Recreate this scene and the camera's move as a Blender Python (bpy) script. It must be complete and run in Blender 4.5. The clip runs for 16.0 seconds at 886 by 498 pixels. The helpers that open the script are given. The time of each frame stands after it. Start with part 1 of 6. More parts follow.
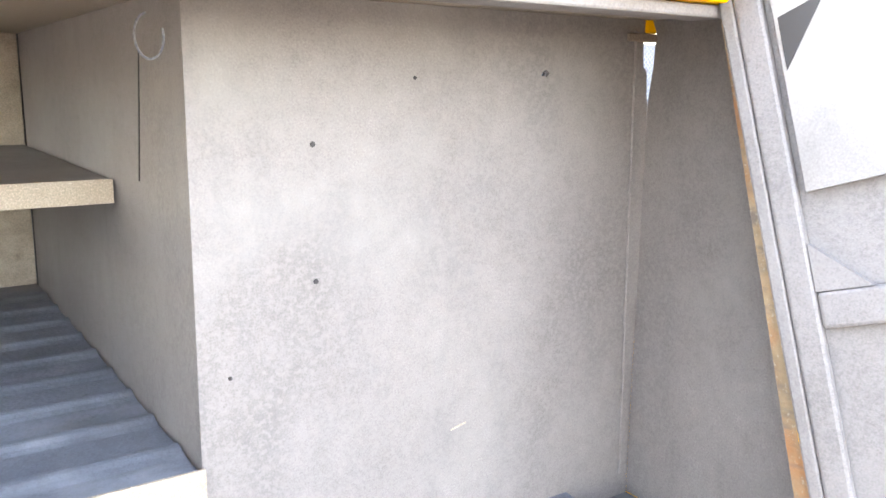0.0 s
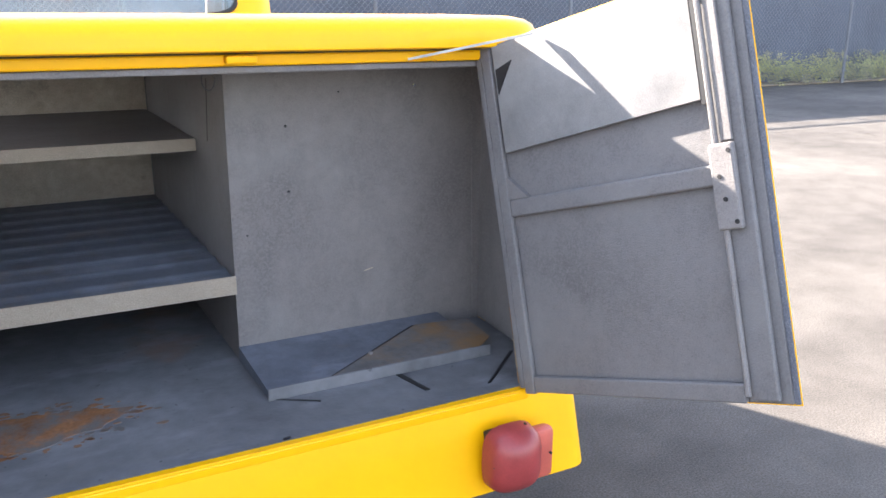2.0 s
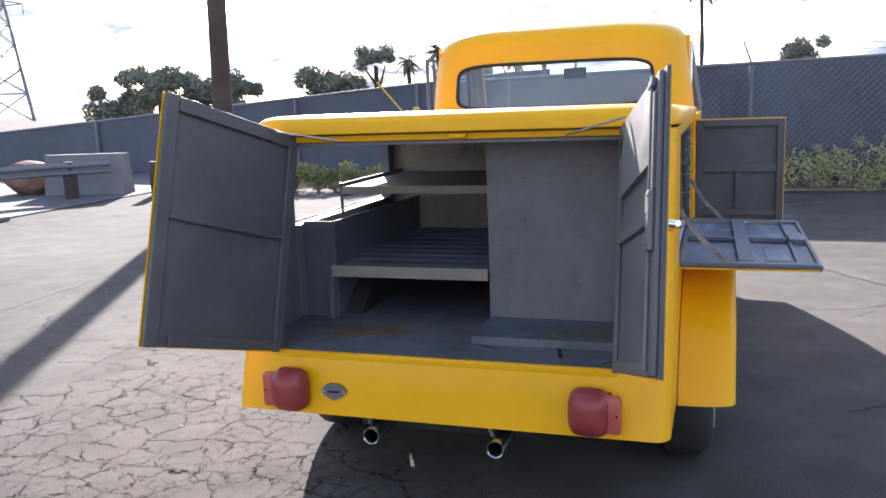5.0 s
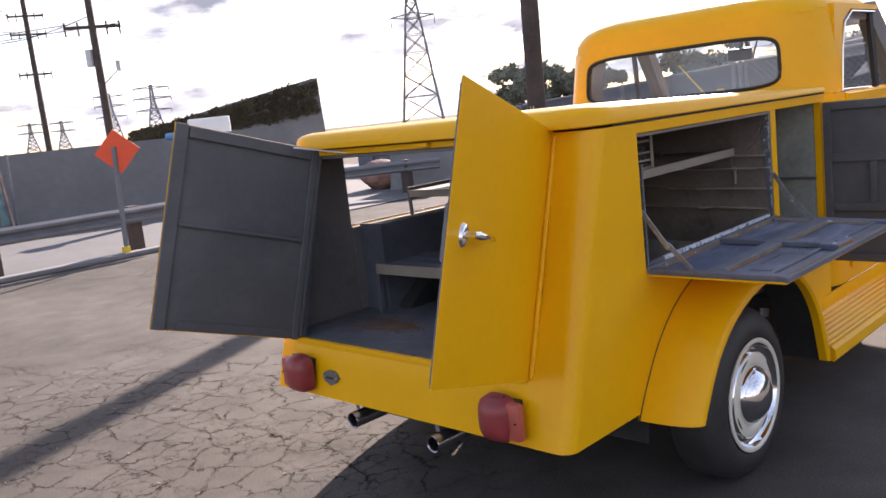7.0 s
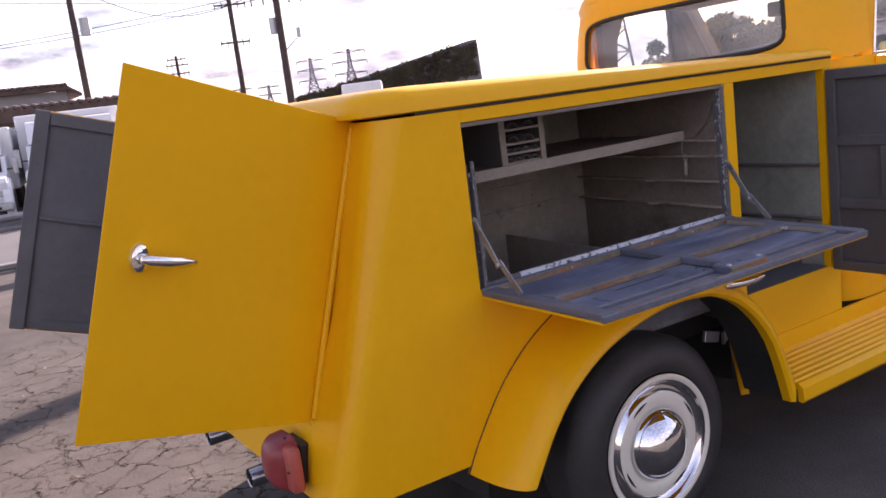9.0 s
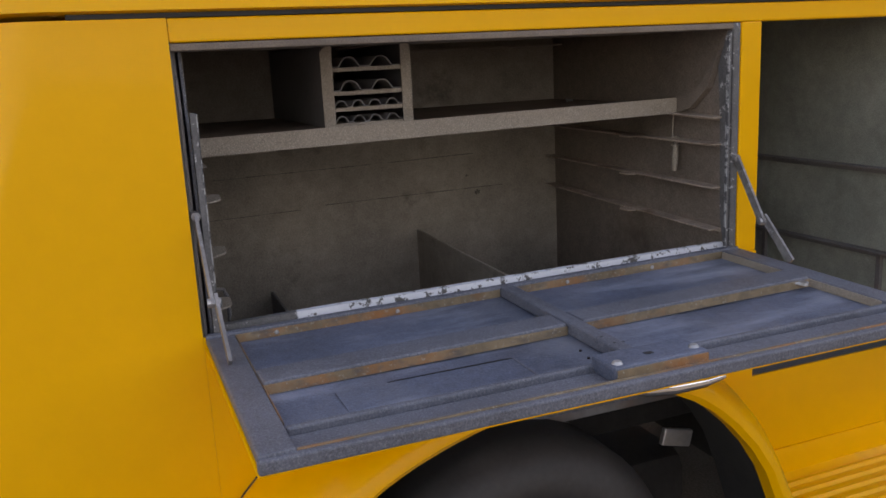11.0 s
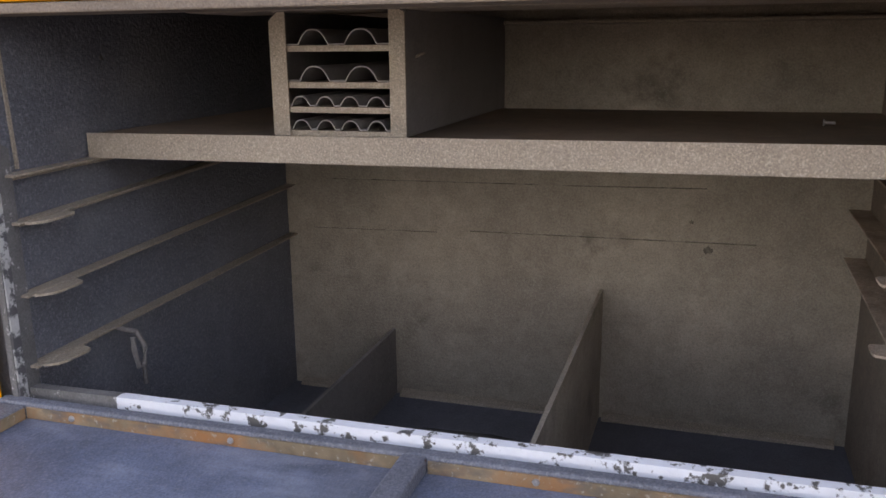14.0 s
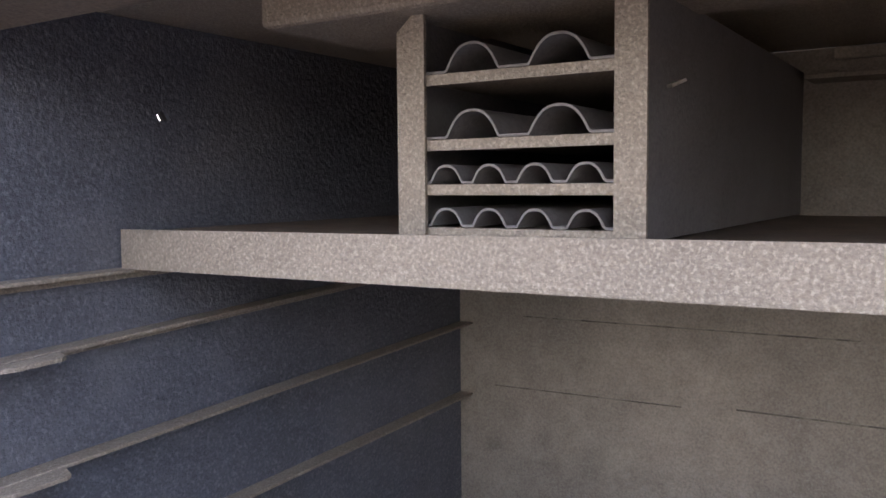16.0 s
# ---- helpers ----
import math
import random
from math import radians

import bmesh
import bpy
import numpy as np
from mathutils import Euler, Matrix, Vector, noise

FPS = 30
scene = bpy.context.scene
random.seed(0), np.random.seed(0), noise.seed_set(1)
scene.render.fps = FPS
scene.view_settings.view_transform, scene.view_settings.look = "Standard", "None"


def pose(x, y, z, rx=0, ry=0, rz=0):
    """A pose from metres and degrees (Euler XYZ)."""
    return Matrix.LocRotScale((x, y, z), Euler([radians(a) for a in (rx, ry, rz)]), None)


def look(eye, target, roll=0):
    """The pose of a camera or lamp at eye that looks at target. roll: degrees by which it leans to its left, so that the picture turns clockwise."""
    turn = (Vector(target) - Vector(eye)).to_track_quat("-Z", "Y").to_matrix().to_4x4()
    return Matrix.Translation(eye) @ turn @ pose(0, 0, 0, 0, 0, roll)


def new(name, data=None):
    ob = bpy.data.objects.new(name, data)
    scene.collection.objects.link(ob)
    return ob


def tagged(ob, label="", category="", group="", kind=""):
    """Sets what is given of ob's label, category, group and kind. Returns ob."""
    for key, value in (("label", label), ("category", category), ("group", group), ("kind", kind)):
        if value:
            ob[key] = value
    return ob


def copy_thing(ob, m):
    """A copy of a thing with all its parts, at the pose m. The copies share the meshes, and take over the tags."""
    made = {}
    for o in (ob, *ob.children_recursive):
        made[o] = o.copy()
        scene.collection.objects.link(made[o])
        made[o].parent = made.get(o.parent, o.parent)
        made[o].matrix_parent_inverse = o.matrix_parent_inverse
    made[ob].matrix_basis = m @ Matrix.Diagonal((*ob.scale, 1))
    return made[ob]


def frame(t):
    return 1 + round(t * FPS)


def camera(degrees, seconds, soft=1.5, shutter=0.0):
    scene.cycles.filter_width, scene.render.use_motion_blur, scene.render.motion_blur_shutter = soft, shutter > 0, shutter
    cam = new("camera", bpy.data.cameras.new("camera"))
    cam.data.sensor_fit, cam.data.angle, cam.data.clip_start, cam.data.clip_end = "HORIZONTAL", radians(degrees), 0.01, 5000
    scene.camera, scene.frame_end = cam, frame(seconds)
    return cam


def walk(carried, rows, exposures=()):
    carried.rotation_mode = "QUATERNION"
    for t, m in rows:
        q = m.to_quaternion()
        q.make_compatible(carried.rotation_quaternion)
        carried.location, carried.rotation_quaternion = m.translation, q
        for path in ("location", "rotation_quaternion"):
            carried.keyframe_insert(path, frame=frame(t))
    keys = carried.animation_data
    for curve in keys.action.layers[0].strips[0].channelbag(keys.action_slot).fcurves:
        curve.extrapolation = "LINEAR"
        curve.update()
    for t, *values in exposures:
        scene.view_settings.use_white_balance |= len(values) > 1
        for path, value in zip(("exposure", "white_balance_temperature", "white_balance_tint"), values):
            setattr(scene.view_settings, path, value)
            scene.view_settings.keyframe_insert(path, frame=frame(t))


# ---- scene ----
cam = camera(55.5, 16.0, soft=1.6)
PATH = [
    (0, (-0.2, -0.35, 1.245), (0.907, 1.271, 0.861), 0.6),
    (0.5, (-0.256, -0.507, 1.317), (0.835, 1.111, 0.877), 0.9),
    (1, (-0.327, -0.729, 1.368), (0.842, 0.807, 0.845), 1.8),
    (1.5, (-0.44, -1.004, 1.418), (0.729, 0.523, 0.869), 1.7),
    (2, (-0.394, -1.389, 1.444), (0.515, 0.304, 0.893), 0.4),
    (2.5, (-0.424, -1.746, 1.454), (0.264, 0.074, 0.99), 0.3),
    (3, (-0.33, -2.042, 1.464), (0.108, -0.129, 1.08), -0.3),
    (3.5, (-0.15, -2.296, 1.468), (0.121, -0.349, 1.099), -0.4),
    (4, (0.171, -2.497, 1.468), (0.17, -0.53, 1.109), -0.7),
    (4.5, (0.498, -2.485, 1.441), (0.176, -0.542, 1.095), -1.1),
    (4.7, (0.651, -2.491, 1.465), (0.206, -0.572, 1.12), -1.5),
    (6.8, (2.061, -1.93, 1.439), (0.699, -0.5, 1.12), -6.3),
    (7, (2.179, -1.859, 1.444), (0.783, -0.462, 1.131), -6.3),
    (7.5, (2.342, -1.618, 1.419), (0.871, -0.299, 1.111), -6.0),
    (8, (2.444, -1.328, 1.42), (0.904, -0.092, 1.104), -6.6),
    (8.5, (2.532, -1.007, 1.409), (0.922, 0.126, 1.051), -6.9),
    (9, (2.533, -0.717, 1.389), (0.86, 0.321, 1.036), -7.3),
    (9.5, (2.42, -0.389, 1.385), (0.729, 0.61, 1.009), -6.7),
    (9.7, (2.385, -0.276, 1.375), (0.702, 0.731, 0.985), -6.2),
    (11.8, (1.858, 0.68, 1.238), (-0.031, 1.134, 0.763), -0.9),
    (12, (1.845, 0.735, 1.241), (-0.052, 1.14, 0.756), -0.6),
    (12.5, (1.822, 0.908, 1.244), (-0.1, 1.168, 0.754), -0.5),
    (13, (1.758, 1.045, 1.25), (-0.176, 0.984, 0.745), -2.3),
    (13.5, (1.605, 1.181, 1.271), (-0.294, 0.803, 0.772), -1.3),
    (14, (1.449, 1.256, 1.273), (-0.4, 0.659, 0.798), -0.6),
    (14.5, (1.247, 1.267, 1.291), (-0.473, 0.369, 0.807), -1.4),
    (15, (1.095, 1.19, 1.255), (-0.501, 0.075, 0.795), -2.2),
    (15.5, (1.027, 1.12, 1.25), (-0.566, -0.059, 0.98), -1.7),
    (16, (1.0, 1.08, 1.202), (-0.677, 0.002, 1.049), -0.5),
]
walk(cam, [(t, look(eye, target, roll)) for t, eye, target, roll in PATH], [(0, 5.47, 7150, 14), (0.5, 4.82, 6950, 17), (1.0, 4.27, 6700, 19), (1.5, 3.74, 6350, 24), (2.0, 3.39, 6250, 15), (2.5, 3.27, 6500, 17), (3.0, 2.61, 6000, 15), (3.5, 2.09, 6050, 17), (4.0, 2.09, 5800, 16), (4.7, 2.09, 5800, 17), (6.8, 1.74, 6400, 22), (9.7, 1.76, 6700, 37), (11.8, 2.52, 7470, 8), (12.5, 3.02, 6820, 4), (13.0, 3.14, 6820, 4), (13.5, 3.01, 7000, 16), (14.0, 2.98, 7400, 22), (14.5, 3.21, 6700, 18), (15.2, 3.61, 6150, 25), (16, 3.56, 6650, 23)])

# ---- world, sun ----
SUN_AZ = 25.0    # degrees to the left of the truck's heading
SUN_EL = 21.5
world = bpy.data.worlds.new("sky")
scene.world = world
world.use_nodes = True
wn, wl = world.node_tree.nodes, world.node_tree.links
bg = wn["Background"]
sky = wn.new("ShaderNodeTexSky")
sky.sky_type = 'NISHITA'
sky.sun_disc = False
sky.sun_elevation = radians(SUN_EL)
sky.sun_rotation = radians(-SUN_AZ)
sky.dust_density = 0.7
tc = wn.new("ShaderNodeTexCoord")
mp = wn.new("ShaderNodeMapping")
mp.inputs["Scale"].default_value = (1.0, 1.0, 3.2)
cl = wn.new("ShaderNodeTexNoise")
cl.inputs["Scale"].default_value = 4.2
cl.inputs["Detail"].default_value = 7.0
cl.inputs["Roughness"].default_value = 0.62
cr = wn.new("ShaderNodeValToRGB")
cr.color_ramp.elements[0].position = 0.36
cr.color_ramp.elements[1].position = 0.54
mixc = wn.new("ShaderNodeMix")
mixc.data_type = 'RGBA'
cb = wn.new("ShaderNodeTexNoise")
cb.inputs["Scale"].default_value = 12.0
cb.inputs["Detail"].default_value = 6.0
cc = wn.new("ShaderNodeValToRGB")
cc.color_ramp.elements[0].position, cc.color_ramp.elements[1].position = 0.36, 0.62
cc.color_ramp.elements[0].color, cc.color_ramp.elements[1].color = (0.26, 0.28, 0.325, 1), (1, 0.985, 0.97, 1)
cs = wn.new("ShaderNodeVectorMath")
cs.operation = 'SCALE'
cs.inputs["Scale"].default_value = 5.5
wl.new(mp.outputs["Vector"], cb.inputs["Vector"])
wl.new(cb.outputs["Fac"], cc.inputs["Fac"])
wl.new(cc.outputs["Color"], cs.inputs[0])
wl.new(cs.outputs[0], mixc.inputs["B"])
wl.new(tc.outputs["Generated"], mp.inputs["Vector"])
wl.new(mp.outputs["Vector"], cl.inputs["Vector"])
wl.new(cl.outputs["Fac"], cr.inputs["Fac"])
up = wn.new("ShaderNodeSeparateXYZ")
thin_ = wn.new("ShaderNodeMapRange")
thin_.inputs["From Min"].default_value, thin_.inputs["From Max"].default_value = 0.20, 0.52
thin_.inputs["To Min"].default_value, thin_.inputs["To Max"].default_value = 1.0, 0.34
cover = wn.new("ShaderNodeMath")
cover.operation = 'MULTIPLY'
wl.new(tc.outputs["Generated"], up.inputs[0])
wl.new(up.outputs["Z"], thin_.inputs["Value"])
wl.new(cr.outputs["Color"], cover.inputs[0])
wl.new(thin_.outputs["Result"], cover.inputs[1])
wl.new(cover.outputs[0], mixc.inputs["Factor"])
wl.new(sky.outputs["Color"], mixc.inputs["A"])
wl.new(mixc.outputs["Result"], bg.inputs["Color"])
bg.inputs["Strength"].default_value = 0.092

sun_data = bpy.data.lights.new("sun", 'SUN')
sun_data.energy = 5.0
sun_data.angle = radians(0.6)
sun_data.color = (1.0, 0.90, 0.76)
sun = new("sun", sun_data)
_h = Vector((-math.sin(radians(SUN_AZ)), math.cos(radians(SUN_AZ)), 0)) * math.cos(radians(SUN_EL))
sun.matrix_world = look((_h + Vector((0, 0, math.sin(radians(SUN_EL))))) * 60, (0, 0, 0))

# ---- materials ----


def mat(name, base, rough=0.5, metal=0.0, var=0.0, scale=8.0, bump=0.0, bscale=None, speck=0.0, coat=0.0, spec=0.5, dirt=None, dscale=2.0, damt=(0.55, 0.75), streak=None, fleck=None):
    """Principled material with large and small variation, fine relief and, where given, stains of a second colour."""
    m = bpy.data.materials.new(name)
    m.use_nodes = True
    n, l = m.node_tree.nodes, m.node_tree.links
    b = n["Principled BSDF"]
    b.inputs["Roughness"].default_value = rough
    b.inputs["Metallic"].default_value = metal
    b.inputs["Specular IOR Level"].default_value = spec
    b.inputs["Coat Weight"].default_value = coat
    b.inputs["Coat Roughness"].default_value = 0.08
    co = n.new("ShaderNodeTexCoord")
    col = None
    rgb = n.new("ShaderNodeRGB")
    rgb.outputs[0].default_value = (*base, 1)
    col = rgb.outputs[0]

    def noise_tex(s, d=4.0, r=0.55, stretch=None):
        t = n.new("ShaderNodeTexNoise")
        t.inputs["Scale"].default_value = s
        t.inputs["Detail"].default_value = d
        t.inputs["Roughness"].default_value = r
        if stretch:
            q = n.new("ShaderNodeMapping")
            q.inputs["Scale"].default_value = stretch
            l.new(co.outputs["Object"], q.inputs["Vector"])
            l.new(q.outputs["Vector"], t.inputs["Vector"])
        else:
            l.new(co.outputs["Object"], t.inputs["Vector"])
        return t.outputs["Fac"]

    def layer(c, fac, a, b_, colour, amount=1.0):
        r = n.new("ShaderNodeValToRGB")
        r.color_ramp.elements[0].position, r.color_ramp.elements[1].position = a, b_
        r.color_ramp.elements[1].color = (amount, amount, amount, 1)
        l.new(fac, r.inputs["Fac"])
        mx = n.new("ShaderNodeMix")
        mx.data_type = 'RGBA'
        l.new(r.outputs["Color"], mx.inputs["Factor"])
        l.new(c, mx.inputs["A"])
        mx.inputs["B"].default_value = (*colour, 1)
        return mx.outputs["Result"]

    def scaled(c, fac, lo, hi):
        mr = n.new("ShaderNodeMapRange")
        mr.inputs["From Min"].default_value = 0.3
        mr.inputs["From Max"].default_value = 0.7
        mr.inputs["To Min"].default_value = lo
        mr.inputs["To Max"].default_value = hi
        l.new(fac, mr.inputs["Value"])
        mu = n.new("ShaderNodeVectorMath")
        mu.operation = 'SCALE'
        l.new(c, mu.inputs[0])
        l.new(mr.outputs["Result"], mu.inputs["Scale"])
        return mu.outputs[0]
    if var:
        col = scaled(col, noise_tex(scale), 1 - var, 1 + var)
        col = scaled(col, noise_tex(scale * 9, 3.0), 1 - var * 0.5, 1 + var * 0.5)
    if speck:
        col = scaled(col, noise_tex(430.0, 2.0), 1 - speck, 1 + speck * 1.3)
    if dirt:
        col = layer(col, noise_tex(dscale, 6.0, 0.65), *damt, dirt)
    if streak:
        colour, stretch, a, b_, amount = streak
        col = layer(col, noise_tex(1.0, 5.0, 0.6, stretch), a, b_, colour, amount)
    if fleck:
        colour, fs, a, b_ = fleck
        col = layer(col, noise_tex(fs, 3.0, 0.6), a, b_, colour, 0.8)
    l.new(col, b.inputs["Base Color"])
    if bump:
        bp = n.new("ShaderNodeBump")
        bp.inputs["Strength"].default_value = bump
        bp.inputs["Distance"].default_value = 0.003
        l.new(noise_tex(bscale or scale * 12, 3.0), bp.inputs["Height"])
        l.new(bp.outputs["Normal"], b.inputs["Normal"])
    if var:
        rr = n.new("ShaderNodeMapRange")
        rr.inputs["To Min"].default_value = max(0.02, rough - 0.08)
        rr.inputs["To Max"].default_value = min(1, rough + 0.1)
        l.new(noise_tex(scale * 2), rr.inputs["Value"])
        l.new(rr.outputs["Result"], b.inputs["Roughness"])
    return m


YELLOW = mat("yellow_paint", (0.90, 0.450, 0.0), 0.38, var=0.03, scale=3, coat=0.16, bump=0.012, bscale=30, spec=0.16)
GREY = mat("grey_primer", (0.168, 0.155, 0.149), 0.56, var=0.16, scale=5, speck=0.16, bump=0.25, bscale=300, dirt=(0.25, 0.245, 0.235), dscale=3.5, damt=(0.5, 0.85), streak=((0.105, 0.10, 0.10), (9.0, 9.0, 3.0), 0.52, 0.75, 0.6), fleck=((0.198, 0.185, 0.176), 165.0, 0.46, 0.66))
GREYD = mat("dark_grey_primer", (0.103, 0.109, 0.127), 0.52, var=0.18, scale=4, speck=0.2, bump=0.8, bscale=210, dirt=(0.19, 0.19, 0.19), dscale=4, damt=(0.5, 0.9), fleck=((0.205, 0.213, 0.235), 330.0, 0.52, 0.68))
SPECK = mat("speckled_grey_paint", (0.275, 0.232, 0.180), 0.5, var=0.1, scale=6, speck=0.18, bump=0.5, bscale=420, fleck=((0.48, 0.41, 0.32), 440.0, 0.51, 0.66))
BLUEGREY = mat("blue_grey_metal", (0.090, 0.109, 0.158), 0.48, var=0.3, scale=6, speck=0.25, bump=0.3, bscale=200, dirt=(0.20, 0.215, 0.25), dscale=4.5, damt=(0.5, 0.85), streak=((0.42, 0.47, 0.58), (9.0, 2.6, 9.0), 0.50, 0.76, 0.8), fleck=((0.19, 0.205, 0.245), 260.0, 0.56, 0.72))
RUSTED = mat("rust_stained_primer", (0.235, 0.175, 0.105), 0.75, var=0.35, scale=7, bump=0.4, bscale=150, dirt=(0.33, 0.125, 0.03), dscale=6, damt=(0.50, 0.70), streak=((0.11, 0.095, 0.085), (22.0, 22.0, 60.0), 0.52, 0.68, 0.8), fleck=((0.36, 0.33, 0.27), 170.0, 0.60, 0.72))
FLOORM = mat("worn_grey_floor", (0.135, 0.138, 0.145), 0.55, var=0.28, scale=3, bump=0.3, bscale=120, dirt=(0.22, 0.10, 0.04), dscale=2.4, damt=(0.55, 0.80), streak=((0.24, 0.245, 0.26), (4.0, 9.0, 4.0), 0.52, 0.72, 0.7), fleck=((0.05, 0.05, 0.05), 45.0, 0.66, 0.72))
BLUEFLOOR = mat("worn_bluish_steel", (0.115, 0.128, 0.155), 0.55, var=0.28, scale=4, speck=0.15, bump=0.3, bscale=140, dirt=(0.20, 0.15, 0.10), dscale=3.0, damt=(0.56, 0.80), streak=((0.25, 0.27, 0.31), (5.0, 9.0, 5.0), 0.54, 0.74, 0.7))
RUSTFLOOR = mat("rust_tinted_steel", (0.125, 0.121, 0.118), 0.6, var=0.3, scale=5, speck=0.12, bump=0.3, bscale=140, dirt=(0.21, 0.125, 0.055), dscale=6.0, damt=(0.44, 0.66))
RUSTY = mat("orange_rust_stain", (0.235, 0.105, 0.040), 0.8, var=0.4, scale=12, bump=0.4, bscale=120, dirt=(0.135, 0.125, 0.118), dscale=13, damt=(0.44, 0.60))
KHAKI = mat("dusty_khaki_grey", (0.285, 0.243, 0.192), 0.66, var=0.24, scale=4, speck=0.18, bump=0.4, bscale=200, dirt=(0.105, 0.09, 0.07), dscale=6, damt=(0.6, 0.75), streak=((0.13, 0.115, 0.09), (4.0, 3.0, 22.0), 0.60, 0.76, 0.35), fleck=((0.34, 0.315, 0.26), 300.0, 0.56, 0.72))
RUBBER = mat("black_rubber", (0.018, 0.018, 0.018), 0.6, var=0.2, scale=8, bump=0.1)
TYREM = mat("tyre_rubber", (0.034, 0.032, 0.031), 0.55, var=0.25, scale=9, bump=0.15, bscale=90)
CHROME = mat("chrome", (0.82, 0.82, 0.82), 0.07, 1.0)
DARKCHROME = mat("dark_chrome", (0.34, 0.34, 0.35), 0.2, 0.95, var=0.25, scale=25)
STEEL = mat("dull_steel", (0.45, 0.45, 0.45), 0.42, 0.85, var=0.15, scale=20)
CREAM = mat("cream_wheel_paint", (0.78, 0.74, 0.62), 0.3, coat=0.5, var=0.03, scale=6)
CHIPPED = mat("chipped_white_paint", (0.70, 0.72, 0.76), 0.5, var=0.06, scale=10, bump=0.3, bscale=120, dirt=(0.10, 0.095, 0.09), dscale=62, damt=(0.55, 0.59))
REDL = mat("red_lens", (0.28, 0.038, 0.036), 0.40, coat=0.15, var=0.15, scale=20)
REDO = mat("orange_red_lens", (0.46, 0.095, 0.065), 0.45, coat=0.1, var=0.12, scale=20)
BLACK = mat("black_trim", (0.012, 0.012, 0.013), 0.5)
PIPING = mat("brown_piping", (0.030, 0.012, 0.008), 0.6, var=0.15, scale=20)
UNDER = mat("dark_underside", (0.03, 0.029, 0.028), 0.85, var=0.3, scale=6)
# left rear and side locker door insides, darker than the right door's
DOORGREY = mat("dark_door_grey", (0.092, 0.088, 0.088), 0.55, var=0.14, scale=4, speck=0.14, bump=0.3, bscale=300, dirt=(0.135, 0.13, 0.125), dscale=4, damt=(0.5, 0.85))
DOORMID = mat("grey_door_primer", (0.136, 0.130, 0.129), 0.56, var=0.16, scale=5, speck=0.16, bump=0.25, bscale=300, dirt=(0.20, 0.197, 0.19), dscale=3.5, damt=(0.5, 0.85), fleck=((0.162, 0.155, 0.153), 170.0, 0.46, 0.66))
SHELFTOP = mat("rust_brown_steel", (0.200, 0.148, 0.106), 0.7, var=0.25, scale=5, speck=0.2, bump=0.3, bscale=160, dirt=(0.095, 0.09, 0.085), dscale=3.0, damt=(0.5, 0.75))
ENDWALL = mat("brown_grey_steel", (0.190, 0.152, 0.118), 0.66, var=0.22, scale=5, speck=0.25, bump=0.4, bscale=200, dirt=(0.10, 0.07, 0.045), dscale=5, damt=(0.55, 0.78))
DARKPAN = mat("dark_compartment_floor", (0.100, 0.108, 0.130), 0.6, var=0.2, scale=5, speck=0.2, bump=0.35, bscale=200, dirt=(0.10, 0.10, 0.105), dscale=4, damt=(0.55, 0.8))
CABIN = mat("grey_cab_lining", (0.20, 0.190, 0.182), 0.8, var=0.1, scale=8)
PEWTER = mat("pewter_badge", (0.20, 0.205, 0.22), 0.45, 0.6, var=0.2, scale=60)


def glass(name, tint, gloss):
    m = bpy.data.materials.new(name)
    m.use_nodes = True
    n, l = m.node_tree.nodes, m.node_tree.links
    n.remove(n["Principled BSDF"])
    a, g, mx, fr = n.new("ShaderNodeBsdfTransparent"), n.new("ShaderNodeBsdfGlossy"), n.new("ShaderNodeMixShader"), n.new("ShaderNodeLayerWeight")
    a.inputs["Color"].default_value = (*tint, 1)
    g.inputs["Roughness"].default_value = 0.02
    fr.inputs["Blend"].default_value = gloss
    pw = n.new("ShaderNodeMapRange")
    pw.inputs["From Min"].default_value, pw.inputs["From Max"].default_value = 0.0, 1.0
    pw.inputs["To Min"].default_value, pw.inputs["To Max"].default_value = 0.07, 0.55
    l.new(fr.outputs["Facing"], pw.inputs["Value"])
    l.new(pw.outputs["Result"], mx.inputs[0])
    l.new(a.outputs[0], mx.inputs[1])
    l.new(g.outputs[0], mx.inputs[2])
    l.new(mx.outputs[0], n["Material Output"].inputs["Surface"])
    return m


GLASS = glass("window_glass", (0.88, 0.92, 0.93), 0.2)

# ---- mesh helpers ----


def link(name, bm, material, parent=None, label="", smooth=False, solid=0.0):
    me = bpy.data.meshes.new(name)
    bmesh.ops.remove_doubles(bm, verts=bm.verts, dist=1e-5)
    bmesh.ops.recalc_face_normals(bm, faces=bm.faces)
    if smooth:
        for f in bm.faces:
            f.smooth = True
        for e in bm.edges:
            if len(e.link_faces) != 2 or e.calc_face_angle(0) > radians(38):
                e.smooth = False
    bm.to_mesh(me)
    bm.free()
    me.materials.append(material)
    ob = new(name, me)
    if parent:
        ob.parent = parent
    if solid:
        md = ob.modifiers.new("thickness", 'SOLIDIFY')
        md.thickness, md.offset = solid, 0
    if label:
        ob["label"] = label
    return ob


def part(name, bm, material, parent, label="", smooth=False, solid=0.0):
    return link(name, bm, material, parent, label, smooth, solid)


def box(bm, x0, x1, y0, y1, z0, z1, bevel=0.0, m=None):
    t = bmesh.new()
    bmesh.ops.create_cube(t, size=1)
    for v in t.verts:
        v.co = Vector(((x0 + x1) / 2 + v.co.x * (x1 - x0), (y0 + y1) / 2 + v.co.y * (y1 - y0), (z0 + z1) / 2 + v.co.z * (z1 - z0)))
    if bevel:
        bmesh.ops.bevel(t, geom=t.edges[:], offset=bevel, segments=2, profile=0.5, affect='EDGES', clamp_overlap=True)
    add(bm, t, m)
    return bm


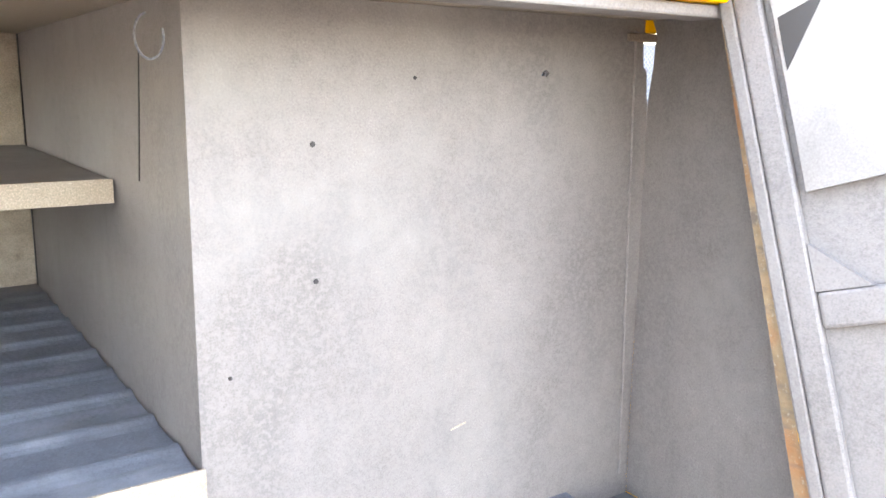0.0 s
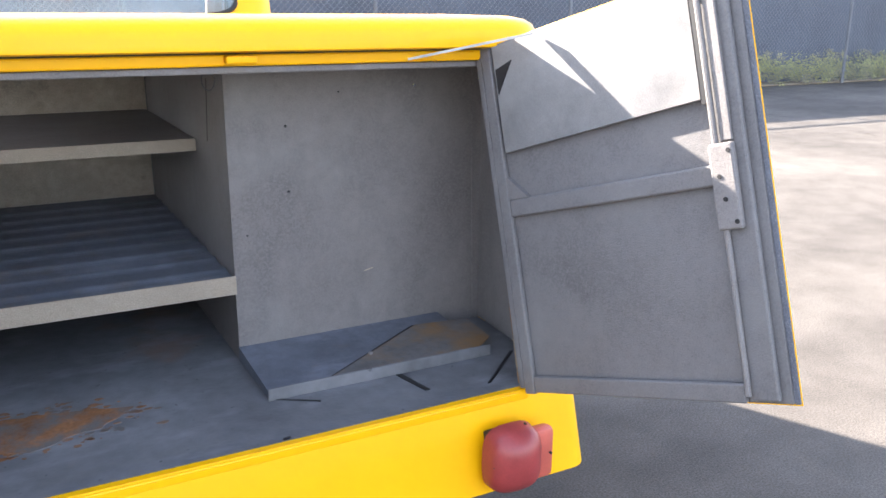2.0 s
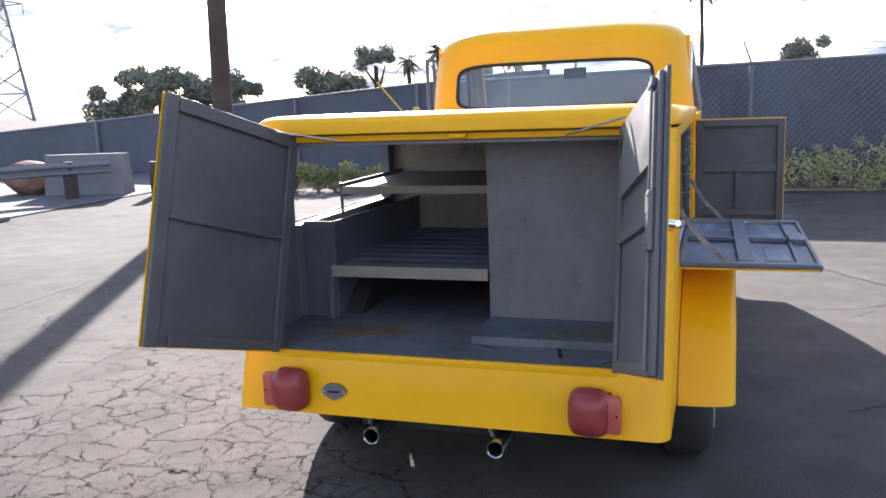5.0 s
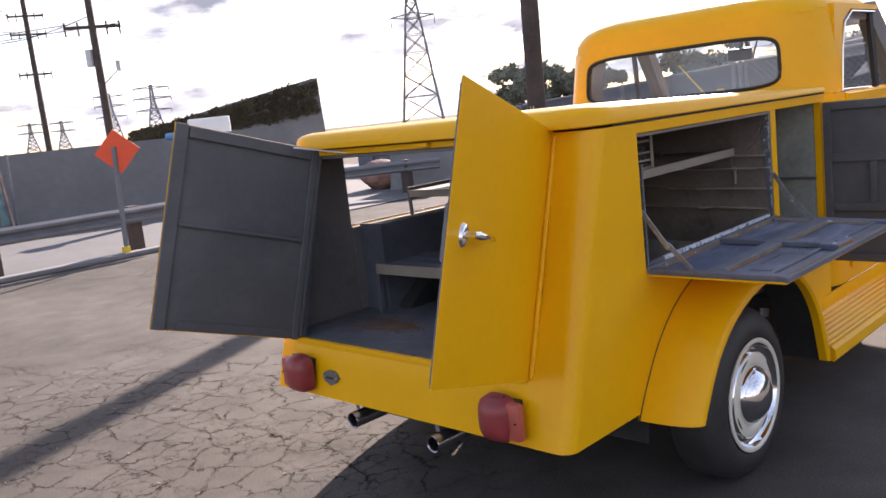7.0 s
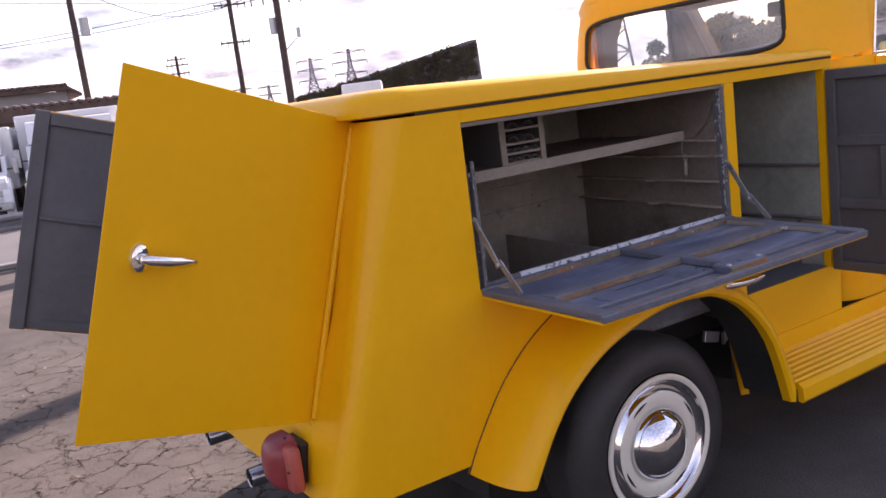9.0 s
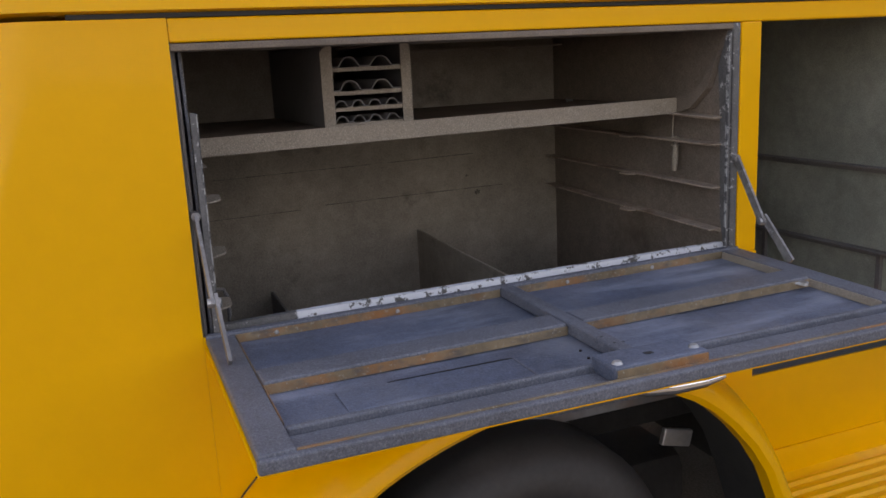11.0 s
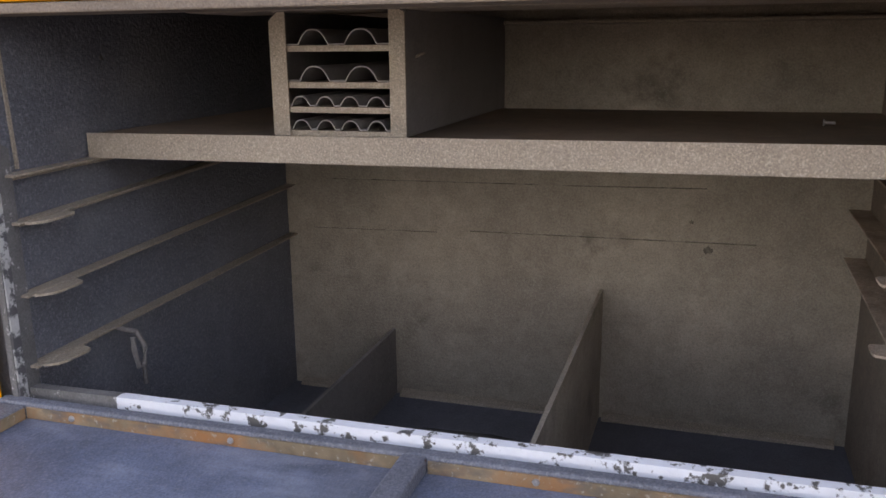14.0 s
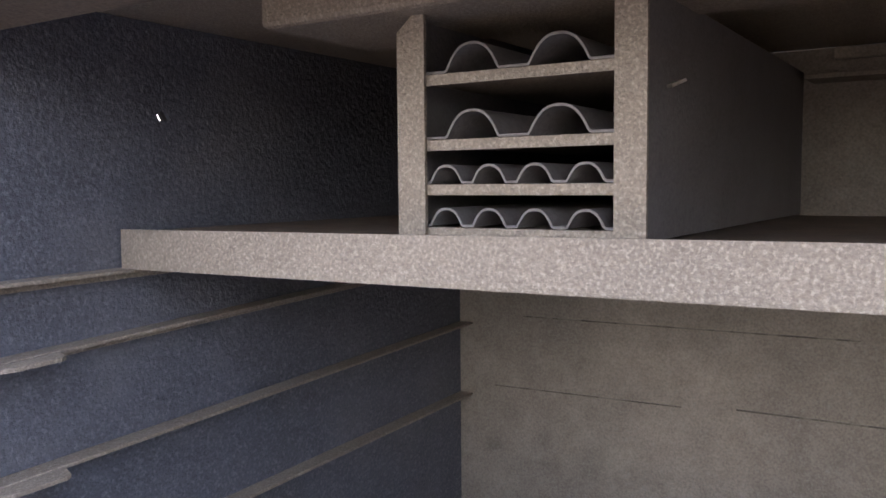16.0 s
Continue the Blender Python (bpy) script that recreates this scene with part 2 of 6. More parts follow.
def add(bm, t, m=None):
    if m is not None:
        t.transform(m)
    vs = [bm.verts.new(v.co) for v in t.verts]
    t.verts.index_update()
    for f in t.faces:
        try:
            bm.faces.new([vs[v.index] for v in f.verts])
        except ValueError:
            pass
    t.free()


def prism(bm, pts, a0, a1, axis="x", m=None):
    """A flat outline of 2D points, drawn out along an axis."""
    t = bmesh.new()

    def p(a, q):
        return {"x": (a, q[0], q[1]), "y": (q[0], a, q[1]), "z": (q[0], q[1], a)}[axis]
    lo, hi = [t.verts.new(p(a0, q)) for q in pts], [t.verts.new(p(a1, q)) for q in pts]
    t.faces.new(lo)
    t.faces.new(hi[::-1])
    k = len(pts)
    for i in range(k):
        t.faces.new((lo[i], lo[(i + 1) % k], hi[(i + 1) % k], hi[i]))
    add(bm, t, m)
    return bm


def grid(bm, rows, close=False):
    """A sheet through rows of 3D points."""
    vs = [[bm.verts.new(p) for p in r] for r in rows]
    for a, b in zip(vs, vs[1:]):
        k = len(a)
        for i in range(k if close else k - 1):
            bm.faces.new((a[i], a[(i + 1) % k], b[(i + 1) % k], b[i]))
    return vs


def tube(bm, pts, r, seg=8, flat=1.0):
    pts = [Vector(p) for p in pts]
    rows = []
    for i, p in enumerate(pts):
        d = (pts[min(i + 1, len(pts) - 1)] - pts[max(i - 1, 0)]).normalized()
        u = d.cross(Vector((0, 0, 1)))
        if u.length < 1e-3:
            u = Vector((1, 0, 0))
        u.normalize()
        w = u.cross(d)
        rr = r[i] if isinstance(r, (list, tuple)) else r
        rows.append([p + u * math.cos(a) * rr * flat + w * math.sin(a) * rr for a in (2 * math.pi * k / seg for k in range(seg))])
    vs = grid(bm, rows, True)
    bm.faces.new(vs[0])
    bm.faces.new(vs[-1][::-1])
    return bm


def lathe(bm, prof, m, seg=40):
    """Profile of (radius, height) turned about local z, then placed by m."""
    t = bmesh.new()
    grid(t, [[(r * math.cos(2 * math.pi * k / seg), r * math.sin(2 * math.pi * k / seg), h) for k in range(seg)] for r, h in prof], True)
    add(bm, t, m)
    return bm


def bar(bm, a, b, w, h=None):
    """A square bar from a to b."""
    a, b = Vector(a), Vector(b)
    d = b - a
    m = Matrix.Translation((a + b) / 2) @ d.to_track_quat('Z', 'Y').to_matrix().to_4x4()
    h = h or w
    return box(bm, -w / 2, w / 2, -h / 2, h / 2, -d.length / 2, d.length / 2, 0, m)


B = bmesh.new

# ---- the truck ----
truck = tagged(new("pickup_truck"), "bright yellow vintage service pickup with open grey compartment doors", "truck")


def yr(z):
    """Rear face of the body at a height: it leans forward, with a slight belly low down."""
    belly = math.sin(math.pi * (z - 0.42) / 0.45) if z < 0.87 else 0.0
    return 0.277 * (z - 0.42) - 0.021 * belly


SX = 0.745          # outside of the body
ZS, ZH = 0.880, 1.318   # sill and head of the side openings
Y0, Y1 = 0.49, 1.505    # side opening
JOINT = [(0.385, 0.400), (0.418, 0.460), (0.460, 0.524), (0.512, 0.594), (0.572, 0.656), (0.645, 0.714), (0.735, 0.763), (0.830, 0.797), (0.930, 0.819), (1.050, 0.828), (1.170, 0.812), (1.300, 0.755), (1.430, 0.645), (1.550, 0.440)]


def refine(pts, k=3):
    """The same curve through the points, drawn with k times as many steps."""
    out = []
    q = [Vector(p) for p in pts]
    for i in range(len(q) - 1):
        a, b, c, d = q[max(i - 1, 0)], q[i], q[i + 1], q[min(i + 2, len(q) - 1)]
        for m in range(k):
            t = m / k
            out.append(tuple(0.5 * (2 * b + (c - a) * t + (2 * a - 5 * b + 4 * c - d) * t * t + (3 * b - a - 3 * c + d) * t ** 3)))
    return out + [pts[-1]]


JOINT = refine(JOINT)


def side_end(z):
    """How far forward the body's rear side sheet runs at a height: to the fender joint, then to the opening."""
    for (ya, za), (yb, zb) in zip(JOINT, JOINT[1:]):
        if za <= z <= zb:
            return min(Y0, ya + (yb - ya) * (z - za) / (zb - za) + 0.012)
    return Y0


def corner_r(z):
    return 0.048 + 0.024 * (z - 0.42) / 0.932


def section(z, s, x_in):
    """Half of the body's rear corner at a height: from x_in along the rear face, round the corner, and forward along the side."""
    R = corner_r(z)
    y = yr(z)
    out = [(s * x_in, y, z), (s * 0.605, y, z)]
    y = 0.277 * (z - 0.42)
    out.append((s * (0.605 + 0.55 * (SX - R - 0.605)), y, z))
    out.append((s * (SX - R), y, z))
    for k in range(1, 15):
        a = math.pi / 2 * k / 14
        out.append((s * (SX - R + R * math.sin(a)), y + R - R * math.cos(a), z))
    end = side_end(z)
    out.append((s * SX, min(y + R + 0.012, end - 0.004), z))
    out.append((s * SX, end, z))
    return out


levels = [0.42, 0.44, 0.46, 0.48, 0.50, 0.53, 0.555, 0.58, 0.63, 0.70, 0.78, 0.88, 1.05, 1.2, 1.352]
for s in (1, -1):
    bm = B()
    grid(bm, [section(z, s, 0.586) for z in levels])
    part("rear_corner_panel", bm, YELLOW, truck, "glossy yellow rounded rear corner panel", True, 0.003)
bm = B()
grid(bm, [[(x, yr(z), z) for x in (-0.588, -0.3, 0.0, 0.3, 0.588)] for z in levels[:9]])
part("tail_panel", bm, YELLOW, truck, "glossy yellow tail panel below the rear doors", True, 0.003)
bm = B()
box(bm, -0.588, 0.588, 0.030, 0.060, 0.606, 0.6275, 0.004)
part("rear_sill", bm, YELLOW, truck)
# side below and round the opening, right and left
for s in (1, -1):
    zs = ZS if s > 0 else 1.0
    bm = B()
    arc = [(y + (0.985 - y) * 0.035, z + (0.32 - z) * 0.035) for y, z in JOINT]
    arc = [p for p in arc if p[1] > 0.45 and p[0] > Y0]
    out = [(Y0 + 0.0003, zs), (1.553, zs), (1.553, 0.615), (2.03, 0.615), (2.03, 0.44), (1.56, 0.44)]
    prism(bm, out + arc[::-1] + [(Y0 + 0.0003, arc[0][1])], s * (SX - 0.004), s * (SX + 0.0015), "x")
    part("lower_side_panel", bm, YELLOW, truck)
    bm = B()
    box(bm, *sorted((s * (SX - 0.03), s * SX)), 1.506, 1.553, zs, ZH, 0.003)
    part("side_post", bm, YELLOW, truck, "bright yellow upright between side openings")
    bm = B()
    box(bm, *sorted((s * (SX - 0.03), s * SX)), Y0 + 0.0005, 2.085, ZH, 1.352, 0.003)
    part("side_header", bm, YELLOW, truck)
    bm = B()
    box(bm, *sorted((s * (SX - 0.03), s * SX)), 2.03, 2.085, 0.44, ZH, 0.003)
    part("front_post", bm, YELLOW, truck)
    # black weather strip under the lid
    bm = B()
    box(bm, *sorted((s * (SX - 0.02), s * (SX + 0.001))), 0.36, 2.08, 1.3525, 1.3600, 0.001)
    part("weather_strip", bm, RUBBER, truck)
bm = B()
box(bm, -0.57, 0.57, 0.236, 0.262, 1.356, 1.364, 0.003)
part("weather_strip", bm, RUBBER, truck)
bm = B()
box(bm, -0.588, 0.588, 0.248, 0.275, 1.333, 1.356, 0.004)
part("rear_header", bm, YELLOW, truck)
bm = B()
box(bm, -0.588, 0.588, 0.262, 0.31, 1.318, 1.332, 0.003)
part("rear_header_lip", bm, GREY, truck)
bm = B()
box(bm, 0.01, 0.07, 0.226, 0.262, 1.338, 1.354, 0.004)
part("latch_catch", bm, YELLOW, truck)

# roof lid
bm = B()
rows = []
R = 0.13
for dz, ins in ((1.3595, 0.010), (1.363, 0.0), (1.395, 0.0), (1.410, 0.007), (1.420, 0.022), (1.427, 0.05), (1.432, 0.16), (1.434, 0.40)):
    ring = []
    hx, ya, yb = 0.757 - ins, 0.215 + ins * 1.25, 2.09 - ins * 0.3
    r = max(0.02, R - ins * 0.6)
    for cx, cy, a0 in ((hx - r, ya + r, -90), (hx - 0.03, yb - 0.03, 0), (-hx + 0.03, yb - 0.03, 90), (-hx + r, ya + r, 180)):
        rad = r if cy < 1 else 0.03
        for k in range(9):
            a = radians(a0 + 90 * k / 8)
            y_ = cy + rad * math.sin(a)
            ring.append((cx + rad * math.cos(a), y_, 1.3595 + (dz - 1.3595) * (1 - 0.58 * min(1, max(0, (y_ - 0.30) / 1.78)))))
    rows.append(ring)
vs = grid(bm, rows, True)
bm.faces.new(vs[-1])
bm.faces.new(vs[0][::-1])
part("roof_lid", bm, YELLOW, truck, "glossy yellow body roof with rounded edges", True)
# pale lining, its colour picked to bounce light into the upper compartment
bm = B()
prism(bm, [(-0.59, 0.28), (0.59, 0.28), (0.66, 0.31), (0.735, 0.41), (0.735, 2.07), (-0.735, 2.07), (-0.735, 0.41), (-0.66, 0.31)], 1.3355, 1.350, "z")
part("roof_lining", bm, SPECK, truck)

# doors
DENTED = mat("dented_grey_sheet", (0.18, 0.175, 0.171), 0.5, var=0.14, scale=5, speck=0.12, bump=1.0, bscale=11, dirt=(0.26, 0.255, 0.245), dscale=4, damt=(0.5, 0.85))
_n, _l = DENTED.node_tree.nodes, DENTED.node_tree.links
_t, _b = _n.new("ShaderNodeTexNoise"), _n.new("ShaderNodeBump")
_t.inputs["Scale"].default_value, _t.inputs["Detail"].default_value = 5.5, 1.0
_b.inputs["Strength"].default_value, _b.inputs["Distance"].default_value = 0.7, 0.016
_l.new(_n.new("ShaderNodeTexCoord").outputs["Object"], _t.inputs["Vector"])
_l.new(_t.outputs["Fac"], _b.inputs["Height"])
_l.new(_b.outputs["Normal"], _n["Principled BSDF"].inputs["Normal"])


def door_frame(hb, ht, ob_):
    """Pose whose x runs out along a door, y up its hinge and z to its outer face."""
    hb, ht, ob_ = Vector(hb), Vector(ht), Vector(ob_)
    v = (ht - hb).normalized()
    u = (ob_ - hb)
    u = (u - v * u.dot(v)).normalized()
    w = u.cross(v)
    return Matrix(((u.x, v.x, w.x, hb.x), (u.y, v.y, w.y, hb.y), (u.z, v.z, w.z, hb.z), (0, 0, 0, 1)))


DR = door_frame((0.592, 0.030, 0.622), (0.592, 0.261, 1.358), (0.757, -0.530, 0.791))
DL = door_frame((-0.588, 0.030, 0.622), (-0.588, 0.261, 1.358), (-0.727, -0.508, 0.778))


def slab(bm, M, x0, x1, y0, y1, z0, z1, bev=0.003):
    return box(bm, x0, x1, y0, y1, z0, z1, bev, M)


# right rear door: outer face is local +z or -z by hand; n points outward
def rear_door(M, W, Hh, o, right):
    """o: +1 where local z is the outside."""
    def zz(a, b):
        return sorted((o * a, o * b))
    bm = B()
    slab(bm, M, 0.0, W, 0.0, Hh, *zz(0.000, 0.0022), 0.0008)
    door = part("rear_door", bm, YELLOW, truck, "open rear door, yellow outside and grey inside")
    bm = B()
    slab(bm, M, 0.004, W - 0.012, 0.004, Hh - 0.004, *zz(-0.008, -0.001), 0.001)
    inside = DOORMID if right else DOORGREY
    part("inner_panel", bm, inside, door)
    rails = [(0.004, 0.033, 0.0, Hh), (0.0335, W - 0.09, 0.004, 0.040)]
    if right:
        rails += [(W - 0.085, W - 0.029, 0.01, Hh - 0.01), (0.0335, W - 0.09, 0.390, 0.428)]
    else:
        rails += [(W - 0.05, W - 0.0006, 0.001, Hh - 0.001), (0.0335, W - 0.052, 0.388, 0.401), (0.0335, W - 0.052, Hh - 0.05, Hh - 0.004)]
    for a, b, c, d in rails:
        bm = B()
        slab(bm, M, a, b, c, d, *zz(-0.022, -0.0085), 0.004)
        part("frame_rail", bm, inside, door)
    if right:
        bm = B()
        prism(bm, [(0.043, 0.53), (W - 0.10, 0.545), (W - 0.10, Hh - 0.012), (0.043, Hh - 0.012)], *zz(-0.024, -0.0088), "z", M)
        part("upper_plate", bm, DENTED, door, "dented grey sheet plate")
        bm = B()
        prism(bm, [(0.0335, 0.4285), (0.088, 0.4285), (0.0335, 0.478)], *zz(-0.0215, -0.0087), "z", M)
        part("gusset", bm, inside, door)
        bm = B()
        slab(bm, M, W - 0.099, W - 0.088, 0.535, Hh - 0.03, *zz(-0.0235, -0.0222), 0.0005)
        part("rod_slot", bm, BLACK, door)
        bm = B()
        slab(bm, M, W - 0.105, W - 0.055, Hh - 0.045, Hh - 0.022, *zz(-0.036, -0.0225), 0.004)
        part("rod_keeper", bm, GREYD, door)
        bm = B()
        slab(bm, M, W - 0.092, W - 0.046, 0.312, 0.462, *zz(-0.038, -0.0225), 0.004)
        part("lock_case", bm, GREY, door, "grey lock case with bolt holes")
        for px, py in ((W - 0.054, 0.325), (W - 0.054, 0.448), (W - 0.076, 0.405), (W - 0.070, 0.365)):
            bm = B()
            lathe(bm, [(0.0, 0.0395), (0.004, 0.0395), (0.005, 0.037)], M @ Matrix.Translation((px, py, 0)), 10)
            part("bolt", bm, BLACK, door)
        for v0, v1 in ((0.02, 0.312), (0.462, Hh - 0.01)):
            bm = B()
            tube(bm, [M @ Vector((W - 0.080, v0, 0.029)), M @ Vector((W - 0.080, v1, 0.029))], 0.0055, 8)
            part("lock_rod", bm, GREY, door)
        bm = B()
        slab(bm, M, W - 0.070, W - 0.048, 0.465, Hh - 0.06, *zz(-0.030, -0.0225), 0.002)
        part("rod_guide", bm, GREY, door)
        bm = B()
        slab(bm, M, W - 0.012, W - 0.0012, 0.003, Hh - 0.003, *zz(-0.0034, -0.0004), 0.001)
        part("edge_flange", bm, GREYD, door)
        bm = B()
        prism(bm, [(0.047, 0.655), (0.095, 0.72), (0.047, 0.71)], *zz(-0.0255, -0.0243), "z", M)
        part("corner_notch", bm, BLACK, door)
        # outside handle
        bm = B()
        lathe(bm, [(0.0, 0.012), (0.012, 0.012), (0.019, 0.008), (0.022, 0.0)], M @ Matrix.Translation((W - 0.085, 0.385, 0.002 * o)) @ Matrix.Diagonal((1, 1.5, o, 1)), 20)
        lathe(bm, [(0.0, 0.040), (0.010, 0.038), (0.011, 0.01), (0.012, 0.0)], M @ Matrix.Translation((W - 0.085, 0.385, 0.002 * o)) @ Matrix.Diagonal((1, 1, o, 1)), 16)
        tube(bm, [M @ Vector((W - 0.085 - a, 0.385 + b, o * (0.005 + c))) for a, b, c in ((-0.015, 0, 0.036), (0.0, 0, 0.040), (0.04, 0, 0.040), (0.09, 0.002, 0.034), (0.115, 0.003, 0.03))], [0.008, 0.0125, 0.0125, 0.0115, 0.007], 12)
        part("door_handle", bm, CHROME, door, "chrome lever handle", True)
    bm = B()
    slab(bm, M, -0.012, 0.0035, 0.012, Hh - 0.006, *zz(-0.020, -0.0005), 0.003)
    part("hinge_leaf", bm, inside, door)
    # hinge along the body
    bm = B()
    tube(bm, [M @ Vector((0.002, 0.012, o * 0.010)), M @ Vector((0.002, Hh - 0.02, o * 0.010))], 0.0085, 10)
    part("hinge", bm, YELLOW, door, smooth=True)
    return door


rear_door(DR, 0.615, 0.772, -1, True)
rear_door(DL, 0.578, 0.770, 1, False)

# stay bar from the lid to the right door
bm = B()
bar(bm, (0.40, 0.255, 1.338), DR @ Vector((0.17, 0.755, 0.036)), 0.014, 0.005)
part("door_stay", bm, STEEL, truck, "flat steel door stay")
bm = B()
bar(bm, (-0.40, 0.255, 1.338), DL @ Vector((0.12, 0.755, -0.036)), 0.014, 0.005)
part("door_stay", bm, STEEL, truck, "flat steel door stay")

# tail lights
for s in (1, -1):
    bm = B()
    rings = []
    for dy, ins in ((-0.006, 0.006), (-0.012, 0.0), (-0.045, 0.003), (-0.058, 0.009), (-0.071, 0.021), (-0.079, 0.036), (-0.083, 0.052)):
        ring = []
        for k in range(28):
            a = 2 * math.pi * k / 28
            c, q = math.cos(a), math.sin(a)
            ring.append((s * (0.509 + (0.066 - ins) * abs(c) ** 0.6 * (1 if c > 0 else -1)), dy, 0.511 + (0.075 - ins) * abs(q) ** 0.6 * (1 if q > 0 else -1)))
        rings.append(ring)
    vs = grid(bm, rings, True)
    bm.faces.new(vs[-1])
    bm.faces.new(vs[0][::-1])
    light = part("tail_light", bm, REDL, truck, "dark red domed tail light", True)
    bm = B()
    box(bm, *sorted((s * 0.548, s * 0.606)), -0.050, -0.014, 0.450, 0.570, 0.012)
    part("side_lens", bm, REDO, light, "paler orange-red flat lens", True)
    # black block standing in for the shade in the gap behind the lens
    bm = B()
    box(bm, *sorted((s * 0.465, s * 0.572)), -0.0055, 0.045, 0.458, 0.562, 0.004)
    part("gasket", bm, BLACK, light)
    for px, py, pz in ((0.540, -0.030, 0.583), (0.594, -0.0535, 0.512), (0.452, -0.052, 0.512), (0.538, -0.036, 0.441)):
        bm = B()
        lathe(bm, [(0.0, 0.002), (0.0028, 0.002), (0.0035, -0.003)], Matrix.Translation((s * px, py, pz)) @ Matrix.Rotation(math.pi / 2, 4, 'X'), 8)
        part("screw", bm, BLACK, light)
# badge
bm = B()
prism(bm, [(-0.408, 0.505), (-0.392, 0.523), (-0.375, 0.530), (-0.345, 0.530), (-0.328, 0.523), (-0.312, 0.505), (-0.328, 0.487), (-0.36, 0.472), (-0.392, 0.487)], -0.002, 0.024, "y")
badge = part("badge", bm, PEWTER, truck, "grey pewter shield badge")
for px in (-0.398, -0.322):
    bm = B()
    lathe(bm, [(0.0, 0.002), (0.004, 0.002), (0.0045, 0.0)], Matrix.Translation((px, -0.002, 0.505)) @ Matrix.Rotation(math.pi / 2, 4, 'X'), 8)
    part("rivet", bm, STEEL, badge)
bm = B()
prism(bm, [(-0.382, 0.500), (-0.338, 0.500), (-0.338, 0.507), (-0.382, 0.507)], -0.0035, -0.0022, "y")
part("emblem", bm, BLACK, badge)
# exhausts
for px, py, pz in ((-0.218, -0.03, 0.368), (0.212, -0.04, 0.366)):
    bm = B()
    M = Matrix.Translation((px, py, pz)) @ Matrix.Rotation(-math.pi / 2, 4, 'X')
    lathe(bm, [(0.022, 0.05), (0.024, 0.002), (0.028, -0.001), (0.030, 0.003), (0.030, 0.35), (0.022, 0.36), (0.0, 0.36)], M, 24)
    pipe = part("exhaust_pipe", bm, DARKCHROME, truck, "chrome-tipped exhaust pipe", True)
    bm = B()
    bar(bm, (px - 0.035, py + 0.06, 0.42), (px - 0.02, py + 0.05, pz + 0.025), 0.012, 0.003)
    part("hanger", bm, STEEL, pipe)

# ---- rear bay ----
bm = B()
prism(bm, [(-0.59, 0.056), (0.59, 0.056), (0.66, 0.09), (0.728, 0.18), (0.728, 1.53), (-0.728, 1.53), (-0.728, 0.18), (-0.66, 0.09)], 0.60, 0.622, "z")
part("floor_pan", bm, FLOORM, truck, "worn grey steel floor with rust stains")
PX, PY = 0.0650, 0.495
# a small torn hole, joined to the sheet's top edge by a hair-fine slit
HOLE = [(0.5352, 1.335), (0.5352, 1.2648), (0.5412, 1.2612), (0.5385, 1.2560), (0.5272, 1.2572), (0.5312, 1.2636), (0.5350, 1.2648), (0.5350, 1.335)]
bm = B()
prism(bm, [(PX, 0.575), (0.728, 0.575), (0.728, 1.222), (0.7255, 1.232), (0.7225, 1.268), (0.716, 1.270), (0.714, 1.309), (0.700, 1.311), (0.700, 1.316), (0.728, 1.3165), (0.730, 1.335), *HOLE, (PX, 1.335)], PY, PY + 0.004, "y")
part("partition", bm, GREY, truck, "grey sheet steel partition")
bm = B()
box(bm, PX, PX + 0.0014, PY + 0.0045, 1.52, 0.575, 1.335)
part("partition", bm, GREY, truck, "grey sheet steel partition")
bm = B()
box(bm, PX + 0.0016, PX + 0.0038, PY + 0.0085, 1.52, 0.575, 1.335)
part("partition", bm, KHAKI, truck, "dusty grey steel compartment back wall")
for x, z, r in ((0.203, 1.179, 0.0035), (0.204, 1.025, 0.0035), (0.335, 1.252, 0.0025), (0.10, 0.93, 0.0025)):
    bm = B()
    lathe(bm, [(0.0, 0.0015), (r * 0.8, 0.0015), (r, 0.0)], Matrix.Translation((x, PY, z)) @ Matrix.Rotation(math.pi / 2, 4, 'X'), 8)
    part("bolt_hole", bm, BLACK, truck)
bm = B()
prism(bm, [(0.392, 0.802), (0.416, 0.807), (0.416, 0.8095), (0.404, 0.8075), (0.392, 0.804)], PY - 0.0006, PY - 0.0001, "y")
part("scratch", bm, SPECK, truck, "bright bare-metal scratch")
bm = B()
prism(bm, [(0.650, 1.28), (0.653, 1.28), (0.683, 1.128), (0.679, 1.128)], PX - 0.0012, PX - 0.0002, "x")
part("wall_slit", bm, BLACK, truck)
bm = B()
tube(bm, [(0.035 + 0.014 * math.cos(a), 0.50, 1.288 + 0.022 * math.sin(a)) for a in (radians(d) for d in range(100, 400, 20))], 0.0013, 6)
part("wire_loop", bm, GREYD, truck, "loop of thin wire")
bm = B()
tube(bm, [(0.708, PY - 0.003, 0.66), (0.696, PY - 0.0015, 1.32)], 0.0022, 6)
part("weld_seam", bm, GREY, truck)
# raised step at the foot of the partition
bm = B()
prism(bm, [(0.255, 0.623), (0.255, 0.643), (PY - 0.001, 0.658), (PY - 0.001, 0.623)], PX - 0.002, 0.60, "x")
step = part("floor_step", bm, BLUEFLOOR, truck, "raised bluish steel floor step")
bm = B()
box(bm, PX - 0.004, 0.62, 0.249, 0.2545, 0.622, 0.650, 0.001)
part("step_lip", bm, FLOORM, step)
bm = B()
prism(bm, [(0.215, 0.262), (0.505, 0.437), (0.648, 0.42), (0.648, 0.30), (0.60, 0.262)], 0.6435, 0.6460, "z")
for v in bm.verts:
    v.co.z += (v.co.y - 0.255) * 0.0625
part("patch_plate", bm, RUSTFLOOR, step, "rust-stained patch plate")
bm = B()
